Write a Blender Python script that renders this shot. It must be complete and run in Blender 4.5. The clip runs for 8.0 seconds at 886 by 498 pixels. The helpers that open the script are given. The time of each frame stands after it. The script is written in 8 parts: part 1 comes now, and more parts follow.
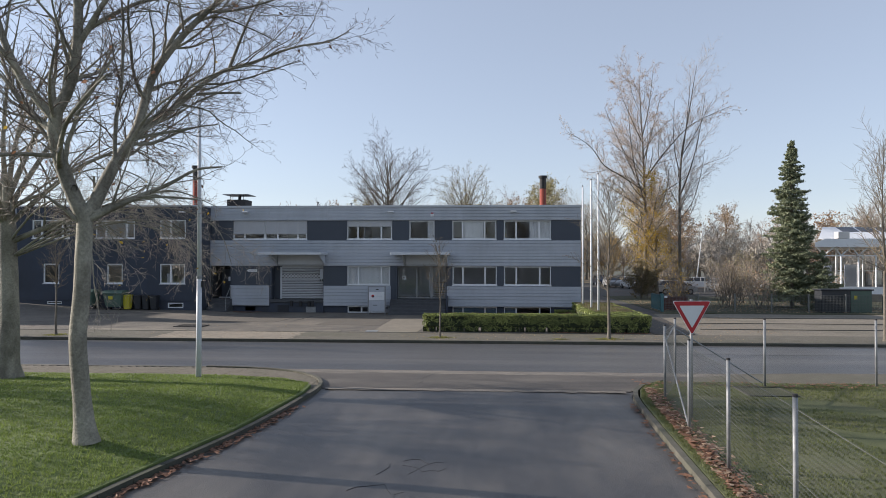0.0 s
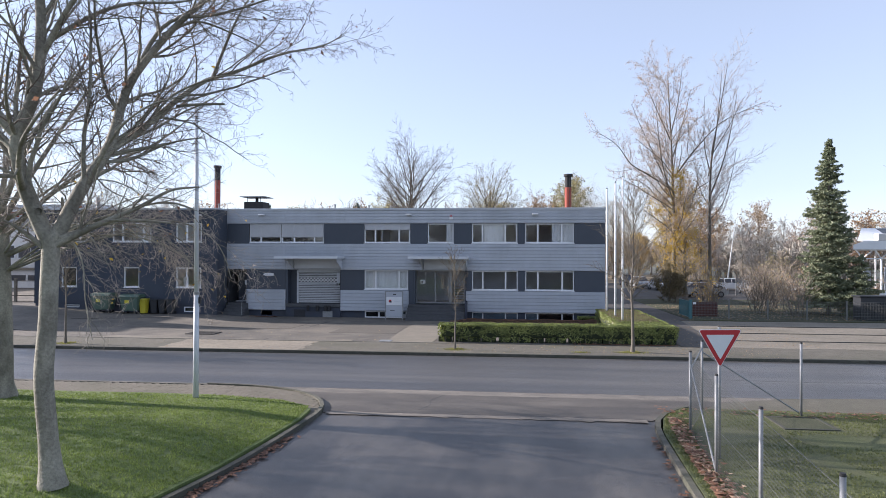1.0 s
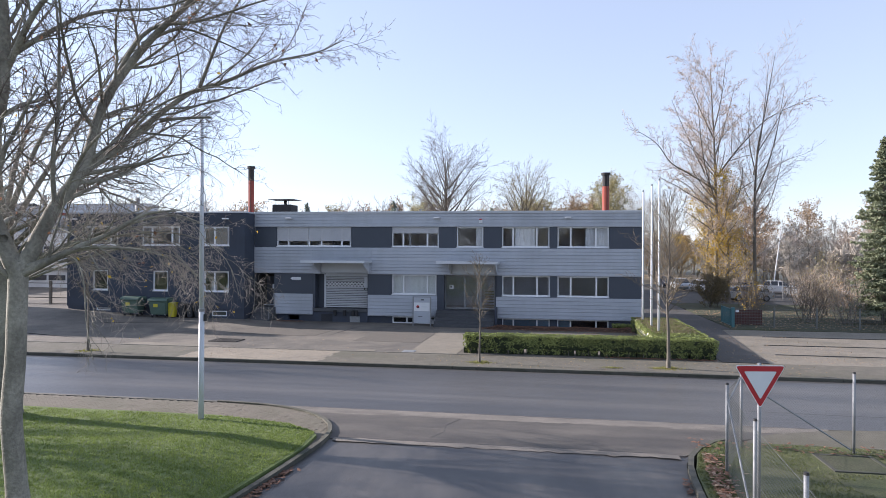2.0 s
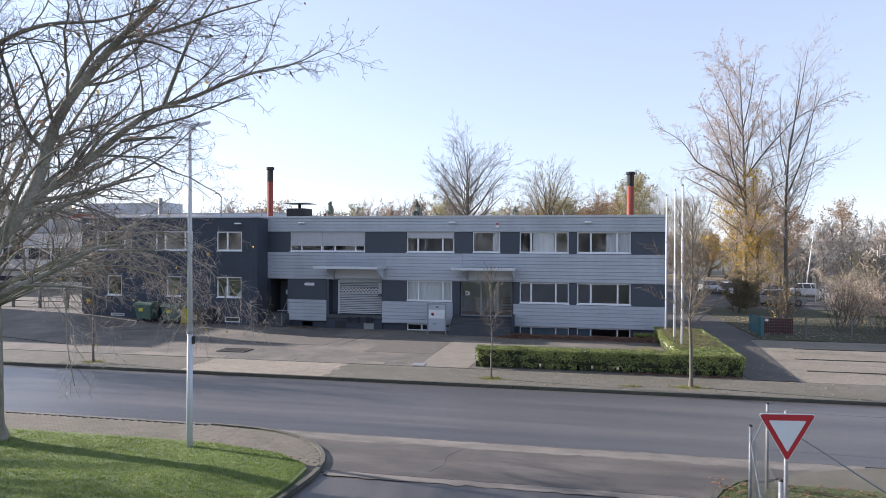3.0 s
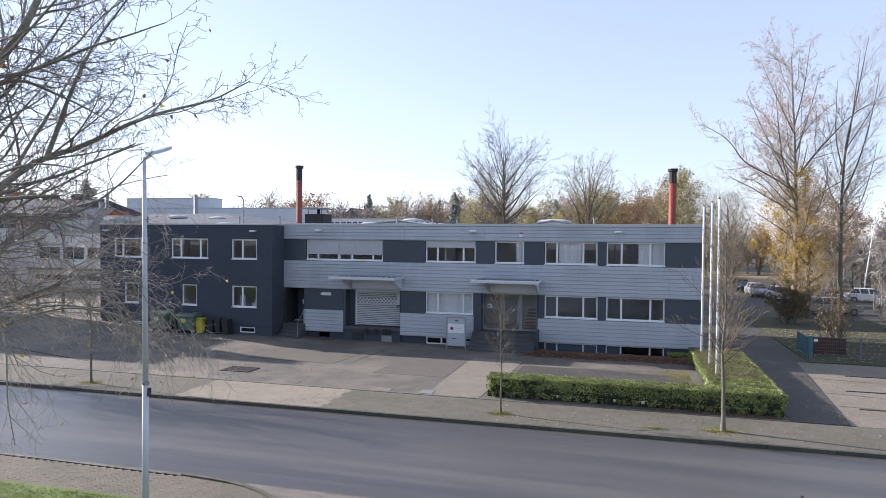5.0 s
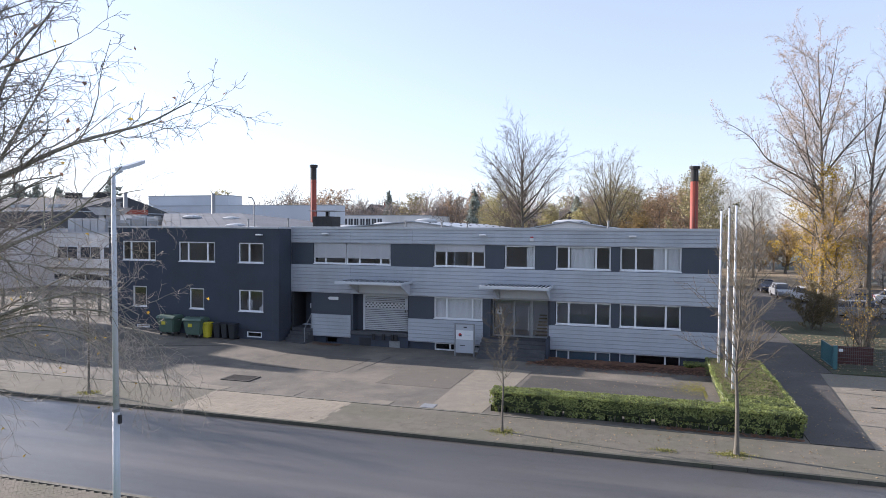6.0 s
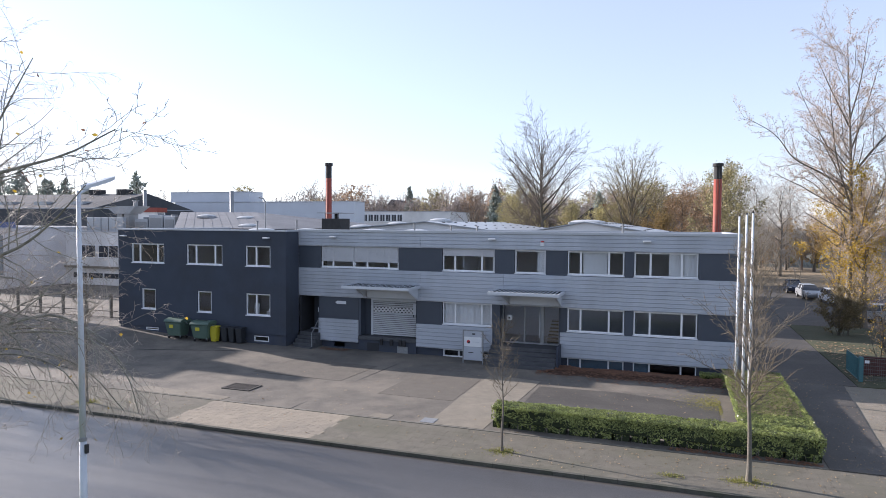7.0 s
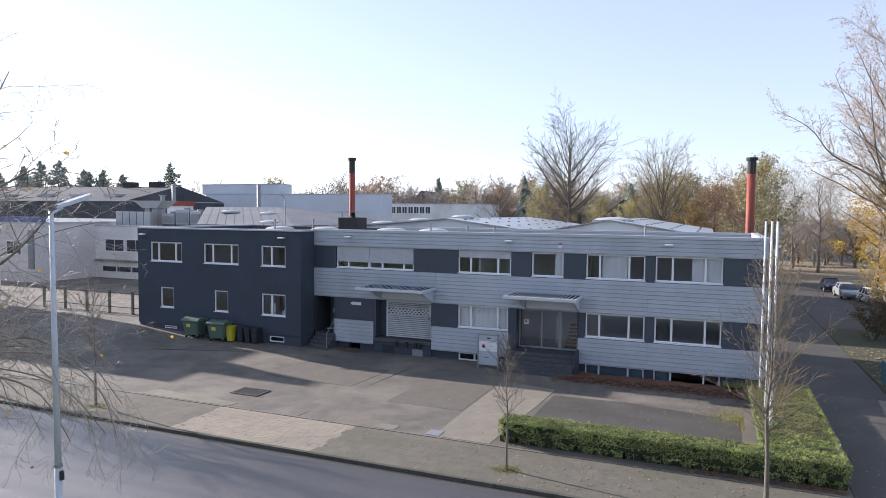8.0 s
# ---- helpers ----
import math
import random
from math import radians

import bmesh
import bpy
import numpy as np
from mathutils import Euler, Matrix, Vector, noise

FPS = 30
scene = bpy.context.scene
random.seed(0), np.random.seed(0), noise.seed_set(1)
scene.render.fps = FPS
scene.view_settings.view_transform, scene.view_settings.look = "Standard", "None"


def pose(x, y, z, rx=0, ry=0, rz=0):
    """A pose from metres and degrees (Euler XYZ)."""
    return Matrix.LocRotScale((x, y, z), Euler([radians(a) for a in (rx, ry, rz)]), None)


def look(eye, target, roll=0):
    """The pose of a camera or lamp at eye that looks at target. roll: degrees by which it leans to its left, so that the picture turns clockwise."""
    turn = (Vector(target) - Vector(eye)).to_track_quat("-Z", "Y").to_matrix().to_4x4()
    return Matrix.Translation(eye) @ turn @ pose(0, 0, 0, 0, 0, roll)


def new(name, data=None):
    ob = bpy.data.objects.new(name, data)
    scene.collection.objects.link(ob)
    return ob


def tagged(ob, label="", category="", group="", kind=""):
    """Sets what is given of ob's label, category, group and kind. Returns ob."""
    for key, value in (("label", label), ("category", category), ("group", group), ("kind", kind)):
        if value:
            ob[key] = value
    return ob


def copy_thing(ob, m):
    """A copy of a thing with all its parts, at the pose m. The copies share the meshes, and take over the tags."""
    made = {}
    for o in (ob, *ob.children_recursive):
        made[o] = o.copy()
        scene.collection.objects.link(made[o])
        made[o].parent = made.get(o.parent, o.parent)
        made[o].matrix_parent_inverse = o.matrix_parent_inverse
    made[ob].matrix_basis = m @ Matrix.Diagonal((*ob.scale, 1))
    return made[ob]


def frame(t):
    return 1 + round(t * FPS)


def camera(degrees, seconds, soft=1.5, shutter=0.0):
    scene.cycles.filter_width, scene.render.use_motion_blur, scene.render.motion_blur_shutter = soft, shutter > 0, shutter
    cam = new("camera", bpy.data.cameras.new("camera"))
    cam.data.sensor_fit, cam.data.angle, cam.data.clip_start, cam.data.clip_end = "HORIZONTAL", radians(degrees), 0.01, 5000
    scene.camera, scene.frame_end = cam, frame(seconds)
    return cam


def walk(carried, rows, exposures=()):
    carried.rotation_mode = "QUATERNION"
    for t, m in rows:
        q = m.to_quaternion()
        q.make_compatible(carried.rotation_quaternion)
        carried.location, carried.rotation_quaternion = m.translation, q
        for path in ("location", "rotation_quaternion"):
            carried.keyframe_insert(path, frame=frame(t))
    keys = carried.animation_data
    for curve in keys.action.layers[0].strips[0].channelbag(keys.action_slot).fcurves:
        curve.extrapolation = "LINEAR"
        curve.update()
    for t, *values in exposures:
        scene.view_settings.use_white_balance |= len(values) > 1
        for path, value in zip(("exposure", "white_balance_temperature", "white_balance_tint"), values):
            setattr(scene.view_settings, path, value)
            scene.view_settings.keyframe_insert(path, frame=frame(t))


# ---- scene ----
# ------------------------------------------------------------------ camera
cam = camera(67.5, 8.0, soft=0.9)
PATH = [
    (0, (-0.026, 0.137, 3.767), (-0.144, 2.133, 3.799), 0.1),
    (0.5, (0.168, 0.753, 4.08), (0.026, 2.748, 4.103), 0.2),
    (1, (0.424, 1.411, 4.361), (0.225, 3.401, 4.379), 0.2),
    (1.5, (0.681, 2.065, 4.63), (0.419, 4.048, 4.642), 0.3),
    (3, (1.39, 4.027, 5.529), (0.998, 5.988, 5.523), 0.3),
    (3.5, (1.598, 4.684, 5.842), (1.178, 6.639, 5.829), 0.4),
    (4, (1.835, 5.32, 6.144), (1.384, 7.268, 6.123), 0.3),
    (4.5, (2.117, 5.949, 6.507), (1.629, 7.889, 6.476), 0.4),
    (6, (2.937, 7.822, 7.427), (2.348, 9.733, 7.369), 0.4),
    (6.5, (3.276, 8.463, 7.717), (2.652, 10.362, 7.65), 0.4),
    (7, (3.521, 9.076, 8.037), (2.863, 10.963, 7.959), 0.4),
    (7.5, (3.848, 9.698, 8.402), (3.145, 11.568, 8.307), 0.4),
    (8, (4.148, 10.268, 8.724), (3.399, 12.119, 8.613), 0.5),
]
EXPOSURE = [(0.0, 0.58, 5930, 14), (0.25, 0.88, 5850, 16), (0.6, 0.96, 5750, 17), (1.4, 1.05, 5700, 18), (8.0, 1.06, 5700, 18)]
walk(cam, [(t, look(eye, target, roll)) for t, eye, target, roll in PATH], EXPOSURE)

# ------------------------------------------------------------------ light
SUN_EL, SUN_AZ = 21.0, 80.5        # degrees; the azimuth is counted from +y towards -x
world = bpy.data.worlds.new("sky")
scene.world = world
world.use_nodes = True
wn = world.node_tree
sky = wn.nodes.new("ShaderNodeTexSky")
sky.sky_type = "NISHITA"
sky.sun_disc = False
sky.sun_elevation = radians(SUN_EL)
sky.sun_rotation = radians(-SUN_AZ)
sky.air_density, sky.dust_density, sky.ozone_density = 1.0, 0.3, 1.0
wn.nodes["Background"].inputs["Strength"].default_value = 0.112
haze = wn.nodes.new("ShaderNodeHueSaturation")       # thin even haze
haze.inputs["Saturation"].default_value = 0.62
wn.links.new(sky.outputs[0], haze.inputs["Color"])
veil = wn.nodes.new("ShaderNodeMix")                 # bright veil that evens out the clear sky
veil.data_type = "RGBA"
veil.inputs["Factor"].default_value = 0.42
veil.inputs["B"].default_value = (3.05, 3.36, 3.72, 1)
wn.links.new(haze.outputs[0], veil.inputs["A"])
wn.links.new(veil.outputs["Result"], wn.nodes["Background"].inputs["Color"])
sun_from = Vector((-math.sin(radians(SUN_AZ)) * math.cos(radians(SUN_EL)),
                   math.cos(radians(SUN_AZ)) * math.cos(radians(SUN_EL)), math.sin(radians(SUN_EL))))
sun = new("sun", bpy.data.lights.new("sun", "SUN"))
sun.data.energy, sun.data.angle, sun.data.color = 5.0, radians(0.6), (1.0, 0.87, 0.70)
sun.matrix_world = look(sun_from * 200, (0, 0, 0))


# ------------------------------------------------------------------ materials
def surf(name, base, alt=None, scale=3.0, rough=0.7, metal=0.0, bump=0.15, bscale=40.0, stain=None, sscale=0.35,
         samount=0.5, vary=0.0, stretch=(1, 1, 1), fine=0.25, spec=0.5, island=False):
    """A two-scale weathered surface: grain between base and alt, broad stains, fine relief, and a change from piece to piece."""
    m = bpy.data.materials.new(name)
    m.use_nodes = True
    nt = m.node_tree
    N, Lk = nt.nodes, nt.links
    bsdf = N["Principled BSDF"]
    alt = alt or tuple(c * 0.75 for c in base)
    geo = N.new("ShaderNodeNewGeometry")
    mp = N.new("ShaderNodeMapping")
    mp.inputs["Scale"].default_value = stretch
    Lk.new(geo.outputs["Position"], mp.inputs["Vector"])

    def noise_at(s, detail=5.0, mapped=True, r=0.6):
        n = N.new("ShaderNodeTexNoise")
        n.inputs["Scale"].default_value, n.inputs["Detail"].default_value = s, detail
        n.inputs["Roughness"].default_value = r
        Lk.new(mp.outputs[0] if mapped else geo.outputs["Position"], n.inputs["Vector"])
        return n.outputs["Fac"]

    def ramp(fac, lo, hi):
        r = N.new("ShaderNodeMapRange")
        r.inputs["From Min"].default_value, r.inputs["From Max"].default_value = lo, hi
        Lk.new(fac, r.inputs["Value"])
        return r.outputs[0]

    def mix(fac, a, b):
        x = N.new("ShaderNodeMix")
        x.data_type = "RGBA"
        for sock, v in ((x.inputs["Factor"], fac), (x.inputs["A"], a), (x.inputs["B"], b)):
            if isinstance(v, bpy.types.NodeSocket):
                Lk.new(v, sock)
            else:
                sock.default_value = (*v, 1) if isinstance(v, tuple) else v
        return x.outputs["Result"]

    col = mix(ramp(noise_at(scale), 0.3, 0.7), base, alt)
    if stain:
        f = ramp(noise_at(sscale, 4.0), 0.45, 0.7)
        mul = N.new("ShaderNodeMath")
        mul.operation = "MULTIPLY"
        mul.inputs[1].default_value = samount
        Lk.new(f, mul.inputs[0])
        col = mix(mul.outputs[0], col, stain)
    val = N.new("ShaderNodeHueSaturation")
    Lk.new(col, val.inputs["Color"])
    grain = ramp(noise_at(bscale, 3.0, False), 0.25, 0.75)
    lift = N.new("ShaderNodeMapRange")
    lift.inputs["To Min"].default_value, lift.inputs["To Max"].default_value = 1 - fine, 1 + fine
    Lk.new(grain, lift.inputs["Value"])
    value = lift.outputs[0]
    if vary:
        if island:
            rnd = geo.outputs["Random Per Island"]
        else:
            rnd = N.new("ShaderNodeObjectInfo").outputs["Random"]
        r2 = N.new("ShaderNodeMapRange")
        r2.inputs["To Min"].default_value, r2.inputs["To Max"].default_value = 1 - vary, 1 + vary
        Lk.new(rnd, r2.inputs["Value"])
        mm = N.new("ShaderNodeMath")
        mm.operation = "MULTIPLY"
        Lk.new(value, mm.inputs[0])
        Lk.new(r2.outputs[0], mm.inputs[1])
        value = mm.outputs[0]
    Lk.new(value, val.inputs["Value"])
    Lk.new(val.outputs[0], bsdf.inputs["Base Color"])
    bsdf.inputs["Metallic"].default_value = metal
    bsdf.inputs["Specular IOR Level"].default_value = spec
    rr = N.new("ShaderNodeMapRange")
    rr.inputs["To Min"].default_value, rr.inputs["To Max"].default_value = max(rough - 0.1, 0.02), min(rough + 0.1, 1)
    Lk.new(noise_at(scale * 2.3), rr.inputs["Value"])
    Lk.new(rr.outputs[0], bsdf.inputs["Roughness"])
    if bump:
        b = N.new("ShaderNodeBump")
        b.inputs["Strength"].default_value, b.inputs["Distance"].default_value = bump, 0.02
        Lk.new(grain, b.inputs["Height"])
        Lk.new(b.outputs[0], bsdf.inputs["Normal"])
    return m


def glass_mat(name, tint=(0.90, 0.92, 0.94)):
    m = bpy.data.materials.new(name)
    m.use_nodes = True
    p = m.node_tree.nodes["Principled BSDF"]
    p.inputs["Base Color"].default_value = (*tint, 1)
    p.inputs["Transmission Weight"].default_value = 1.0
    p.inputs["Roughness"].default_value = 0.01
    p.inputs["IOR"].default_value = 1.5
    return m


def leaf_mat(name, a, b, rough=0.6, vary=0.35, through_light=0.3):
    m = surf(name, a, b, scale=1.2, rough=rough, bump=0, fine=0.1, vary=vary, island=True)
    m.node_tree.nodes["Principled BSDF"].inputs["Subsurface Weight"].default_value = 0.0
    if through_light:
        nt = m.node_tree
        out, bsdf = nt.nodes["Material Output"], nt.nodes["Principled BSDF"]
        tr = nt.nodes.new("ShaderNodeBsdfTranslucent")
        mx = nt.nodes.new("ShaderNodeMixShader")
        mx.inputs[0].default_value = through_light
        nt.links.new(bsdf.inputs["Base Color"].links[0].from_socket, tr.inputs["Color"])
        nt.links.new(bsdf.outputs[0], mx.inputs[1])
        nt.links.new(tr.outputs[0], mx.inputs[2])
        nt.links.new(mx.outputs[0], out.inputs["Surface"])
    return m


M = {}
M["soil"] = surf("soil", (0.105, 0.105, 0.088), (0.075, 0.08, 0.058), scale=0.25, rough=0.95, stain=(0.06, 0.08, 0.03), sscale=0.05, bscale=12)
M["asphalt"] = surf("road_asphalt", (0.074, 0.0665, 0.058), (0.046, 0.042, 0.038), scale=0.9, rough=0.36, spec=1.0, bump=0.30, bscale=70,
                    stain=(0.130, 0.116, 0.098), sscale=0.5, samount=0.9, stretch=(0.05, 1, 1), fine=0.55)
M["asphalt"].node_tree.nodes["Principled BSDF"].inputs["IOR"].default_value = 1.66      # polished by tyres
M["asphalt_side"] = surf("side_road_asphalt", (0.050, 0.046, 0.043), (0.031, 0.029, 0.029), scale=0.8, rough=0.40, spec=1.0, bump=0.4, bscale=60,
                         stain=(0.125, 0.112, 0.095), sscale=0.5, samount=1.0, stretch=(1.0, 0.35, 1), fine=0.5)
M["forecourt"] = surf("forecourt_asphalt", (0.1442, 0.13, 0.1067), (0.09476, 0.086, 0.0736), scale=1.1, rough=0.85, bump=0.4, bscale=55,
                      stain=(0.206, 0.18, 0.1435), sscale=0.30, samount=1.0, fine=0.5)
M["asphalt_patch"] = surf("patched_asphalt", (0.1288, 0.115, 0.09384), (0.103, 0.092, 0.07636), scale=1.6, rough=0.9, bump=0.4, bscale=50, fine=0.3)
M["asphalt_dark"] = surf("dark_patched_asphalt", (0.070, 0.064, 0.056), (0.050, 0.046, 0.041), scale=1.2, rough=0.75, bump=0.4, bscale=55,
                         stain=(0.10, 0.091, 0.079), sscale=0.6, samount=0.8, fine=0.45)
M["asphalt_mouth"] = surf("weathered_pale_asphalt", (0.092, 0.082, 0.0707), (0.064, 0.058, 0.052), scale=1.1, rough=0.7, bump=0.4, bscale=50,
                          stain=(0.1712, 0.152, 0.125), sscale=0.6, samount=0.7, stretch=(0.35, 1, 1), fine=0.3)
M["worn_edge"] = surf("worn_asphalt_edge", (0.20, 0.178, 0.15), (0.115, 0.104, 0.089), scale=2.6, rough=0.8, bump=0.4, bscale=50, stain=(0.25, 0.222, 0.186), sscale=1.0, samount=0.6, stretch=(0.4, 1, 1), fine=0.45)
M["seam"] = surf("tar_seam", (0.028, 0.028, 0.029), (0.04, 0.039, 0.038), scale=5, rough=0.6, bump=0.2)
M["kerb_dark"] = surf("mossy_kerbstone", (0.07725, 0.075, 0.06256), (0.0515, 0.052, 0.04048), scale=3.0, rough=0.95, bump=0.3, bscale=50, stain=(0.0412, 0.05, 0.023), sscale=0.9, vary=0.15)
M["concrete"] = surf("worn_concrete", (0.2318, 0.205, 0.161), (0.1751, 0.155, 0.1214), scale=2.0, rough=0.9, bump=0.3, bscale=45,
                     stain=(0.1545, 0.14, 0.1104), sscale=0.6, vary=0.08)
M["kerb"] = surf("kerbstone", (0.1751, 0.165, 0.138), (0.1185, 0.112, 0.0966), scale=3.0, rough=0.9, bump=0.3, bscale=50,
                 stain=(0.0618, 0.065, 0.0414), sscale=0.9, vary=0.12)
M["kerb_mid"] = surf("weathered_kerbstone", (0.125, 0.118, 0.095), (0.082, 0.08, 0.062), scale=3.0, rough=0.95, bump=0.3, bscale=50, stain=(0.05, 0.058, 0.03), sscale=0.9, vary=0.12)
M["paver"] = surf("light_paver", (0.29, 0.25, 0.19), (0.225, 0.195, 0.15), scale=3.0, rough=0.9, bump=0.25, bscale=60,
                  stain=(0.20, 0.175, 0.14), sscale=0.5, samount=0.8, vary=0.05, fine=0.35)
M["joint_pale"] = surf("pale_sandy_joint", (0.27, 0.235, 0.18), (0.21, 0.185, 0.145), scale=3.0, rough=1.0, bump=0.3, bscale=60)
M["slab"] = surf("grey_pavement_slab", (0.145, 0.131, 0.102), (0.102, 0.094, 0.073), scale=2.2, rough=0.92, bump=0.3, bscale=60,
                 stain=(0.095, 0.092, 0.062), sscale=0.35, samount=0.9, vary=0.025, fine=0.4)
M["slab_near"] = surf("dirty_block_paver", (0.165, 0.145, 0.112), (0.125, 0.110, 0.085), scale=2.2, rough=0.95, bump=0.3, bscale=60,
                      stain=(0.10, 0.098, 0.065), sscale=0.5, samount=0.8, vary=0.05)
M["gravel"] = surf("gravel_apron", (0.235, 0.208, 0.165), (0.18, 0.158, 0.124), scale=4.0, rough=0.95, bump=0.5, bscale=30,
                   stain=(0.1442, 0.13, 0.092), sscale=0.35, samount=0.7, fine=0.35)
M["grass_bed"] = surf("turf", (0.135, 0.178, 0.048), (0.085, 0.118, 0.032), scale=1.4, rough=0.95, bump=0.6, bscale=25,
                      stain=(0.08, 0.105, 0.032), sscale=0.5, fine=0.35)
# turf darkened to hold the trees' shade; the brown stain is bare earth
M["grass_bed_shade"] = surf("shade_toned_turf", (0.105, 0.118, 0.045), (0.072, 0.085, 0.032), scale=0.9, rough=0.95, bump=0.6, bscale=25, stain=(0.115, 0.10, 0.06), sscale=0.4, fine=0.4)
M["grass"] = leaf_mat("grass_blade", (0.225, 0.285, 0.065), (0.135, 0.19, 0.044), vary=0.3, through_light=0.35)
# blades of the fenced lawn, dulled in colour as if under tree shade
M["grass_shade"] = leaf_mat("shade_toned_blade", (0.155, 0.175, 0.055), (0.10, 0.12, 0.04), vary=0.3, through_light=0.3)
M["grass_dull"] = leaf_mat("dull_moss_grass", (0.28, 0.27, 0.06), (0.19, 0.19, 0.045), vary=0.3, through_light=0.3)
M["canopy_dark"] = surf("matt_dark_grid", (0.022, 0.028, 0.028), (0.03, 0.034, 0.034), scale=4, rough=1.0, spec=0.0, bump=0.1)
M["leaf_floor"] = surf("leaf_strewn_ground", (0.30, 0.235, 0.15), (0.20, 0.155, 0.10), scale=1.4, rough=1.0, bump=0.6, bscale=18, stain=(0.13, 0.115, 0.06), sscale=0.3, fine=0.5)
M["verge"] = surf("worn_verge", (0.075, 0.074, 0.042), (0.048, 0.052, 0.028), scale=1.6, rough=1.0, bump=0.6, bscale=25, stain=(0.06, 0.07, 0.03), sscale=0.4, samount=0.8, fine=0.5)
M["joint"] = surf("sandy_joint", (0.150, 0.134, 0.104), (0.118, 0.106, 0.080), scale=3.0, rough=1.0, bump=0.3, bscale=60, stain=(0.105, 0.10, 0.06), sscale=0.8)
M["moss_bright"] = leaf_mat("yellow_green_moss", (0.25, 0.23, 0.045), (0.17, 0.165, 0.035), rough=0.9, vary=0.3, through_light=0.1)
M["cladding"] = surf("grey_metal_cladding", (0.43, 0.46, 0.51), (0.39, 0.42, 0.47), scale=0.8, rough=0.42, metal=0.0, bump=0.04, bscale=8,
                     stain=(0.27, 0.285, 0.31), sscale=0.5, samount=0.5, vary=0.03, fine=0.03, stretch=(1, 1, 0.3))
M["cap"] = surf("aluminium_cap", (0.44, 0.46, 0.49), (0.40, 0.42, 0.45), scale=1.0, rough=0.4, metal=0.3, bump=0.03, bscale=10, fine=0.03)
M["panel"] = surf("anthracite_panel", (0.051, 0.063, 0.085), (0.045, 0.055, 0.076), scale=1.0, rough=0.5, bump=0.03, bscale=12, vary=0.05, fine=0.04)
M["render"] = surf("anthracite_render", (0.047, 0.058, 0.081), (0.041, 0.051, 0.072), scale=0.6, rough=0.85, bump=0.25, bscale=90,
                   stain=(0.040, 0.043, 0.054), sscale=0.3, samount=0.6, fine=0.1)
M["plinth"] = surf("blue_black_plinth", (0.036, 0.046, 0.072), (0.046, 0.055, 0.078), scale=1.5, rough=0.8, bump=0.2, bscale=60,
                   stain=(0.055, 0.055, 0.055), sscale=1.0, fine=0.12)
M["white"] = surf("white_upvc", (0.74, 0.76, 0.78), (0.70, 0.72, 0.74), scale=2.0, rough=0.4, bump=0, fine=0.02)
M["shutter"] = surf("roller_shutter_slat", (0.48, 0.49, 0.51), (0.43, 0.44, 0.46), scale=1.5, rough=0.5, bump=0.02, fine=0.03, vary=0.02)
M["door_slat"] = surf("bright_roller_slat", (0.55, 0.56, 0.58), (0.50, 0.51, 0.53), scale=1.5, rough=0.4, bump=0.02, fine=0.03)
M["steel"] = surf("galvanised_steel", (0.30, 0.31, 0.315), (0.22, 0.228, 0.235), scale=9.0, rough=0.55, metal=0.35, bump=0.05, bscale=60, fine=0.1)
M["paint_grey"] = surf("light_grey_paint", (0.55, 0.58, 0.62), (0.50, 0.53, 0.57), scale=1.5, rough=0.45, bump=0.02, fine=0.03)
# near-black for recesses; behind the roller door it stands for shade
M["dark"] = surf("dark_recess_tone", (0.030, 0.032, 0.038), (0.024, 0.026, 0.03), scale=1.2, rough=0.8, bump=0.05)
M["rubber"] = surf("black_rubber", (0.018, 0.018, 0.019), (0.028, 0.028, 0.03), scale=4, rough=0.75, bump=0.15)
M["inside"] = surf("interior_plaster", (0.56, 0.59, 0.66), (0.48, 0.51, 0.57), scale=0.7, rough=0.9, bump=0.02)
M["curtain"] = surf("pale_curtain", (0.76, 0.77, 0.78), (0.70, 0.71, 0.72), scale=9.0, rough=0.9, bump=0.1, stretch=(1, 1, 0.03))
M["glass"] = glass_mat("window_glass")
M["step"] = surf("dark_stone_step", (0.075, 0.078, 0.085), (0.055, 0.058, 0.064), scale=3, rough=0.75, bump=0.2, bscale=50)
M["brick_red"] = surf("chimney_red", (0.30, 0.060, 0.035), (0.24, 0.050, 0.032), scale=2.5, rough=0.7, bump=0.1, bscale=30, stain=(0.17, 0.05, 0.035), sscale=0.8)
M["black"] = surf("soot_black", (0.022, 0.022, 0.024), (0.035, 0.034, 0.034), scale=3, rough=0.8, bump=0.1)
M["roof"] = surf("bitumen_roof", (0.22, 0.225, 0.23), (0.17, 0.175, 0.18), scale=0.6, rough=0.6, bump=0.15, bscale=20,
                 stain=(0.21, 0.215, 0.22), sscale=0.12, samount=0.7)
M["roof_pale"] = surf("pale_sheet_roof", (0.40, 0.42, 0.44), (0.33, 0.35, 0.37), scale=0.5, rough=0.4, metal=0.2, bump=0.05, bscale=10,
                      stain=(0.26, 0.27, 0.29), sscale=0.15)
M["dome"] = surf("milky_acrylic_dome", (0.46, 0.47, 0.47), (0.38, 0.39, 0.39), scale=2, rough=0.3, bump=0, fine=0.03)
M["hall"] = surf("pale_hall_wall", (0.60, 0.63, 0.68), (0.55, 0.58, 0.63), scale=0.2, rough=0.8, bump=0.05, bscale=6, stain=(0.46, 0.48, 0.52), sscale=0.08, fine=0.05)
M["hall_left"] = surf("whitewashed_wall", (0.74, 0.73, 0.71), (0.66, 0.65, 0.64), scale=0.4, rough=0.85, bump=0.06, bscale=10, stain=(0.42, 0.41, 0.39), sscale=0.2, fine=0.08)
M["tile_dark"] = surf("dark_roof_tile", (0.07, 0.062, 0.06), (0.05, 0.045, 0.045), scale=1.0, rough=0.8, bump=0.2, bscale=8)
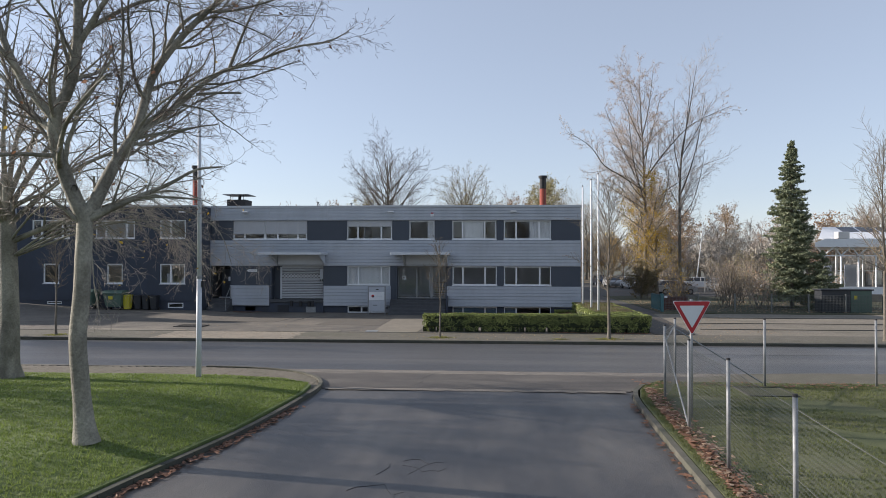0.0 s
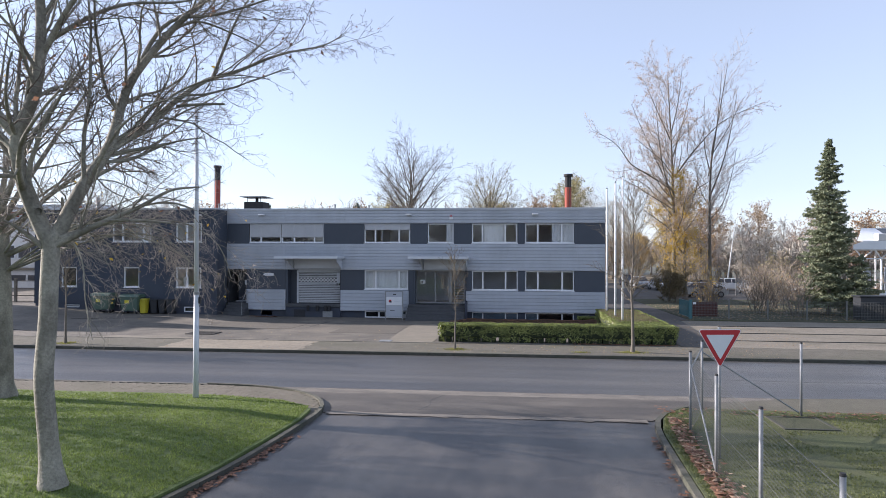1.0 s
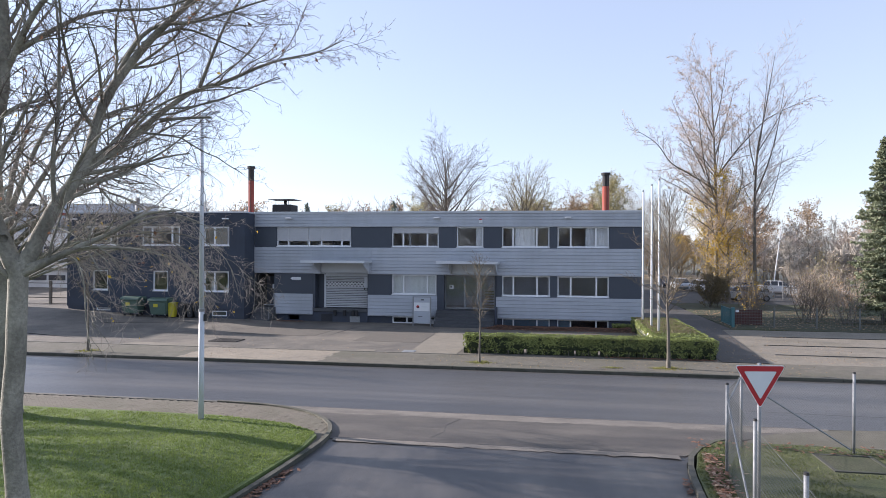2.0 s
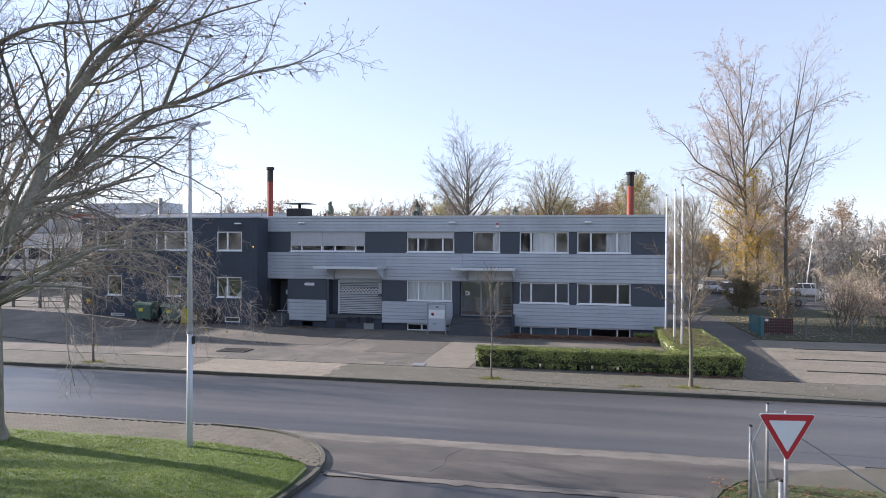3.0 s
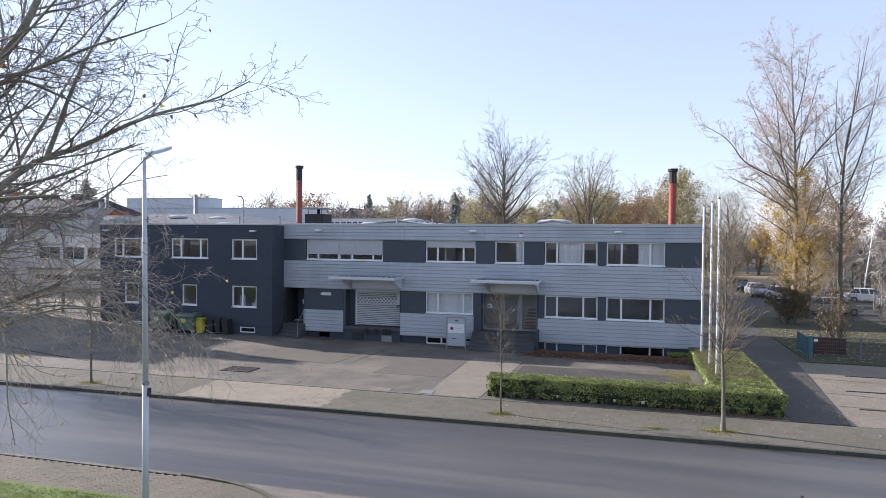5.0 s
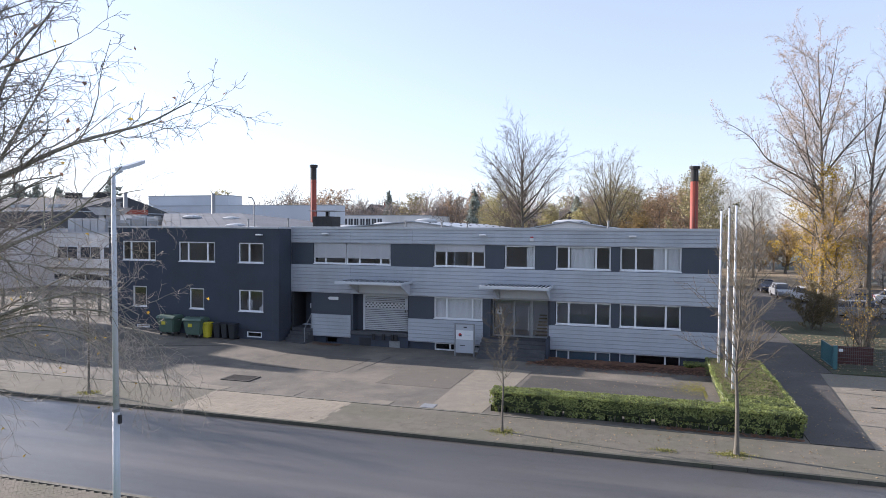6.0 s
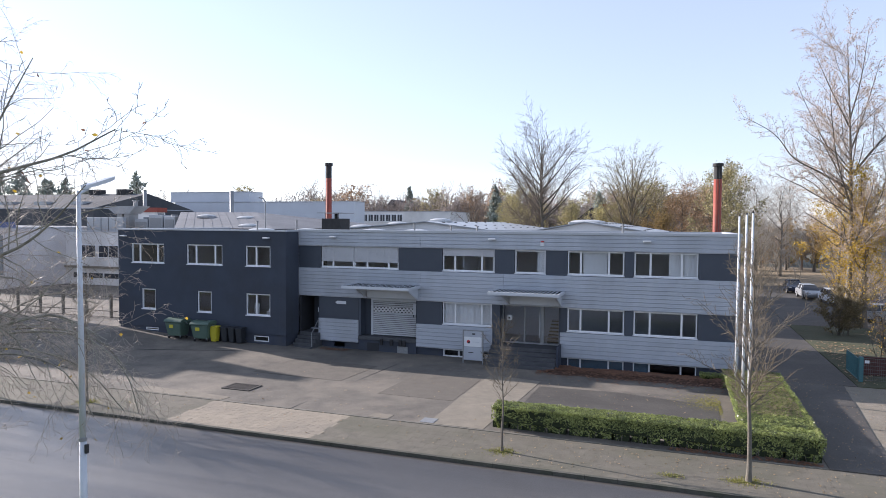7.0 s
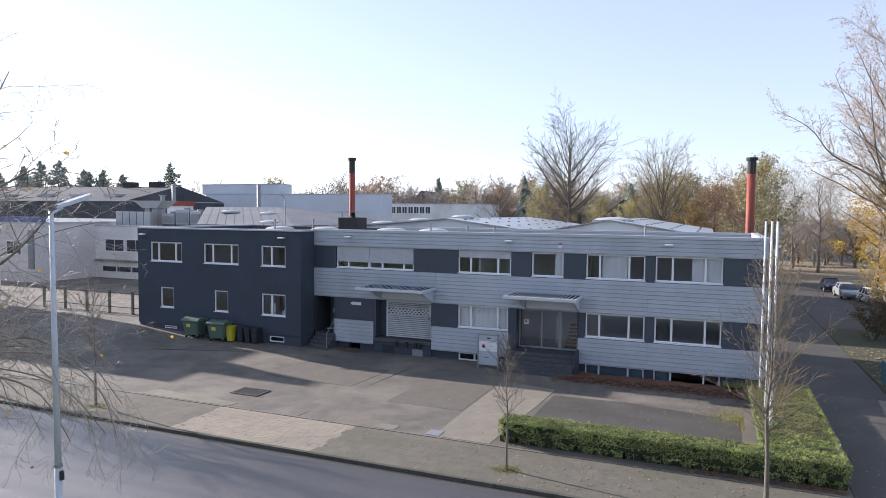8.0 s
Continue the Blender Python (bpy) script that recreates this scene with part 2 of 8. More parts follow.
M["bark_plane"] = surf("plane_bark", (0.34, 0.325, 0.265), (0.19, 0.178, 0.14), scale=3.0, rough=0.9, bump=0.7, bscale=22,
                       stain=(0.10, 0.092, 0.072), sscale=1.6, samount=0.85, fine=0.28, stretch=(1, 1, 0.55))
M["bark"] = surf("grey_bark", (0.17, 0.15, 0.125), (0.11, 0.097, 0.08), scale=4.0, rough=0.95, bump=0.5, bscale=20,
                 stain=(0.09, 0.09, 0.06), sscale=1.0, fine=0.25)
M["bark_pale"] = surf("pale_poplar_bark", (0.22, 0.195, 0.16), (0.12, 0.108, 0.088), scale=5.0, rough=0.95, bump=0.4, bscale=14,
                      stain=(0.13, 0.12, 0.095), sscale=0.7, fine=0.25)
M["twig"] = surf("brown_twig", (0.17, 0.14, 0.115), (0.12, 0.098, 0.08), scale=2.0, rough=0.9, bump=0, fine=0.1)
M["twig_dark"] = surf("dark_grey_twig", (0.18, 0.152, 0.128), (0.122, 0.102, 0.088), scale=2.0, rough=0.9, bump=0, fine=0.1)
M["twig_ochre"] = surf("ochre_willow_twig", (0.23, 0.185, 0.105), (0.165, 0.132, 0.08), scale=2.0, rough=0.9, bump=0, fine=0.1)
# distant twigs: brown paled so the colour carries the air haze
M["twig_far"] = surf("hazed_grey_brown_twig", (0.34, 0.29, 0.25), (0.26, 0.22, 0.19), scale=0.2, rough=0.9, bump=0, fine=0.1)
M["twig_haze"] = surf("hazed_mauve_brown_twig", (0.42, 0.36, 0.32), (0.32, 0.275, 0.245), scale=0.2, rough=0.9, bump=0, fine=0.1)
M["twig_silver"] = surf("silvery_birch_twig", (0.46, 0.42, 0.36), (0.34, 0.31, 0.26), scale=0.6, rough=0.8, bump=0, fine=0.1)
M["leaf_pale"] = leaf_mat("pale_yellow_leaf", (0.46, 0.41, 0.18), (0.34, 0.31, 0.14))
M["leaf_gold"] = leaf_mat("golden_brown_leaf", (0.44, 0.31, 0.11), (0.32, 0.22, 0.09))
M["leaf_russet"] = leaf_mat("soft_russet_leaf", (0.44, 0.33, 0.22), (0.36, 0.27, 0.19))
M["roof_slate"] = surf("grey_sheet_roof", (0.145, 0.152, 0.165), (0.12, 0.126, 0.138), scale=0.5, rough=0.75, spec=0.25, metal=0.0, bump=0.06, bscale=8, stain=(0.20, 0.205, 0.215), sscale=0.2)
M["roof_felt"] = surf("dark_felt_roof", (0.078, 0.083, 0.092), (0.062, 0.066, 0.073), scale=0.4, rough=0.9, spec=0.2, bump=0.1, bscale=12, stain=(0.15, 0.15, 0.15), sscale=0.15)
M["hall_mauve"] = surf("dull_white_render", (0.62, 0.60, 0.59), (0.55, 0.53, 0.53), scale=0.3, rough=0.85, bump=0.06, bscale=10, stain=(0.46, 0.44, 0.44), sscale=0.15)
M["fascia_blue"] = surf("blue_fascia", (0.07, 0.11, 0.27), (0.06, 0.095, 0.23), scale=0.5, rough=0.5, bump=0.02)
M["door_grey"] = surf("blue_grey_shutter", (0.20, 0.23, 0.26), (0.17, 0.195, 0.22), scale=0.8, rough=0.5, bump=0.05)
# tan-grey twigs lightened so the crowns read as sunlit
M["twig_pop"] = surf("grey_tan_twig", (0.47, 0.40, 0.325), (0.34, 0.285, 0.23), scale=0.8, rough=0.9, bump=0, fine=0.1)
# whitened further: the sun's glint on hanging twigs is in the colour
M["twig_pale"] = surf("sunlit_pale_twig", (0.42, 0.36, 0.30), (0.30, 0.255, 0.21), scale=2.0, rough=0.55, bump=0, fine=0.1)
M["twig_olive"] = surf("olive_brown_twig", (0.20, 0.165, 0.11), (0.14, 0.115, 0.08), scale=2.0, rough=0.85, bump=0, fine=0.1)
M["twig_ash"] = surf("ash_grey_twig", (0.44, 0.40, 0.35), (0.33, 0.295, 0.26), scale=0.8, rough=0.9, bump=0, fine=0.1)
M["leaf_brown"] = leaf_mat("fallen_brown_leaf", (0.30, 0.16, 0.095), (0.17, 0.09, 0.055))
M["leaf_soil"] = surf("rotting_leaves", (0.13, 0.075, 0.05), (0.07, 0.045, 0.034), scale=9.0, rough=1.0, bump=0.8, bscale=30, fine=0.5)
M["leaf_soil_leaf"] = leaf_mat("dull_brown_leaf", (0.23, 0.185, 0.095), (0.15, 0.12, 0.065))
M["leaf_blush"] = leaf_mat("pale_dry_leaf", (0.56, 0.42, 0.30), (0.42, 0.31, 0.22), through_light=0.5)
M["leaf_yellow"] = leaf_mat("golden_leaf", (0.58, 0.41, 0.045), (0.42, 0.27, 0.03))
M["leaf_tan"] = leaf_mat("tan_leaf", (0.38, 0.27, 0.15), (0.28, 0.20, 0.12))
M["leaf_rust"] = leaf_mat("rust_leaf", (0.43, 0.29, 0.16), (0.32, 0.215, 0.125))
M["leaf_olive"] = leaf_mat("olive_leaf", (0.38, 0.335, 0.16), (0.27, 0.24, 0.115))
M["leaf_hedge"] = leaf_mat("laurel_leaf", (0.32, 0.36, 0.105), (0.125, 0.155, 0.05), rough=0.22, vary=0.65, through_light=0.15)
M["needle"] = leaf_mat("spruce_needle", (0.24, 0.265, 0.155), (0.14, 0.165, 0.095), through_light=0.1)
# green lifted towards grey: haze over the far conifers put into the colour
M["needle_far"] = leaf_mat("hazed_grey_green_needle", (0.36, 0.40, 0.35), (0.27, 0.30, 0.26), through_light=0.2)
# near-black green that paints the shade between the hedge leaves
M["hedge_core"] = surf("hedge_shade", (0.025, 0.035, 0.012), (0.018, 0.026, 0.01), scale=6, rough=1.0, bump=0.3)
M["red"] = surf("sign_red", (0.42, 0.020, 0.028), (0.38, 0.018, 0.026), scale=2, rough=0.45, bump=0, fine=0.03)
M["sign_white"] = surf("sign_white", (0.68, 0.70, 0.72), (0.63, 0.65, 0.67), scale=2, rough=0.4, bump=0, fine=0.03)
M["bin_green"] = surf("green_bin_plastic", (0.085, 0.135, 0.105), (0.072, 0.115, 0.09), scale=3, rough=0.55, bump=0.03, fine=0.08)
M["bin_yellow"] = surf("yellow_bin_plastic", (0.52, 0.46, 0.03), (0.47, 0.41, 0.03), scale=3, rough=0.5, bump=0.03, fine=0.05)
M["bin_black"] = surf("black_bin_plastic", (0.020, 0.023, 0.028), (0.026, 0.029, 0.034), scale=3, rough=0.5, bump=0.03)
M["green_metal"] = surf("green_coated_steel", (0.055, 0.15, 0.165), (0.045, 0.125, 0.14), scale=3, rough=0.5, bump=0.02)
M["iron"] = surf("cast_iron", (0.05, 0.045, 0.04), (0.035, 0.032, 0.03), scale=8, rough=0.8, bump=0.3, bscale=40)
M["mesh_wire"] = surf("dull_wire", (0.17, 0.175, 0.165), (0.12, 0.125, 0.115), scale=6.0, rough=0.6, metal=0.3, bump=0, fine=0.1)
M["brown_red"] = surf("rust_red_board", (0.085, 0.03, 0.025), (0.06, 0.022, 0.02), scale=2, rough=0.8, bump=0.1, vary=0.1)


# ------------------------------------------------------------------ mesh helpers
BOX_F = ((0, 1, 3, 2), (4, 6, 7, 5), (0, 4, 5, 1), (2, 3, 7, 6), (0, 2, 6, 4), (1, 5, 7, 3))


def box(bm, x0, x1, y0, y1, z0, z1):
    v = [bm.verts.new((x, y, z)) for x in (x0, x1) for y in (y0, y1) for z in (z0, z1)]
    for f in BOX_F:
        bm.faces.new([v[i] for i in f])
    return v


def rbox(bm, x0, x1, y0, y1, z0, z1, r=0.01):
    """A box with its edges bevelled."""
    v = box(bm, x0, x1, y0, y1, z0, z1)
    edges = list({e for w in v for e in w.link_edges})
    bmesh.ops.bevel(bm, geom=edges, offset=r, segments=1, affect="EDGES")


def boxes(*rows):
    bm = bmesh.new()
    for r in rows:
        box(bm, *r)
    return bm


def rboxes(r, *rows):
    bm = bmesh.new()
    for q in rows:
        rbox(bm, *q, r)
    return bm


def prism(bm, outline, z0, z1):
    """A plate over a flat outline of (x, y)."""
    a = [bm.verts.new((x, y, z0)) for x, y in outline]
    b = [bm.verts.new((x, y, z1)) for x, y in outline]
    bm.faces.new(list(reversed(a)))
    bm.faces.new(b)
    for i in range(len(a)):
        j = (i + 1) % len(a)
        bm.faces.new((a[i], a[j], b[j], b[i]))
    bmesh.ops.recalc_face_normals(bm, faces=bm.faces)


def rod(bm, a, b, r0, r1=None, sides=8):
    a, b = Vector(a), Vector(b)
    r1 = r0 if r1 is None else r1
    d = (b - a).normalized()
    u = d.orthogonal().normalized()
    w = d.cross(u)
    rings = []
    for p, r in ((a, r0), (b, r1)):
        rings.append([bm.verts.new(p + (u * math.cos(k * 2 * math.pi / sides) + w * math.sin(k * 2 * math.pi / sides)) * r) for k in range(sides)])
    for k in range(sides):
        j = (k + 1) % sides
        bm.faces.new((rings[0][k], rings[0][j], rings[1][j], rings[1][k]))
    bm.faces.new(list(reversed(rings[0])))
    bm.faces.new(rings[1])


def rods(*rows, sides=8):
    bm = bmesh.new()
    for r in rows:
        rod(bm, *r, sides=sides)
    return bm


def mesh_of(name, bm, material, smooth=False):
    me = bpy.data.meshes.new(name)
    bmesh.ops.recalc_face_normals(bm, faces=bm.faces)
    bm.to_mesh(me)
    bm.free()
    me.materials.append(M[material])
    if smooth:
        me.polygons.foreach_set("use_smooth", [True] * len(me.polygons))
    return me


def part(name, bm, material, parent, label="", smooth=False):
    """One mesh object under a thing or under a part; world coordinates as the thing's own."""
    ob = new(name, mesh_of(name, bm, material, smooth))
    ob.parent = parent
    if label:
        tagged(ob, label=label)
    return ob


def thing(name, label, category, group="", kind="", at=(0, 0, 0)):
    ob = new(name)
    ob.location = at
    return tagged(ob, label, category, group, kind)


def solid(name, bm, material, label, category, group="", kind="", smooth=False):
    return tagged(new(name, mesh_of(name, bm, material, smooth)), label, category, group, kind)


def raw(name, verts, faces, material, parent=None, smooth=False):
    me = bpy.data.meshes.new(name)
    me.from_pydata(verts, [], faces)
    me.materials.append(M[material])
    if smooth:
        me.polygons.foreach_set("use_smooth", [True] * len(me.polygons))
    ob = new(name, me)
    ob.parent = parent
    return ob


def lerp_table(x, table):
    if x <= table[0][0]:
        return table[0][1]
    for (a, u), (b, v) in zip(table, table[1:]):
        if x <= b:
            return u + (v - u) * (x - a) / (b - a)
    return table[-1][1]


def smooth01(a, b, x):
    t = min(max((x - a) / (b - a), 0), 1)
    return t * t * (3 - 2 * t)


def sheet(name, x0, x1, y0, y1, nx, ny, height, material, label, skirt=0.3):
    """A ground sheet that follows height(x, y), with a skirt all round."""
    verts, faces = [], []
    for j in range(ny + 1):
        for i in range(nx + 1):
            x, y = x0 + (x1 - x0) * i / nx, y0 + (y1 - y0) * j / ny
            verts.append((x, y, height(x, y)))
    w = nx + 1
    for j in range(ny):
        for i in range(nx):
            a = j * w + i
            faces.append((a, a + 1, a + w + 1, a + w))
    rim = [i for i in range(w)] + [j * w + nx for j in range(1, ny + 1)] + [ny * w + i for i in range(nx - 1, -1, -1)] + [j * w for j in range(ny - 1, 0, -1)]
    low = len(verts)
    for k in rim:
        x, y, z = verts[k]
        verts.append((x, y, z - skirt))
    for q in range(len(rim)):
        r = (q + 1) % len(rim)
        faces.append((rim[r], rim[q], low + q, low + r))
    ob = raw(name, verts, faces, material, smooth=False)
    return tagged(ob, label, "ground", kind="structure")


# ------------------------------------------------------------------ ground, road, pavements
YARD = [(-60, 0.95), (-33, 0.70), (-26, 0.32), (-19.4, 0.20), (-17, 0.02), (-10, 0.0), (6, 0.0), (12, 0.12)]


def yard_z(x, y):
    well = smooth01(-2.6, -2.3, x) * (1 - smooth01(5.2, 5.9, x)) * smooth01(44.6, 46.2, y)     # light well of the cellar windows
    return 0.10 + (lerp_table(x, YARD) - 0.10) * smooth01(34, 45, y) - 0.14 * well


def lawn_left_z(x, y):
    """The lawn swells from its kerb to the foot of the plane trees."""
    edge = lerp_table(y, [(-20, -9.5), (5, -6.8), (10.2, -6.0), (14.2, -5.15), (18, -4.75)])
    return 0.13 + 0.27 * smooth01(0, 2.6, edge - x) * smooth01(0, 5, 20.7 - y) + 0.02 * noise.noise(Vector((x * 0.5, y * 0.5, 0)))


tagged(raw("ground", [(x, y, -0.75) for x, y in ((-900, -300), (900, -300), (900, 1600), (-900, 1600))], [(0, 1, 2, 3)], "soil"),
       "brown and green open ground reaching the horizon", "ground", kind="structure")
sheet("road", -300, 300, 22.62, 29.98, 60, 6, lambda x, y: 0.02 - 0.02 * abs(y - 26.3) / 3.7, "asphalt",
      "dark worn asphalt street with tyre streaks")

# the side road runs between its two kerbs to the street
LEFT_KERB = [(-9.5, -20), (-6.8, 5), (-6.0, 10.2), (-5.15, 14.2), (-4.75, 18), (-4.75, 19.6), (-5.2, 20.8), (-6.2, 21.8), (-7.6, 22.4), (-9.5, 22.6)]
RIGHT_KERB = [(2.6, -20), (3.35, 5), (3.58, 10.8), (3.80, 15), (4.0, 18), (4.35, 19.5), (5.2, 20.7), (6.6, 21.5), (8.6, 22.3), (11, 22.6)]


def curve_pts(pts, n=6):
    """A smooth line through the points."""
    out = []
    for i in range(len(pts) - 1):
        p0, p1, p2, p3 = (Vector(pts[max(i - 1, 0)]), Vector(pts[i]), Vector(pts[i + 1]), Vector(pts[min(i + 2, len(pts) - 1)]))
        for k in range(n):
            t = k / n
            out.append(0.5 * ((2 * p1) + (p2 - p0) * t + (2 * p0 - 5 * p1 + 4 * p2 - p3) * t * t + (3 * p1 - p0 - 3 * p2 + p3) * t ** 3))
    out.append(Vector(pts[-1]))
    return out


LK, RK = curve_pts(LEFT_KERB), curve_pts(RIGHT_KERB)
verts, faces = [], []
for a, b in zip(LK, RK):
    for k in range(9):
        p = a.lerp(b, k / 8)
        verts.append((p.x, p.y, 0.006 - 0.02 * abs(k - 4) / 4))
for j in range(len(LK) - 1):
    for k in range(8):
        q = j * 9 + k
        faces.append((q, q + 1, q + 10, q + 9))
tagged(raw("side_road", verts, faces, "asphalt_side"), "dark blotched asphalt side road with pale worn streaks", "road", kind="structure")

# straight strip of patched asphalt and the pale gutter strips across its mouth
def ragged(x0, x1, y0, y1, z, seed, step=0.22, amp=0.07):
    """A worn strip with uneven edges."""
    rg = random.Random(seed)
    n = int((x1 - x0) / step)
    lo = [(x0 + (x1 - x0) * k / n, y0 + rg.gauss(0, amp) * 0.6 + amp * noise.noise(Vector((k * 0.13, seed, 0)))) for k in range(n + 1)]
    hi = [(x0 + (x1 - x0) * k / n, y1 + rg.gauss(0, amp) * 0.4 + amp * noise.noise(Vector((k * 0.11, seed + 5, 0)))) for k in range(n + 1)]
    bm = bmesh.new()
    A = [bm.verts.new((*p, z)) for p in lo]
    B = [bm.verts.new((*p, z)) for p in hi]
    for i in range(n):
        bm.faces.new((A[i], A[i + 1], B[i + 1], B[i]))
    return bm


solid("gutter", ragged(-7.4, 8.6, 21.95, 22.56, 0.0125, 1), "worn_edge", "pale worn asphalt edge along the street", "road edge", kind="structure")
solid("gutter_2", ragged(-4.6, 4.05, 19.16, 19.48, 0.0135, 2, amp=0.05), "worn_edge", "pale worn strip across the side road mouth", "road edge", kind="structure")
bm = bmesh.new()
prism(bm, [(-4.70, 19.37), (4.2, 19.39), (5.1, 20.6), (6.5, 21.4), (8.5, 22.2), (8.6, 22.615), (-7.6, 22.615), (-6.1, 21.75), (-5.1, 20.75)], -0.1, 0.010)
solid("road_mouth", bm, "asphalt_mouth", "pale weathered asphalt at the mouth of the side road", "road patch", kind="structure")


def seam(name, pts, w, z, label):
    """A thin tar line along a path."""
    bm = bmesh.new()
    for a, b in zip(pts, pts[1:]):
        a, b = Vector(a), Vector(b)
        n = Vector((-(b - a).y, (b - a).x)).normalized() * w / 2
        prism(bm, [a - n, b - n, b + n, a + n], z - 0.05, z)
    solid(name, bm, "seam", label, "seam", kind="structure")


rs = random.Random(3)
for k in range(16):
    x, y = rs.uniform(-1.9, -0.2), rs.uniform(8.6, 12.6)
    pts = [(x, y)]
    head = rs.uniform(0, 6.28)
    for q in range(rs.randint(3, 6)):
        head += rs.gauss(0, 0.7)
        pts.append((pts[-1][0] + 0.16 * math.cos(head), pts[-1][1] + 0.24 * math.sin(head)))
    seam("road_crack", pts, 0.007, 0.0095, "thin crack in the side road asphalt")
seam("road_crack", [(-2.1, 19.9), (-1.85, 20.5), (-1.9, 21.2), (-1.6, 21.9)], 0.012, 0.0128, "thin crack at the mouth of the side road")
seam("road_seam", [(-4.6, 19.52), (-1.0, 19.50), (4.05, 19.50)], 0.014, 0.0125, "dark joint beside the concrete strip")


def kerb_run(name, line, width, top, label, step=1.0, outward=1, material="kerb"):
    """Kerbstones laid one by one along a line; returns the parent."""
    run = thing(name, label, "kerb", kind="structure")
    pts = [Vector(p) for p in line]
    acc, stones, last = 0.0, [], pts[0]
    for p in pts[1:]:
        if (p - last).length >= step * 0.98 or p == pts[-1]:
            stones.append((last.copy(), p.copy()))
            last = p
    for a, b in stones:
        d = (b - a).normalized()
        n = Vector((-d.y, d.x)) * outward
        a2, b2 = a + d * 0.006, b - d * 0.006
        bm = bmesh.new()
        prism(bm, [a2, b2, b2 + n * width, a2 + n * width], -0.25, top)
        part("kerbstone", bm, material, run)
    return run


def resample(line, step):
    out, acc = [line[0].copy()], 0.0
    for a, b in zip(line, line[1:]):
        seg = (b - a).length
        s = step - acc
        while s <= seg:
            out.append(a.lerp(b, s / seg))
            s += step
        acc = (acc + seg) % step
    out.append(line[-1].copy())
    return out


KI = next(i for i, p in enumerate(LK) if p.y >= 18.4)
kerb_run("kerb_left", resample(LK[:KI + 1], 0.8) + [LK[KI]], 0.13, 0.10, "dark mossy concrete kerb along the lawn", 0.75, 1, "kerb_dark")
kerb_run("kerb_corner", [LK[KI]] + resample(LK[KI:], 0.6)[1:] + [LK[-1]], 0.11, 0.10, "grey curved kerb at the corner of the side road", 0.55, 1, "kerb_mid")
bm = bmesh.new()
prism(bm, [(-5.9, 17.6), (-4.85, 17.6), (-4.85, 19.6), (-5.3, 20.8), (-6.3, 21.75), (-7.6, 22.3), (-9.6, 22.5), (-9.6, 20.4), (-6.4, 20.0)], -0.1, 0.052)
solid("kerb_bed", bm, "joint", "earth bed behind the corner kerb", "kerb", kind="structure")
kerb_run("kerb_right", resample([p for p in RK if p.y < 20.95], 0.8), 0.13, 0.11, "mossy grey kerb along the fenced lawn", 0.75, -1, "kerb_mid")
kerb_run("kerb_street_near", [Vector((x, 22.62)) for x in range(-60, -9)] + [Vector((-9.5, 22.62))], 0.14, 0.07, "low concrete kerb along the near pavement", 0.9, -1)
kerb_run("kerb_street_far", [Vector((x, 29.98)) for x in range(-60, 46)], 0.15, 0.125, "dark weathered concrete kerb along the street", 0.9, 1, "kerb_dark")

# near lawns
lawn = sheet("lawn_left", -60, -4.9, -20, 20.7, 110, 80, lawn_left_z, "grass_bed", "bright green mown lawn under the plane trees")
me = lawn.data
for v in me.vertices:      # the lawn's sides follow the kerb
    edge = lerp_table(v.co.y, [(-20, -9.68), (5, -6.98), (10.2, -6.18), (14.2, -5.33), (18, -4.93), (19.4, -5.0), (20.1, -6.0), (20.7, -8.6)])
    f = (v.co.x + 60) / 55.1
    v.co.x = -60 + (edge + 60) * f
    if v.co.z > 0.0:
        v.co.z = lawn_left_z(v.co.x, v.co.y)
lawn2 = sheet("lawn_right", 3.9, 60, -20, 20.45, 100, 70, lambda x, y: 0.115 + 0.03 * noise.noise(Vector((x * 0.3, y * 0.3, 3))), "grass_bed_shade",
              "green lawn with bare patches inside the wire fence")
for v in lawn2.data.vertices:
    edge = lerp_table(v.co.y, [(-20, 2.76), (5, 3.5), (10.8, 3.73), (15, 3.95), (18, 4.15), (19.5, 4.5), (20.45, 5.2)])
    f = (60 - v.co.x) / 56.1
    v.co.x = 60 - (60 - edge) * f

# pavements beside the near lawns
bm = bmesh.new()
near_pave = [p + Vector((-0.10, 0.12)) for p in LK if p.y > 19.9]
prism(bm, [(-60, 22.47)] + [(-60, 19.5), (-8.0, 19.5), (-5.3, 19.3)] + [(p.x, min(p.y, 22.47) - 0.06) for p in near_pave], -0.2, 0.048)
solid("pavement_near_left", bm, "joint", "grey herringbone block pavement along the lawn", "pavement", kind="structure")
bm = bmesh.new()
prism(bm, [(5.4, 20.2), (60, 20.2), (60, 22.64), (11, 22.64), (8.6, 22.36), (6.65, 21.55)], -0.2, 0.055)
solid("pavement_near_right", bm, "slab", "worn grey pavement outside the wire fence", "pavement", kind="structure")

# far side: pavement, forecourt, crossing, path, apron, drive
bm = bmesh.new()
prism(bm, [(-60, 30.13), (46, 30.13), (46, 33.32), (-60, 33.32)], -0.2, 0.0955)
solid("pavement_far", bm, "joint", "worn grey slab pavement along the street", "pavement", kind="structure")
solid("crossing_bed", boxes((-15.6, -8.88, 30.16, 33.28, 0.0, 0.099)), "joint_pale", "pale sandy bed of the paved yard crossing", "pavement", kind="structure")
sheet("forecourt", -42, 8.45, 33.38, 46.9, 100, 30, yard_z, "forecourt", "worn brown-grey asphalt forecourt with repairs", 0.4)
sheet("side_yard", -80, -42.05, 33.38, 75, 20, 12, lambda x, y: 0.1 + 0.6 * smooth01(34, 45, y), "forecourt", "grey asphalt yard beside the neighbouring works", 0.4)
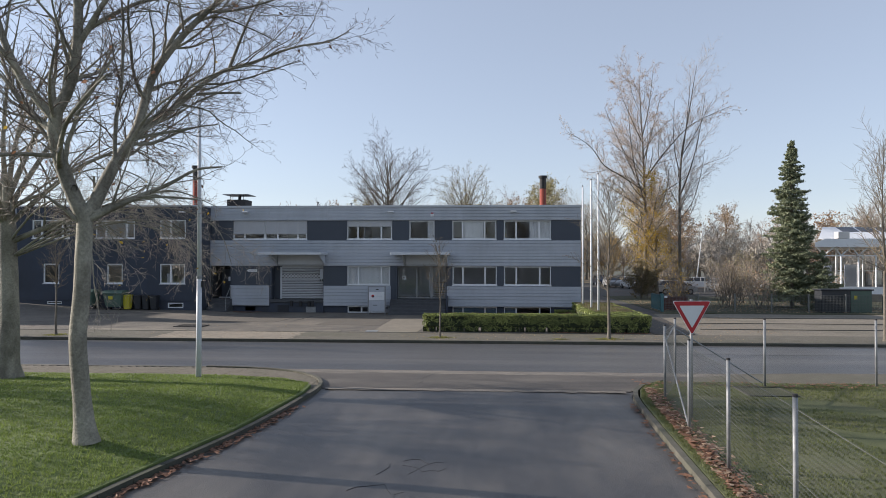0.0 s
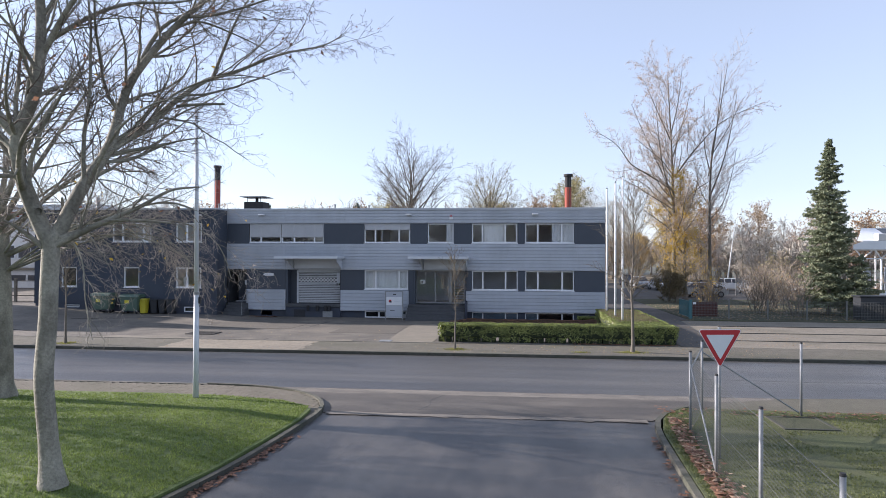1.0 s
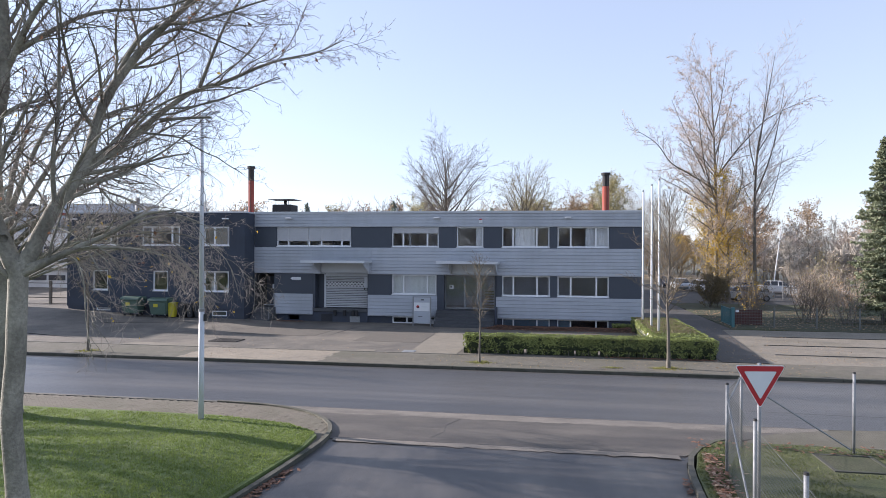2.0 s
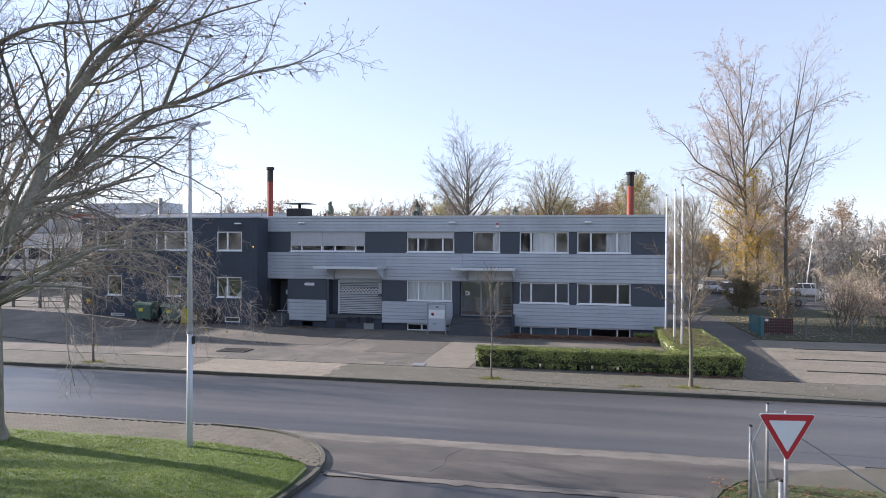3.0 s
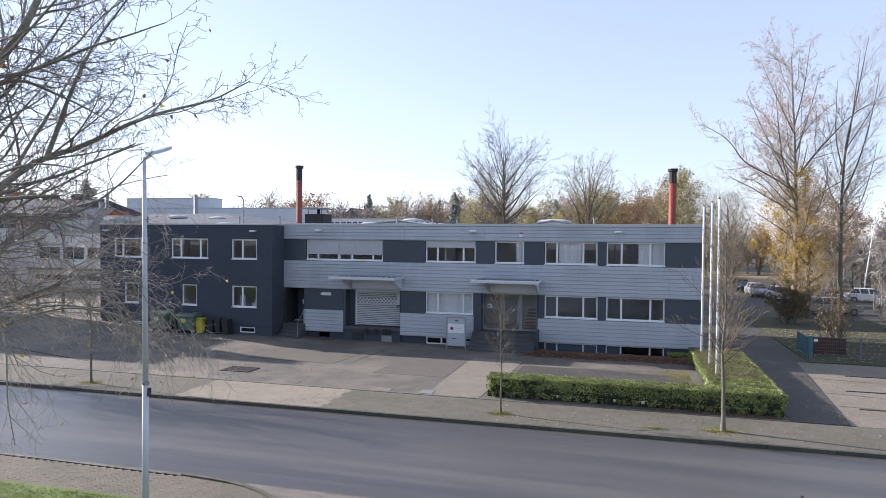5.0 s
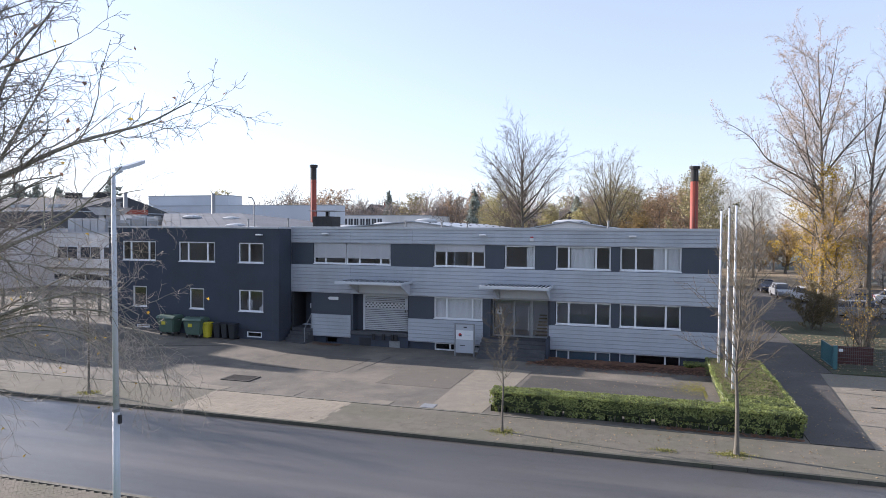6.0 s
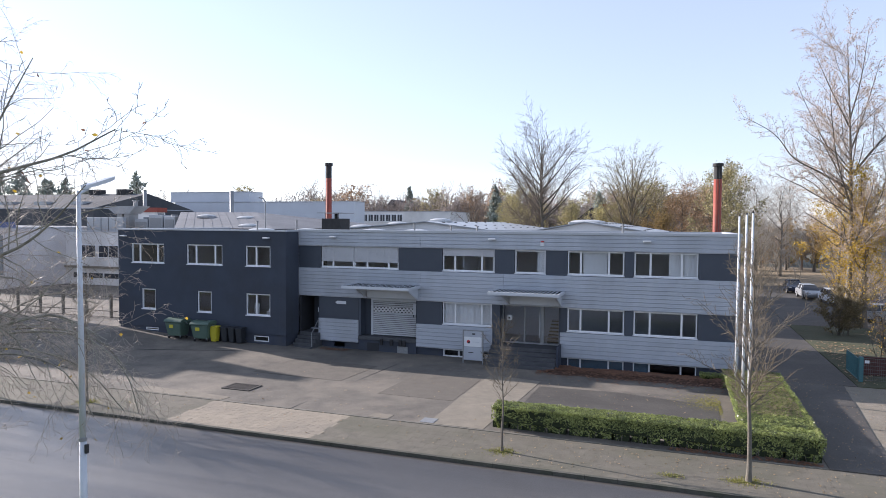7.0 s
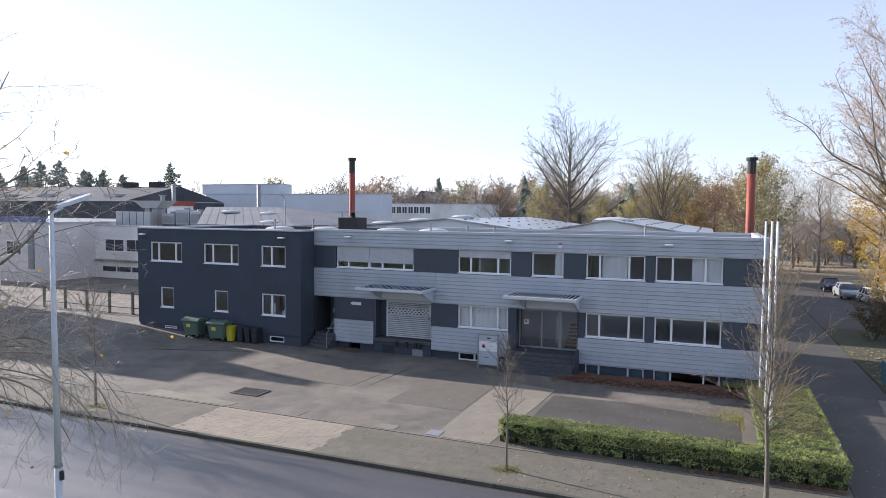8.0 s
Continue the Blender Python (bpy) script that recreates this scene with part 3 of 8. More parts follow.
sheet("side_yard_2", -42, -32.9, 46.95, 75, 6, 8, lambda x, y: 0.7, "forecourt", "asphalt passage beside the dark building", 0.6)
for k, (y, x0, x1) in enumerate(((36.0, 11.5, 60), (39.4, 12, 60), (43.0, 13, 60))):
    bm = bmesh.new()
    prism(bm, [(x0, y), (x1, y), (x1, y + 0.07), (x0, y + 0.07)], -0.1, 0.124)
    solid("apron_joint", bm, "seam", "dark joint across the apron", "seam", kind="structure")
sheet("apron", 8.452, 60, 33.38, 46.4, 40, 12, lambda x, y: 0.09 + 0.02 * noise.noise(Vector((x * 0.3, y * 0.3, 0))), "gravel", "pale gravelly concrete apron beside the drive")
sheet("drive", 6.9, 12.2, 46.45, 105, 8, 30, lambda x, y: 0.12, "asphalt_dark", "worn asphalt drive beside the building")
sheet("car_park", 12.25, 60, 68.05, 105, 20, 20, lambda x, y: 0.12, "asphalt_dark", "dark asphalt car park behind the trees")
sheet("leaf_floor", 8.0, 34, 105.05, 150, 20, 20, lambda x, y: 0.11 + 0.05 * noise.noise(Vector((x * 0.4, y * 0.4, 3))), "leaf_floor", "bare ground under a coat of tan leaves")
sheet("verge", 12.25, 60, 46.45, 68.0, 40, 18, lambda x, y: 0.13 + 0.06 * noise.noise(Vector((x * 0.4, y * 0.4, 0))), "verge", "leaf-strewn rough grass verge below the trees")
# dark asphalt kept to the hedge's shadow strip, deepening that shadow by colour
bm = bmesh.new()
prism(bm, [(8.454, 33.325), (10.4, 33.325), (11.1, 41), (11.6, 46.4), (8.454, 46.4)], -0.1, 0.125)
solid("drive_mouth", bm, "asphalt_dark", "worn asphalt mouth of the drive, darkened as hedge shadow", "drive", kind="structure")


def yard_patch(name, outline, material, label, lift=0.012):
    bm = bmesh.new()
    top = [bm.verts.new((x, y, yard_z(x, y) + lift)) for x, y in outline]
    low = [bm.verts.new((x, y, yard_z(x, y) - 0.1)) for x, y in outline]
    bm.faces.new(top)
    for i in range(len(top)):
        j = (i + 1) % len(top)
        bm.faces.new((top[i], low[i], low[j], top[j]))
    bmesh.ops.triangulate(bm, faces=[f for f in bm.faces if len(f.verts) > 4])
    return solid(name, bm, material, label, "forecourt patch", kind="structure")


yard_patch("path", [(-5.6, 33.45), (-3.3, 33.45), (-3.15, 36), (-2.9, 39), (-2.75, 42.3), (-5.55, 42.9), (-5.6, 38)], "concrete", "pale concrete path to the entrance steps")
yard_patch("yard_patch", [(-2.7, 36.2), (2, 36), (5.4, 36.3), (5.5, 40.4), (1, 41.4), (-2.6, 41.2)], "asphalt_dark", "darker asphalt beside the hedge")
yard_patch("yard_patch_3", [(-20.5, 33.45), (-15.4, 33.45), (-15.3, 34.0), (-20.3, 34.35)], "concrete", "pale concrete strip by the pavement")
yard_patch("yard_patch_5", [(-27, 40.6), (-26.95, 40.64), (-21.5, 42.6), (-21.52, 42.65), (-27.0, 40.68)], "seam", "tar seam in the forecourt", 0.01)
yard_patch("yard_patch_6", [(-24.5, 35.2), (-24.5, 35.16), (-33, 37.2), (-33, 37.26)], "seam", "tar seam in the forecourt", 0.01)
yard_patch("yard_patch_7", [(-11.8, 33.45), (-11.76, 33.45), (-11.2, 43.5), (-11.24, 43.5)], "seam", "tar seam in the forecourt", 0.01)
yard_patch("yard_patch_8", [(-9.4, 37.0), (-5.7, 37.0), (-5.7, 41.6), (-9.2, 41.8)], "asphalt_patch", "lighter asphalt repair in the forecourt", 0.008)
yard_patch("yard_patch_9", [(-17.5, 38.8), (-12.2, 38.6), (-12.0, 42.6), (-17.3, 42.8)], "asphalt_patch", "lighter asphalt repair before the dock", 0.008)
yard_patch("yard_patch_4", [(-8.2, 33.45), (-7.3, 33.45), (-7.25, 34.0), (-8.1, 34.05)], "concrete", "small pale concrete repair")
bm = bmesh.new()
prism(bm, [(-40, 33.30), (8.4, 33.30), (8.4, 33.40), (-40, 33.40)], -0.1, 0.118)
solid("edging", bm, "kerb", "dark edging stone line between pavement and forecourt", "edging", kind="structure")


# ------------------------------------------------------------------ buildings
def window(parent, x0, x1, z0, z1, y, bars=(), fw=0.07, blind=0.0, curtains=(), sill=True, depth=0.09, top_cut=0.0):
    """A framed window in the plane y: frame, glazing bars at the given fractions, panes, sill, blind and curtains."""
    bm = bmesh.new()
    zt = z1
    box(bm, x0, x0 + fw, y, y + depth, z0, zt)
    box(bm, x1 - fw, x1, y, y + depth, z0, zt)
    box(bm, x0 + fw, x1 - fw, y, y + depth, z0, z0 + fw)
    box(bm, x0 + fw, x1 - fw, y, y + depth, zt - fw, zt)
    xs = [x0 + fw]
    for b in bars:
        c = x0 + (x1 - x0) * b
        box(bm, c - fw * 0.75, c + fw * 0.75, y + 0.004, y + depth - 0.004, z0 + fw, zt - fw)
        xs += [c - fw * 0.75, c + fw * 0.75]
    xs.append(x1 - fw)
    w = part("window", bm, "white", parent, "white plastic window frame")
    for a, b in zip(xs[0::2], xs[1::2]):
        g = part("pane", boxes((a, b, y + 0.045, y + 0.053, z0 + fw, zt - fw)), "glass", w)
        g.visible_shadow = False
    if sill:
        part("sill", rboxes(0.006, (x0 - 0.04, x1 + 0.04, y - 0.09, y + 0.01, z0 - 0.05, z0 - 0.004)), "white", w)
    if blind:
        bm = bmesh.new()
        zb = zt - (zt - z0) * blind
        n = max(int((zt - zb) / 0.055), 1)
        for k in range(n):
            za = zb + (zt - zb) * k / n
            v = box(bm, x0 + 0.02, x1 - 0.02, y - 0.035, y - 0.012, za + 0.003, za + (zt - zb) / n - 0.003)
        tagged(part("roller_shutter", bm, "shutter", w, "pale closed roller shutter"), kind="stuff")
    for a, b, d in curtains:
        bm = bmesh.new()
        ca, cb = x0 + (x1 - x0) * a, x0 + (x1 - x0) * b
        n = max(int((cb - ca) / 0.05), 2)
        rows = []
        for k in range(n + 1):
            xx = ca + (cb - ca) * k / n
            yy = y + 0.16 + 0.006 * math.sin(k * 0.9)
            rows.append((bm.verts.new((xx, yy, z0 + 0.02)), bm.verts.new((xx, yy, z1 - 0.02))))
        for p, q in zip(rows, rows[1:]):
            bm.faces.new((p[0], q[0], q[1], p[1]))
        part("curtain", bm, "curtain", w, "pale hanging curtain")
    return w


def wall_cells(bm, x0, x1, z0, z1, y0, y1, holes):
    """A wall with openings; holes are (x0, x1, z0, z1)."""
    xs = sorted({x0, x1, *[h[0] for h in holes], *[h[1] for h in holes]})
    for a, b in zip(xs, xs[1:]):
        zs, m = [z0], (a + b) / 2
        for h in sorted((h for h in holes if h[0] < m < h[1]), key=lambda h: h[2]):
            zs += [h[2], h[3]]
        zs.append(z1)
        for p, q in zip(zs[0::2], zs[1::2]):
            if q - p > 0.001:
                box(bm, a, b, y0, y1, p, q)


# --- the grey metal-clad office building
Z_LOW0, Z_LOW1, Z_MID0, Z_MID1, Z_TOP0, Z_TOP1 = 0.51, 1.90, 3.34, 5.11, 6.56, 7.42
XL, XR, YF, YB = -19.45, 6.80, 46.56, 57.0
office = thing("office_building", "two-storey office building in pale grey metal cladding with anthracite panels", "building")
walls = bmesh.new()
box(walls, XL, XR, YF + 0.02, YF + 0.30, Z_MID0, Z_MID1)
box(walls, XL, XR, YF + 0.02, YF + 0.30, Z_TOP0, 7.40)
box(walls, -18.0, -15.16, YF + 0.02, YF + 0.30, Z_LOW0, Z_LOW1)
box(walls, -11.24, -6.5, YF + 0.02, YF + 0.30, Z_LOW0, Z_LOW1)
box(walls, -2.45, XR, YF + 0.02, YF + 0.30, Z_LOW0, Z_LOW1)
box(walls, XL, XR, YB - 0.3, YB, -0.4, 7.40)
box(walls, XR - 0.3, XR, YF + 0.31, YB - 0.31, -0.4, 7.40)
part("wall", walls, "cladding", office, "grey metal outer wall")
# floors, inner walls
part("floor_slab", boxes((XL + 0.05, XR - 0.31, YF + 0.32, YB - 0.31, 4.0, 4.3), (XL + 0.05, XR - 0.31, YF + 0.32 + 0.9, YB - 0.31, 0.75, 1.0)), "inside", office)
part("inner_wall", boxes((XL + 0.05, XR - 0.31, 50.2, 50.35, 1.01, 3.99), (XL + 0.05, XR - 0.31, 50.2, 50.35, 4.31, 7.0),
                         (-15.0, -14.9, 47.2, 50.1, 4.31, 7.0), (-8.5, -8.4, 47.2, 50.1, 4.31, 7.0), (-3.0, -2.9, 47.2, 50.1, 4.31, 7.0), (1.2, 1.3, 47.2, 50.1, 4.31, 7.0),
                         (1.2, 1.3, 47.2, 50.1, 1.01, 3.99), (-6.75, -6.65, 47.0, 50.1, 1.01, 3.99)), "inside", office)
part("roof", boxes((XL, XR, YF + 0.31, YB, 7.0, 7.2)), "roof", office, "flat grey bitumen roof")
part("parapet_cap", rboxes(0.01, (XL - 0.0, XR + 0.05, YF - 0.09, YF + 0.33, 7.42, 7.58), (XR - 0.32, XR + 0.05, YF + 0.335, YB + 0.03, 7.42, 7.58), (XL, XR - 0.325, YB - 0.32, YB + 0.03, 7.41, 7.56)),
     "cap", office, "pale aluminium parapet cap")

JOINTS = [XL, -15.17, -10.98, -5.8, 1.14, 4.95, XR]


def clad(z0, z1, rows, x0, x1):
    """Horizontal cladding boards, one piece each, with shadow joints."""
    cuts = [x0] + [j for j in JOINTS if x0 + 0.3 < j < x1 - 0.3] + [x1]
    h = (z1 - z0) / rows
    for a, b in zip(cuts, cuts[1:]):
        for k in range(rows):
            bm = bmesh.new()
            za, zb = z0 + k * h, z0 + (k + 1) * h
            sec = [(YF + 0.018, za), (YF - 0.035, za + 0.012), (YF - 0.04, zb - 0.018), (YF - 0.022, zb - 0.004), (YF + 0.018, zb - 0.002)]
            A = [bm.verts.new((a + 0.004, y, z)) for y, z in sec]
            B = [bm.verts.new((b - 0.004, y, z)) for y, z in sec]
            bm.faces.new(A)
            bm.faces.new(list(reversed(B)))
            for i in range(5):
                j = (i + 1) % 5
                bm.faces.new((A[i], B[i], B[j], A[j]))
            part("cladding_board", bm, "cladding", office)


clad(Z_MID0, Z_MID1, 8, XL, XR)
clad(Z_TOP0, Z_TOP1, 4, XL, XR)
clad(Z_LOW0, Z_LOW1, 6, -18.0, -15.16)
clad(Z_LOW0, Z_LOW1, 6, -11.24, -6.45)
clad(Z_LOW0, Z_LOW1, 6, -2.5, XR)
# drip trims under the bands
part("trim", boxes((XL, XR, YF - 0.05, YF + 0.015, Z_MID0 - 0.03, Z_MID0 - 0.003), (XL, XR, YF - 0.05, YF + 0.015, Z_TOP0 - 0.03, Z_TOP0 - 0.003),
                   (-18.0, -15.16, YF - 0.05, YF + 0.015, Z_LOW0 - 0.03, Z_LOW0 - 0.003), (-11.24, -6.45, YF - 0.05, YF + 0.015, Z_LOW0 - 0.03, Z_LOW0 - 0.003),
                   (-2.5, XR, YF - 0.05, YF + 0.015, Z_LOW0 - 0.03, Z_LOW0 - 0.003)), "cap", office)

UP = [(-17.84, -12.45), (-9.60, -6.36), (-5.17, -3.36), (-2.14, 0.98), (1.47, 4.77)]
LO = [(-9.58, -6.5), (-2.12, 1.02), (1.48, 4.78)]


def panels(x_list, z0, z1):
    for a, b in x_list:
        part("facade_panel", rboxes(0.006, (a + 0.004, b - 0.004, YF + 0.03, YF + 0.26, z0, z1)), "panel", office, "anthracite infill panel")


panels([(XL, -17.84), (-12.45, -9.60), (-6.36, -5.17), (-3.36, -2.14), (0.98, 1.47), (4.77, XR)], Z_MID1 + 0.004, Z_TOP0 - 0.035)
panels([(-18.0, -15.16), (-11.24, -9.58), (-2.45, -2.12), (1.02, 1.48), (4.78, XR)], Z_LOW1 + 0.004, Z_MID0 - 0.035)
panels([(-6.5, -6.12)], 0.9, Z_MID0 - 0.035)
WZ0, WZ1 = 5.19, 6.51
WY = YF + 0.10
window(office, -17.82, -15.53, WZ0, WZ1, WY, (0.36,), blind=0.72)
window(office, -15.50, -12.47, WZ0, WZ1, WY, (0.30, 0.78), blind=0.72)
window(office, -9.58, -6.38, WZ0, WZ1, WY, (0.24, 0.76), blind=0.32)
window(office, -5.15, -3.38, WZ0, WZ1, WY, (), curtains=((0.72, 0.97, 0),))
window(office, -2.12, 0.96, WZ0, WZ1, WY, (0.235, 0.735), curtains=((0.27, 0.70, 0),))
window(office, 1.49, 4.75, WZ0, WZ1, WY, (0.26, 0.75), curtains=((0.55, 0.74, 0), (0.77, 0.98, 0)))
window(office, -9.56, -6.52, 1.98, 3.29, WY, (0.26, 0.80), curtains=((0.02, 0.98, 0),))
window(office, -2.10, 1.00, 1.98, 3.29, WY, (0.235, 0.735))
window(office, 1.50, 4.76, 1.98, 3.29, WY, (0.26, 0.76))
# cellar plinth with its windows
def plinth(*a):
    bm = bmesh.new()
    wall_cells(bm, *a)
    part("plinth", bm, "plinth", office, "blue-black painted plinth")


plinth(-15.9, -6.4, -0.4, Z_LOW0 - 0.04, YF + 0.16, YF + 0.40, [(-9.55, -6.6, -0.02, Z_LOW0 - 0.04)])
plinth(-18.0, -15.9, -0.4, Z_LOW0 - 0.04, YF + 0.16, YF + 0.40, [(-17.0, -16.2, 0.08, 0.40)])
plinth(-2.5, XR, -0.7, Z_LOW0 - 0.04, YF + 0.16, YF + 0.40, [(-2.11, 1.01, -0.41, Z_LOW0 - 0.04), (1.49, 4.77, -0.41, Z_LOW0 - 0.04)])
window(office, -9.55, -7.95, 0.0, Z_LOW0 - 0.05, YF + 0.18, (0.62,), sill=True)
window(office, -7.9, -6.62, 0.0, Z_LOW0 - 0.05, YF + 0.18, (0.5,), sill=False)
window(office, -2.10, 1.00, -0.40, Z_LOW0 - 0.045, YF + 0.20, (0.235, 0.735), fw=0.06, sill=False)
window(office, 1.50, 4.76, -0.40, Z_LOW0 - 0.045, YF + 0.20, (0.26, 0.76), fw=0.06, sill=False)
M["blue_blind"] = surf("blue_grey_blind", (0.10, 0.15, 0.20), (0.085, 0.13, 0.175), scale=1.0, rough=0.6, bump=0.02)
for a, b in ((-2.04, -1.42), (-1.32, 0.14), (0.24, 0.94), (1.56, 2.3)):
    part("cellar_blind", boxes((a, b, YF + 0.27, YF + 0.28, -0.38, Z_LOW0 - 0.1)), "blue_blind", office, "blue-grey blind behind the cellar window")
part("cellar_floor", boxes((XL + 0.05, XR - 0.31, YF + 0.45, YF + 2.6, -0.65, -0.5), (XL + 0.05, XR - 0.31, YF + 2.5, YF + 2.7, -0.49, 0.74)), "plinth", office)

# left doorway: deep dark porch with steps and a handrail
part("porch", boxes((-19.40, -19.3, YF + 0.02, 48.2, 0.9, Z_MID0 - 0.03), (-18.1, -18.0, YF + 0.31, 48.2, 0.9, Z_MID0 - 0.03), (-19.40, -18.0, 48.2, 48.35, 0.9, Z_MID0 - 0.03),
                    (-19.40, -18.0, YF + 0.31, 48.2, Z_MID0 + 0.02, Z_MID0 + 0.1)), "dark", office, "dark recessed porch")
door = part("door", boxes((-19.2, -18.25, 48.12, 48.17, 0.95, 3.05)), "panel", office, "dark entrance door")
part("door_handle", rods(((-18.42, 48.04, 1.95), (-18.42, 48.10, 1.95), 0.012), ((-18.42, 48.045, 1.80), (-18.42, 48.045, 2.10), 0.012)), "steel", door)
part("letter_box", rboxes(0.008, (-18.30, -18.11, 47.0, 47.2, 2.2, 2.5)), "paint_grey", office, "pale wall letter box")
for k in range(5):
    part("step", rboxes(0.012, (-19.35, -17.85 - 0.0, 45.35 + 0.28 * k, 48.19 if k == 4 else 45.35 + 0.28 * (k + 1) + 0.02, -0.3, 0.19 * (k + 1))), "step", office)
part("handrail", rods(((-17.92, 45.55, 0.1), (-17.92, 45.55, 1.05), 0.022), ((-17.92, 45.55, 1.05), (-17.92, 46.45, 1.85), 0.022), ((-17.92, 46.45, 1.0), (-17.92, 46.45, 1.85), 0.022)), "steel", office)

# loading dock: recess, roller door, ledge and bumpers
for q in ((-15.15, -15.0, YF + 0.02, 47.35), (-11.27, -11.25, YF + 0.02, 47.35), (-14.995, -14.525, 47.2, 47.35)):
    part("dock_cheek", boxes((*q, 0.95, Z_MID0 - 0.03)), "panel", office, "anthracite dock recess")
part("dock_ledge", rboxes(0.015, (-15.15, -11.25, YF - 0.06, 47.36, 0.70, 0.93)), "step", office, "dark concrete dock ledge")
part("dock_base", boxes((-15.15, -11.25, YF + 0.02, YF + 0.155, -0.4, 0.69)), "plinth", office)
for x in (-13.62, -12.95, -12.35, -12.10):
    part("bumper", rboxes(0.02, (x, x + 0.19, YF - 0.17, YF - 0.065, 0.45, 0.82)), "rubber", office, "black rubber dock bumper")
part("dock_flap", rboxes(0.01, (-12.5, -11.8, YF - 0.02, YF + 0.015, 0.0, 0.42)), "steel", office, "grey steel plate")
part("cellar_hatch", boxes((-14.55, -13.75, YF + 0.0, YF + 0.017, 0.0, 0.52)), "dark", office)
rd = part("roller_door", boxes((-14.52, -14.40, 47.08, 47.2, 0.94, 3.24), (-14.40, -11.28, 47.08, 47.2, 3.12, 3.30)), "paint_grey", office, "pale steel roller door")
for k in range(18):
    z = 0.95 + k * 0.12
    bm = bmesh.new()
    if 12 <= k <= 14:
        n = 26
        for i in range(n):
            a = -14.39 + 3.1 * i / n
            if (i + k) % 2:
                box(bm, a, a + 3.1 / n - 0.002, 47.11, 47.13, z, z + 0.118)
            else:
                box(bm, a, a + 3.1 / n - 0.002, 47.11, 47.13, z, z + 0.03)
                box(bm, a, a + 3.1 / n - 0.002, 47.11, 47.13, z + 0.095, z + 0.118)
        part("slat", bm, "door_slat", rd, "perforated slat")
    else:
        sec = [(47.155, z + 0.020), (47.10, z + 0.023), (47.06, z + 0.028), (47.05, z + 0.040), (47.10, z + 0.103), (47.155, z + 0.111)]
        A = [bm.verts.new((-14.39, y, q)) for y, q in sec]
        B = [bm.verts.new((-11.29, y, q)) for y, q in sec]
        for i in range(5):
            bm.faces.new((A[i], B[i], B[i + 1], A[i + 1]))
        part("slat", bm, "door_slat", rd)
# dark backing added so the gaps between slats look shaded
part("door_shadow_board", boxes((-14.40, -11.28, 47.17, 47.198, 0.94, 3.11)), "dark", rd)
part("control_box", rboxes(0.01, (-11.62, -11.36, 46.98, 47.07, 2.35, 3.08)), "paint_grey", office, "pale door control box")
part("control_cable", rods(((-11.6, 47.0, 2.35), (-11.6, 47.0, 2.2), 0.03), ((-11.42, 47.0, 2.35), (-11.42, 47.0, 2.22), 0.03)), "rubber", office)
part("dock_back", boxes((-15.0, -11.28, 47.40, 47.5, 0.7, 3.99)), "dark", office)


def canopy(x0, x1, grid):
    """A flat canopy on brackets: fascia frame, sheet or slats on top, soffit box against the wall."""
    y0, z = 44.52, 4.08
    c = part("canopy", rboxes(0.008, (x0, x1, y0, y0 + 0.06, z, z + 0.17), (x0, x0 + 0.06, y0 + 0.064, YF - 0.045, z, z + 0.17), (x1 - 0.06, x1, y0 + 0.064, YF - 0.045, z, z + 0.17)),
             "paint_grey", office, "pale grey flat canopy")
    part("canopy_sheet", boxes((x0 + 0.062, x1 - 0.062, y0 + 0.064, YF - 0.045, z + 0.03, z + 0.045)), "cap", c)
    part("canopy_felt", boxes((x0 + 0.07, x1 - 0.07, y0 + 0.07, YF - 0.05, z + 0.11, z + 0.135)), "canopy_dark", c, "dark canopy top")
    n = 17 if grid else 14
    for k in range(n):
        x = x0 + 0.12 + (x1 - x0 - 0.26) * k / (n - 1)
        part("canopy_rib", boxes((x, x + (0.075 if grid else 0.025), y0 + 0.07, YF - 0.05, z + 0.137, z + (0.146 if grid else 0.150))), "paint_grey", c)
    if not grid:
        for q in range(3):
            yy = y0 + 0.5 + q * 0.5
            part("canopy_rib", boxes((x0 + 0.07, x1 - 0.07, yy, yy + 0.025, z + 0.1505, z + 0.158)), "paint_grey", c)
    for x in (x0 + 0.7, x1 - 0.25):
        bm = bmesh.new()
        A = [bm.verts.new((x, y, q)) for y, q in ((YF - 0.045, z - 0.75), (YF - 0.045, z - 0.004), (y0 + 0.5, z - 0.004), (y0 + 0.5, z - 0.1))]
        B = [bm.verts.new((x + 0.07, y, q)) for y, q in ((YF - 0.045, z - 0.75), (YF - 0.045, z - 0.004), (y0 + 0.5, z - 0.004), (y0 + 0.5, z - 0.1))]
        bm.faces.new(A)
        bm.faces.new(list(reversed(B)))
        for i in range(4):
            j = (i + 1) % 4
            bm.faces.new((A[i], B[i], B[j], A[j]))
        part("bracket", bm, "paint_grey", c)
    part("soffit_box", rboxes(0.01, (x0 + 0.80, x1 - 0.28, YF - 0.20, YF - 0.05, z - 0.66, z - 0.01)), "paint_grey", c)


canopy(-15.30, -10.95, False)
canopy(-6.20, -2.25, True)

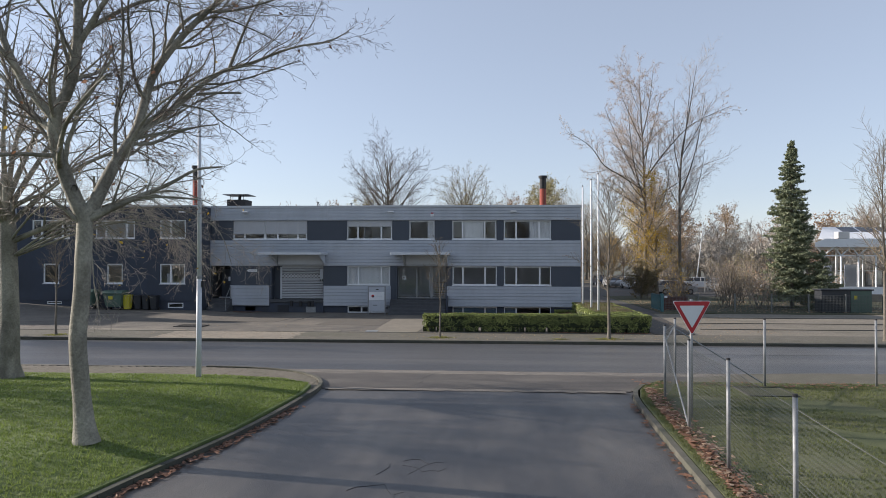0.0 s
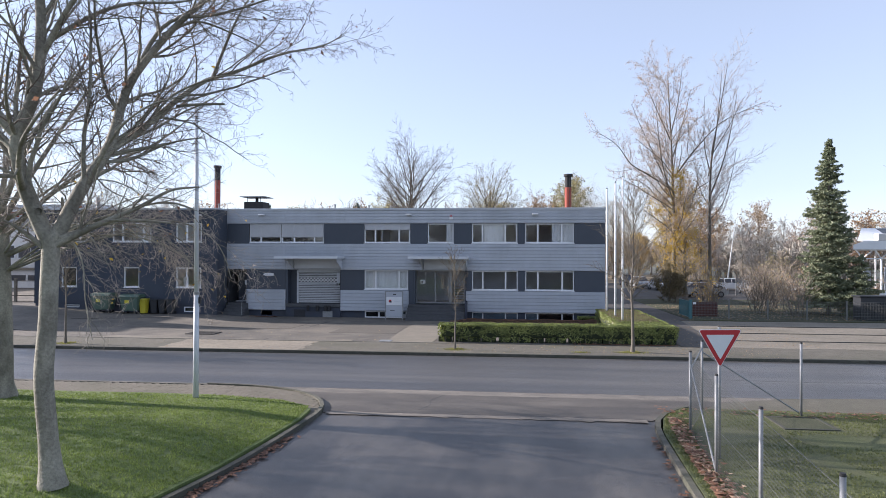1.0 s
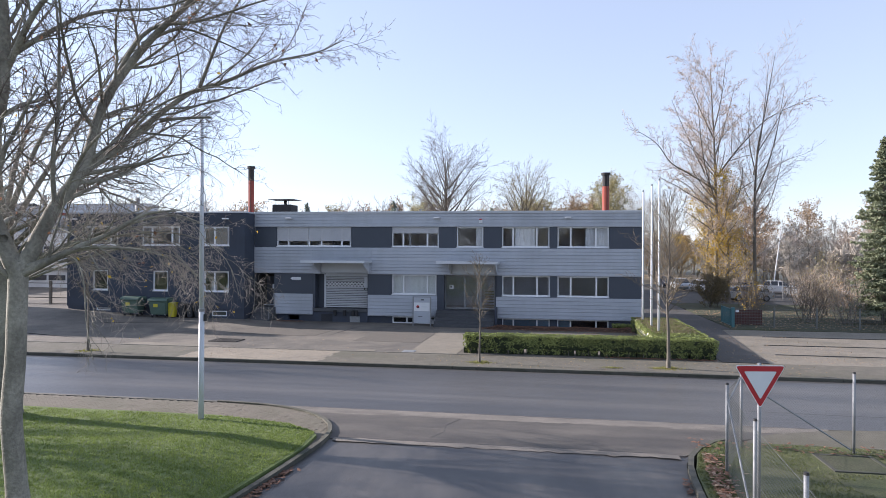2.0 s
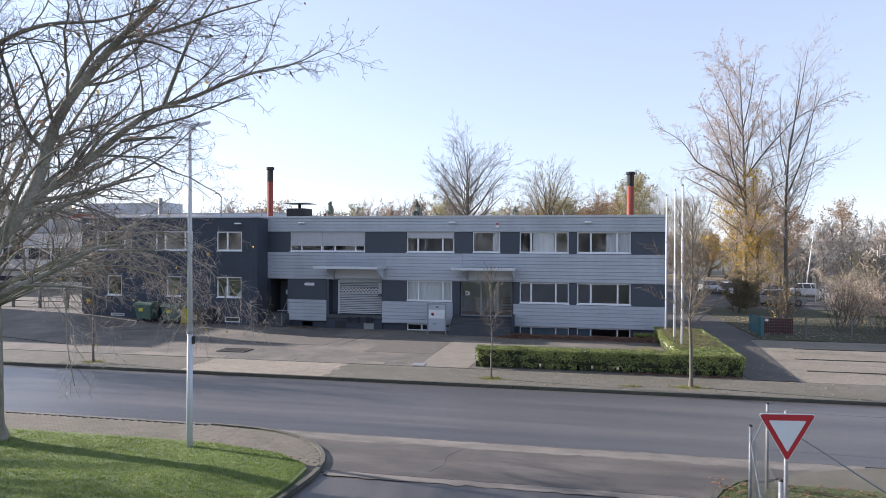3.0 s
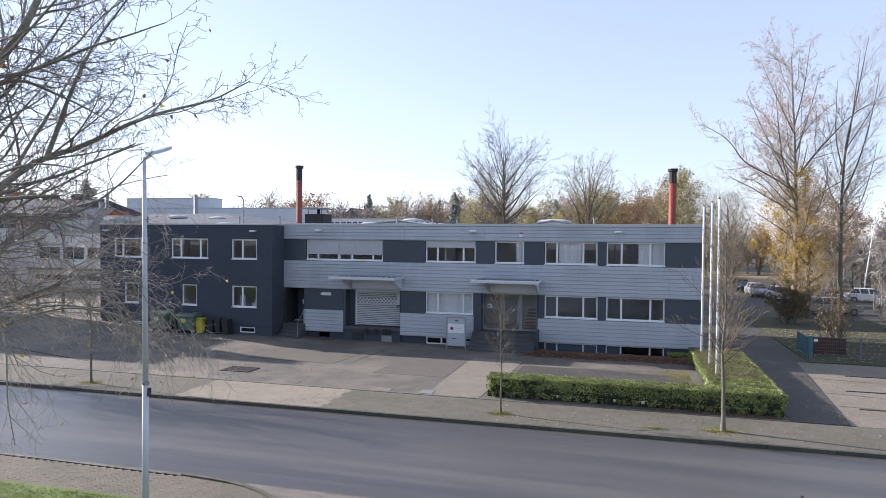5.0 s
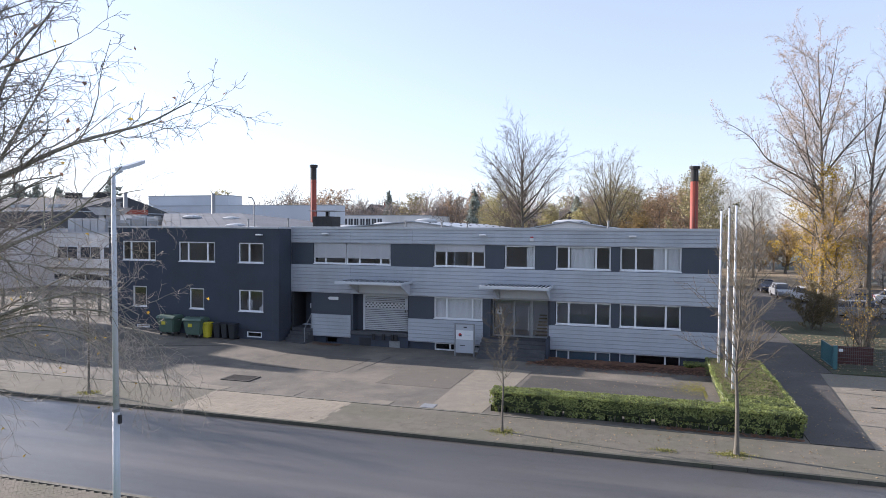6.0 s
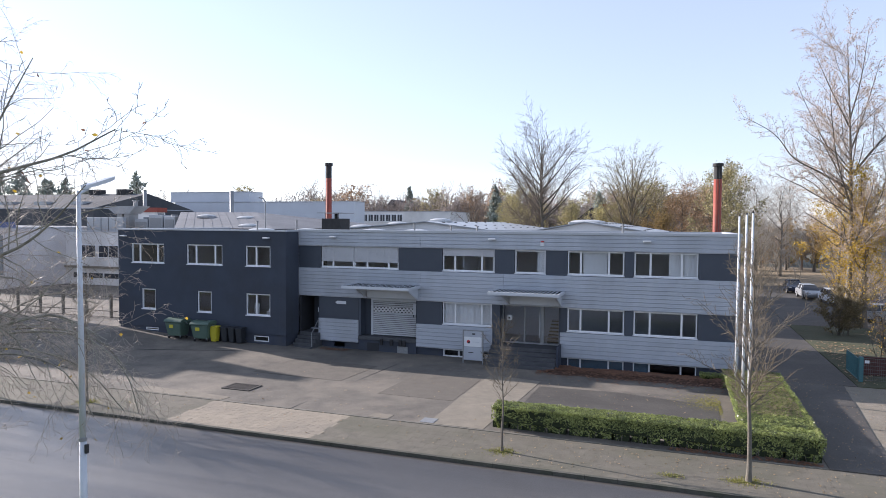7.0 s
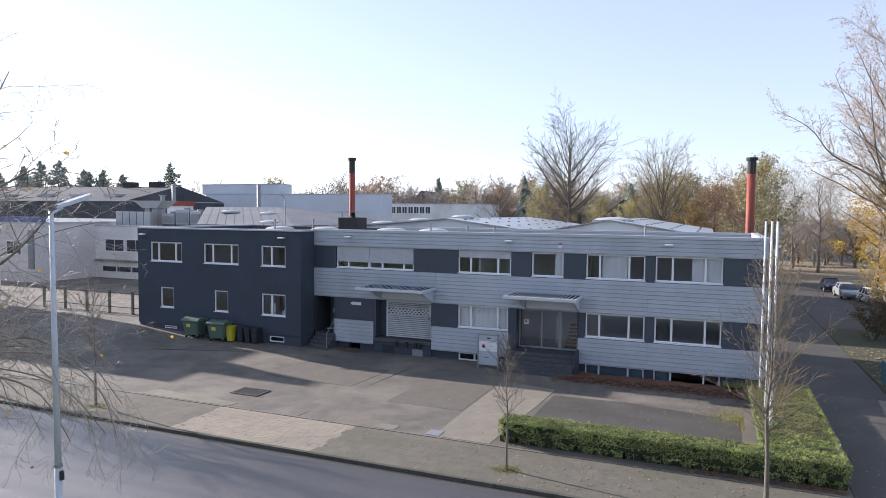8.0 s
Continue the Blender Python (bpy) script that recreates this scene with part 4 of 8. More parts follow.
# main entrance: recess with glazed doors, side light and wide steps
part("entrance_recess", boxes((-6.12, -6.0, YF + 0.02, 47.7, 0.98, Z_MID0 - 0.03), (-2.6, -2.46, YF + 0.31, 47.7, 0.98, Z_MID0 - 0.03), (-6.12, -2.46, YF + 0.31, 47.75, Z_MID0 + 0.0, Z_MID0 + 0.08)), "panel", office, "anthracite entrance recess")
ent = part("entrance_frame", boxes((-6.0, -5.92, 47.2, 47.28, 1.0, 3.3), (-4.72, -4.62, 47.2, 47.28, 1.0, 3.3), (-3.72, -3.52, 47.2, 47.28, 1.0, 3.3), (-2.68, -2.6, 47.2, 47.28, 1.0, 3.3),
                                   (-5.92, -4.72, 47.2, 47.28, 3.2, 3.3), (-4.62, -3.72, 47.2, 47.28, 3.2, 3.3), (-3.52, -2.68, 47.2, 47.28, 3.2, 3.3),
                                   (-5.92, -4.72, 47.2, 47.28, 1.0, 1.1), (-4.62, -3.72, 47.2, 47.28, 1.0, 1.1), (-3.52, -2.68, 47.2, 47.28, 1.0, 1.1)), "steel", office, "aluminium entrance doors")
for a, b in ((-5.92, -4.72), (-4.62, -3.72), (-3.52, -2.68)):
    g = part("pane", boxes((a, b, 47.235, 47.243, 1.1, 3.2)), "glass", ent)
    g.visible_shadow = False
part("door_pull", rods(((-3.78, 47.14, 1.4), (-3.78, 47.14, 2.9), 0.018)), "white", ent)
part("notice", boxes((-5.72, -5.42, 47.19, 47.196, 2.35, 2.62)), "sign_white", ent, "small white notice")
part("notice_mark", boxes((-5.64, -5.55, 47.184, 47.189, 2.43, 2.54)), "black", ent)
for k in range(5):
    y0 = 44.85 + 0.30 * k
    part("step", rboxes(0.012, (-6.42, -2.52, y0, 47.7 if k == 4 else y0 + 0.33, -0.3, 0.0 + 0.195 * (k + 1))), "step", office)
part("step_cheek", boxes((-2.50, -2.40, 45.4, YF - 0.06, -0.3, 1.25)), "plinth", office)
for k in range(7):     # stair flight inside the lobby
    part("inner_step", boxes((-3.5, -2.7, 47.9 + k * 0.28, 48.2 + k * 0.28, 1.0 + k * 0.17, 1.05 + k * 0.17)), "concrete", office)
part("air_grille", rboxes(0.006, (-6.95, -6.60, YF + 0.12, YF + 0.15, 0.02, 0.30)), "cap", office)
# arrow sign, wall lights, alarm box
bm = bmesh.new()
outline = [(-16.80, 2.96), (-16.66, 3.05), (-16.04, 3.05), (-16.04, 2.86), (-16.66, 2.86)]
A = [bm.verts.new((x, YF - 0.005, z)) for x, z in outline]
B = [bm.verts.new((x, YF + 0.028, z)) for x, z in outline]
bm.faces.new(A)
for i in range(5):
    j = (i + 1) % 5
    bm.faces.new((A[i], A[j], B[j], B[i]))
arrow = part("arrow_sign", bm, "sign_white", office, "white arrow-shaped sign")
part("sign_bar", boxes((-16.62, -16.12, YF - 0.010, YF - 0.006, 2.975, 2.995), (-16.62, -16.2, YF - 0.010, YF - 0.006, 2.915, 2.935)), "paint_grey", arrow)
for x in (-16.85, -6.45, 2.15):
    lamp = part("wall_light", rods(((x, YF - 0.04, 7.12), (x, YF - 0.12, 7.12), 0.03)), "steel", office, "small round-headed wall floodlight")
    part("light_head", rboxes(0.02, (x - 0.2, x + 0.2, YF - 0.36, YF - 0.1, 7.08, 7.17)), "sign_white", lamp)
al = part("alarm_box", rboxes(0.01, (-3.65, -3.42, YF - 0.15, YF - 0.042, 6.78, 6.98)), "sign_white", office, "white and red alarm sounder")
part("beacon", rods(((-3.535, YF - 0.1, 6.985), (-3.535, YF - 0.1, 7.06), 0.09)), "red", al)

# --- the anthracite rendered block
DX0, DX1, DY = -32.85, -19.46, 45.03
block = thing("rendered_block", "two-storey office block in anthracite render with white windows", "building")
DWIN = [(-31.70, -28.92, 5.15, 6.52, (0.25, 0.79)), (-27.07, -24.22, 5.15, 6.52, (0.26, 0.79)), (-22.44, -20.58, 5.15, 6.50, (0.42,)),
        (-30.85, -29.67, 2.00, 3.44, ()), (-26.22, -25.08, 2.00, 3.44, ()), (-22.42, -20.60, 2.00, 3.44, (0.42,))]
bm = bmesh.new()
wall_cells(bm, DX0, DX1, 0.88, 7.42, DY, DY + 0.30, [w[:4] for w in DWIN])
box(bm, DX1 - 0.3, DX1, DY + 0.3, YF + 0.018, 0.88, 7.42)
box(bm, DX0, DX0 + 0.3, DY + 0.3, YB, 0.88, 7.42)
box(bm, DX0 + 0.3, DX1, YB - 0.3, YB, 0.3, 7.42)
part("wall", bm, "render", block, "anthracite rendered wall")
bm = bmesh.new()
wall_cells(bm, DX0 + 0.05, DX1 - 0.05, -0.3, 0.876, DY + 0.06, DY + 0.36, [(-21.87, -20.74, 0.37, 0.74), (-30.6, -29.5, 0.60, 0.80)])
box(bm, DX1 - 0.35, DX1 - 0.05, DY + 0.36, YF, -0.3, 0.876)
box(bm, DX0 + 0.05, DX0 + 0.35, DY + 0.36, YB, -0.3, 0.876)
part("plinth", bm, "plinth", block, "blue-black plinth")
part("roof", boxes((DX0 + 0.302, DX1 - 0.31, DY + 0.31, YB, 7.0, 7.18)), "roof", block)
part("parapet_cap", rboxes(0.01, (DX0 - 0.06, DX1 + 0.06, DY - 0.06, DY + 0.34, 7.424, 7.53), (DX0 - 0.06, DX0 + 0.34, DY + 0.344, YB, 7.424, 7.53), (DX1 - 0.34, DX1 + 0.06, DY + 0.344, YF - 0.1, 7.424, 7.53)), "cap", block)
part("floor_slab", boxes((DX0 + 0.31, DX1 - 0.31, DY + 0.37, 50.2, 4.0, 4.3), (DX0 + 0.36, DX1 - 0.36, DY + 0.37, 50.2, 0.9, 1.0)), "inside", block)
part("inner_wall", boxes((DX0 + 0.31, DX1 - 0.31, 50.25, 50.4, 1.01, 6.99), (-28.0, -27.9, DY + 0.4, 50.2, 1.01, 3.99), (-28.0, -27.9, DY + 0.4, 50.2, 4.31, 6.99), (-23.5, -23.4, DY + 0.4, 50.2, 1.01, 3.99), (-23.5, -23.4, DY + 0.4, 50.2, 4.31, 6.99)), "inside", block)
for x0, x1, z0, z1, bars in DWIN:
    window(block, x0 + 0.004, x1 - 0.004, z0 + 0.055, z1 - 0.004, DY + 0.06, bars, fw=0.075)
window(block, -21.86, -20.75, 0.375, 0.735, DY + 0.09, (), fw=0.06, sill=False)
window(block, -30.59, -29.51, 0.61, 0.79, DY + 0.09, (), fw=0.05, sill=False)
for x in (-32.2, -20.75):
    lamp = part("wall_light", rods(((x, DY, 7.0), (x, DY - 0.1, 7.02), 0.03)), "steel", block)
    part("light_head", rboxes(0.02, (x - 0.2, x + 0.2, DY - 0.36, DY - 0.08, 6.98, 7.07)), "sign_white", lamp)
part("vertical_joint", boxes((-19.95, -19.94, DY - 0.004, DY - 0.001, 0.9, 7.4)), "panel", block)
# things seen on the sills indoors
solid("desk_screen", rboxes(0.01, (-22.15, -21.75, DY + 0.55, DY + 0.6, 2.1, 2.75)), "paint_grey", "pale monitor seen through the window", "monitor")
solid("paper_boxes", rboxes(0.01, (-21.2, -20.75, DY + 0.5, DY + 0.8, 2.06, 2.3), (-21.05, -20.8, DY + 0.52, DY + 0.78, 2.304, 2.45)), "sign_white", "pale boxes on the window sill", "boxes")


# ------------------------------------------------------------------ halls and houses behind
def gable_hall(name, label, xa, xr, xb, za, zr, zb, y0, y1, roof_mat, wall_mat, z_base=-0.45):
    """A long hall whose ridge runs away from the street."""
    h = thing(name, label, "building")
    bm = bmesh.new()
    prof = [(xa, z_base), (xb, z_base), (xb, zb - 0.1), (xr, zr - 0.1), (xa, za - 0.1)]
    A = [bm.verts.new((x, y0, z)) for x, z in prof]
    B = [bm.verts.new((x, y1, z)) for x, z in prof]
    bm.faces.new(A)
    bm.faces.new(list(reversed(B)))
    for i in range(5):
        j = (i + 1) % 5
        bm.faces.new((A[i], B[i], B[j], A[j]))
    part("wall", bm, wall_mat, h)
    for (p, zp), (q, zq) in (((xa - 0.3, za - 0.02), (xr, zr)), ((xr, zr), (xb + 0.3, zb - 0.02))):
        n = 9
        for k in range(n):
            a, b = y0 - 0.3 + (y1 - y0 + 0.6) * k / n, y0 - 0.3 + (y1 - y0 + 0.6) * (k + 1) / n
            bm = bmesh.new()
            v = [bm.verts.new(c) for c in ((p, a, zp), (q, a, zq), (q, b - 0.03, zq), (p, b - 0.03, zp), (p, a, zp - 0.08), (q, a, zq - 0.08), (q, b - 0.03, zq - 0.08), (p, b - 0.03, zp - 0.08))]
            for f in ((0, 1, 2, 3), (7, 6, 5, 4), (0, 4, 5, 1), (1, 5, 6, 2), (2, 6, 7, 3), (3, 7, 4, 0)):
                bm.faces.new([v[i] for i in f])
            part("roof_sheet", bm, roof_mat, h)
    bm = bmesh.new()
    rng = random.Random(len(name))
    for (p, zp), (q, zq) in (((xa, za), (xr, zr)), ((xr, zr), (xb, zb))):
        for i in range(4):
            for k in range(8):
                u = (i + 0.5) / 4
                x, z, y = p + (q - p) * u, zp + (zq - zp) * u, y0 + (y1 - y0) * (k + 0.5) / 8
                box(bm, x - 0.1, x + 0.1, y - 0.1, y + 0.1, z, z + 0.06)
    tagged(part("roof_fixings", bm, "black", h), kind="stuff")
    return h


def dome(parent, x, y, z, r=1.0, h=0.45):
    """A square skylight dome on its upstand."""
    up = part("skylight", rboxes(0.03, (x - r, x + r, y - r, y + r, z, z + 0.2)), "roof_pale", parent, "pale roof skylight")
    bm = bmesh.new()
    rings = []
    for k in range(5):
        a = k / 4 * math.pi / 2
        s, zz = r * 0.93 * math.cos(a) ** 1.0 if k < 4 else 0.05, z + 0.204 + 0.55 * h * math.sin(a)
        rings.append([bm.verts.new((x + s * cx, y + s * cy, zz)) for cx, cy in ((-1, -1), (0, -1.04), (1, -1), (1.04, 0), (1, 1), (0, 1.04), (-1, 1), (-1.04, 0))])
    for a, b in zip(rings, rings[1:]):
        for i in range(8):
            bm.faces.new((a[i], a[(i + 1) % 8], b[(i + 1) % 8], b[i]))
    bm.faces.new(rings[-1])
    part("dome", bm, "dome", up, "milky dome", True)


def hip_hall(name, label, x0, x1, y0, y1, ze, ra, rb, zr):
    """A hall with hipped seamed sheet roof; its ridge runs from x = ra to rb."""
    h = thing(name, label, "building")
    ym = (y0 + y1) / 2
    xb = 2 * ra - x0
    bm = bmesh.new()
    lo = [bm.verts.new(q) for q in ((x0 + 0.3, y0 + 0.3, -0.45), (x1 - 0.3, y0 + 0.3, -0.45), (x1 - 0.3, y1 - 0.3, -0.45), (xb + 0.3, y1 - 0.3, -0.45))]
    hi = [bm.verts.new((v.co.x, v.co.y, ze - 0.05)) for v in lo]
    for i in range(4):
        bm.faces.new((lo[i], lo[(i + 1) % 4], hi[(i + 1) % 4], hi[i]))
    part("wall", bm, "hall_left", h)
    bm = bmesh.new()
    c = [bm.verts.new(q) for q in ((x0, y0, ze), (x1, y0, ze), (x1, y1, ze), (xb, y1, ze), (ra, ym, zr), (rb, ym, zr))]
    for f in ((0, 1, 5, 4), (1, 2, 5), (2, 3, 4, 5), (3, 0, 4), (3, 2, 1, 0)):
        bm.faces.new([c[k] for k in f])
    part("roof", bm, "roof_slate", h, "weathered grey standing-seam roof")
    for k in range(1, 10):
        u = k / 10
        a, b = Vector((x0 + (x1 - x0) * u, y0, ze + 0.03)), Vector((ra + (rb - ra) * u, ym, zr + 0.03))
        part("seam", rods((tuple(a), tuple(b), 0.012), sides=4), "roof_slate", h)
    return h


hall_a = hip_hall("works_hall", "long works hall with a low grey hipped roof", -39.0, -28.6, 57.5, 86.5, 7.45, -50.8, -40.5, 9.1)
hall_b = gable_hall("works_hall", "works hall with a pale sheet roof", -26.5, -17.2, -9.2, 7.4, 8.2, 7.2, 64, 92, "roof_pale", "hall_left")
hall_c = gable_hall("works_hall", "works hall with a pale low sheet roof", -9.0, -3.4, 4.0, 7.2, 8.25, 7.1, 64, 92, "roof_pale", "hall_left")
for x, y, z in ((-25.0, 67, 7.45), (-21.6, 68, 7.75), (-17.3, 68, 8.1)):
    dome(hall_b, x, y, z, 0.85, 0.35)
for x, y, z in ((-42.3, 66, 8.4), (-37.5, 66, 8.25), (-32.5, 59.5, 7.5)):
    dome(hall_a, x, y, z, 0.7, 0.3)
dome(hall_c, -3.6, 68, 8.0, 1.5, 0.4)
for x, y in ((-16.8, 52.3), (-13.7, 52.6)):
    dome(office, x, y, 7.2, 0.85, 0.35)
for x, y in ((-26.0, 52.0), (-22.3, 52.4)):
    dome(block, x, y, 7.18, 0.8, 0.35)
vb = part("roof_plant_box", rboxes(0.02, (-19.4, -17.95, 49.4, 50.8, 7.2, 8.3)), "black", office, "dark sheet-metal chimney box")
part("rain_cap", boxes((-19.65, -17.7, 49.2, 51.0, 8.66, 8.70)), "steel", vb)
for x, y, z, r in ((-19.2, 49.6, 8.66, 0.02), (-18.2, 49.6, 8.66, 0.02), (-18.7, 50.2, 8.64, 0.12)):
    part("cap_leg", rods(((x, y, 8.3), (x, y, z), r)), "black", vb)
for x, y, h in ((-12.2, 48.6, 0.75), (-9.6, 48.2, 0.65), (-8.1, 48.9, 0.6), (0.6, 50.2, 0.8), (-21.3, 49.3, 0.9), (-25.0, 50.0, 0.85)):
    bm = rods(((x, y, 7.15), (x, y, 7.2 + h), 0.06), ((x, y, 7.2 + h), (x, y, 7.26 + h), 0.10))
    part("vent_pipe", bm, "steel", office if x > -19 else block, "short steel vent pipe")


def chimney(x, y, z0, z1, r):
    c = thing("chimney", "tall red pipe chimney with a black top", "chimney", "works chimneys")
    part("shaft", rods(((x, y, z0), (x, y, z1 - 1.7), r), sides=16), "brick_red", c, "", True)
    part("soot_band", rods(((x, y, z1 - 1.7), (x, y, z1 - 0.3), r * 0.98), sides=16), "black", c)
    part("crown", rods(((x, y, z1 - 0.3), (x, y, z1), r * 1.35), sides=16), "black", c)
    part("ladder", rods(((x - 0.15, y - r - 0.1, z0), (x - 0.15, y - r - 0.1, z1 - 0.4), 0.02), ((x + 0.15, y - r - 0.1, z0), (x + 0.15, y - r - 0.1, z1 - 0.4), 0.02)), "black", c)


chimney(-33.7, 76.2, 0.0, 14.75, 0.34)
chimney(7.86, 87.0, 0.0, 14.7, 0.42)


def slab_house(name, label, x0, x1, y0, y1, z1, wall_mat, rows=(), z0=-0.45):
    """A flat-roofed building with parapet, and rows of windows (z0, z1, first x, step, width, count)."""
    b = thing(name, label, "building")
    part("wall", boxes((x0, x1, y0, y1, z0, z1)), wall_mat, b)
    part("roof", boxes((x0 + 0.3, x1 - 0.3, y0 + 0.3, y1 - 0.3, z1 + 0.002, z1 + 0.06)), "roof", b)
    part("parapet_cap", boxes((x0 - 0.08, x1 + 0.08, y0 - 0.08, y0 + 0.28, z1 + 0.002, z1 + 0.16), (x0 - 0.08, x0 + 0.28, y0 + 0.285, y1, z1 + 0.002, z1 + 0.16), (x1 - 0.28, x1 + 0.08, y0 + 0.285, y1, z1 + 0.002, z1 + 0.16)), "cap", b)
    for za, zb, xa, step, w, n in rows:
        for k in range(n):
            x = xa + k * step
            f = part("window", boxes((x, x + w, y0 - 0.05, y0 - 0.004, za, zb)), "white", b)
            part("pane", boxes((x + 0.1, x + w / 2 - 0.04, y0 - 0.06, y0 - 0.054, za + 0.1, zb - 0.1)), "dark_glass", f)
            part("pane", boxes((x + w / 2 + 0.04, x + w - 0.1, y0 - 0.06, y0 - 0.054, za + 0.1, zb - 0.1)), "dark_glass", f)
    return b


M["dark_glass"] = surf("unlit_window", (0.03, 0.035, 0.045), (0.05, 0.055, 0.065), scale=0.5, rough=0.12, bump=0, fine=0.05)
slab_house("far_hall", "large pale blue-white windowless hall", -102.4, -57.6, 130, 134.5, 12.2, "hall")
slab_house("far_hall", "raised pale hall block", -104.4, -83.5, 131, 136, 14.45, "hall", z0=12.2+0.07)
slab_house("far_office", "long low pale office building with white windows", -68.3, -43.8, 150, 165, 10.5, "hall_left",
           [(8.3, 10.0, -67.1, 1.45, 1.3, 4), (8.3, 10.0, -61.2, 1.45, 1.3, 4)])
nw = slab_house("neighbour_works", "whitewashed flat-roofed works building with a roller door", -73.0, -44.5, 67.5, 90, 6.74, "hall_left",
                [(3.8, 5.3, -61.8, 3.3, 3.0, 5)])
part("string_course", boxes((-63.6, -44.6, 67.25, 67.49, 2.6, 2.85)), "concrete", nw)
for k in range(6):
    part("vent_grille", boxes((-62.2 + k * 2.3, -60.2 + k * 2.3, 67.44, 67.494, 1.5, 2.05)), "dark_glass", nw)
rd = part("roller_door", boxes((-69.9, -66.0, 67.40, 67.494, 2.5, 6.6)), "door_grey", nw, "grey roller door")
for k in range(10):
    part("slat", boxes((-69.9 + 0.05, -66.0 - 0.05, 67.37, 67.398, 2.55 + k * 0.4, 2.9 + k * 0.4)), "door_grey", rd)
part("grille_band", boxes((-69.9, -66.0, 67.42, 67.494, 1.5, 2.2)), "dark_glass", nw)
gw = slab_house("neighbour_works", "dull white rendered works building with a blue fascia", -120, -63.4, 60, 92, 7.1, "hall_mauve", [(3.6, 5.2, -78.0, 5.0, 2.4, 3)])
gd = part("roller_door", boxes((-61.9 - 2.6, -61.9 + 0.9 - 2.6, 59.9, 59.996, 2.2, 6.4)), "door_grey", gw, "tall grey roller door")
for k in range(12):
    part("slat", boxes((-64.45, -63.65, 59.87, 59.898, 2.25 + k * 0.345, 2.55 + k * 0.345)), "door_grey", gd)
part("fascia", boxes((-120.1, -62.1, 59.8, 60.3, 7.25, 7.85)), "fascia_blue", gw, "blue fascia board")
wh = slab_house("warehouse", "long low grey warehouse behind the works", -190, -94, 100, 126, 10.2, "roof_felt", [])
bm = bmesh.new()
prism_pts = [(100, 10.3), (126, 10.3), (113, 13.4)]
A = [bm.verts.new((-190, y, z)) for y, z in prism_pts]
B = [bm.verts.new((-94, y, z)) for y, z in prism_pts]
bm.faces.new(A)
bm.faces.new(list(reversed(B)))
for i in range(3):
    bm.faces.new((A[i], B[i], B[(i + 1) % 3], A[(i + 1) % 3]))
part("roof", bm, "roof_felt", wh, "weathered grey low-pitched roof")
for x in (-108, -101):
    part("roof_plant_box", rboxes(0.05, (x, x + 2.4, 112, 114, 13.0, 14.3)), "black", wh, "dark boxy roof fan")
for x in (-150, -141, -132, -121, -112, -103):
    part("roof_light", boxes((x, x + 3.2, 103, 106, 10.7, 11.6)), "roof_pale", wh)
# roof plant on the works
rngp = random.Random(4)
for k in range(5):
    x = -62.9 + k * 1.12
    solid("roof_screen", rboxes(0.03, (x, x + 1.02, 70, 70.5, 6.8, 8.45)), "roof_pale", "pale sheet-metal plant screen panel", "roof plant", "screen panels on the works roof")
duct = thing("roof_duct", "large pale T-shaped ventilation duct on the works roof", "roof plant")
bm = bmesh.new()
lo, hi = [], []
for c, d in ((-59.9, 71.2), (-57.6, 71.2), (-57.6, 73.0), (-59.9, 73.0)):
    lo.append(bm.verts.new((c, d, 8.9)))
for c, d in ((-61.0, 70.9), (-56.4, 70.9), (-56.4, 73.3), (-61.0, 73.3)):
    hi.append(bm.verts.new((c, d, 9.8)))
bm.faces.new(list(reversed(lo)))
bm.faces.new(hi)
for i in range(4):
    bm.faces.new((lo[i], lo[(i + 1) % 4], hi[(i + 1) % 4], hi[i]))
part("hood", bm, "roof_pale", duct)
part("stem", boxes((-59.7, -58.9, 71.4, 72.8, 6.8, 8.898), (-58.6, -57.8, 71.4, 72.8, 6.8, 8.898)), "steel", duct)
part("cowl", rods(((-57.4, 72, 9.8), (-57.4, 72, 10.4), 0.25), ((-57.4, 72, 10.4), (-57.4, 72, 10.5), 0.4), sides=10), "steel", duct)
for k, (x, w, h) in enumerate(((-57.2, 1.9, 8.3), (-55.1, 2.0, 8.75), (-52.9, 1.6, 8.6))):
    cb = thing("chiller_unit", "pale grey rooftop chiller unit", "roof plant", "chiller units on the works roof")
    part("casing", rboxes(0.04, (x, x + w, 71.6, 73.4, 6.95, h)), "roof_pale", cb)
    part("louvre", boxes((x + 0.15, x + w - 0.15, 71.56, 71.598, 7.2, h - 0.35)), "steel", cb)
    part("support_rail", boxes((x + 0.1, x + 0.2, 71.6, 73.4, 6.8, 6.948), (x + w - 0.2, x + w - 0.1, 71.6, 73.4, 6.8, 6.948)), "black", cb)
    part("fan_cowl", rods(((x + w / 2, 72.5, h), (x + w / 2, 72.5, h + 0.22), 0.35), sides=12), "steel", cb)
sh = thing("shed", "small brick-red roof shed on the works", "roof plant")
part("wall", boxes((-69.2, -66.0, 84.6, 86.4, 6.8, 9.3)), "hall_left", sh)
part("roof", boxes((-69.4, -65.8, 84.4, 86.6, 9.302, 9.95)), "brick_red", sh)
for x, y, z0, z1, r in ((-60.2, 94, -0.45, 12.7, 0.3), (-68.3, 85, 6.8, 12.4, 0.26)):
    solid("flue_pipe", rods(((x, y, z0), (x, y, z1), r), sides=12), "steel", "slim pale steel flue pipe", "flue", "works flues", smooth=True)
rp = thing("roof_mast", "thin bent lamp mast on the flat roof", "mast")
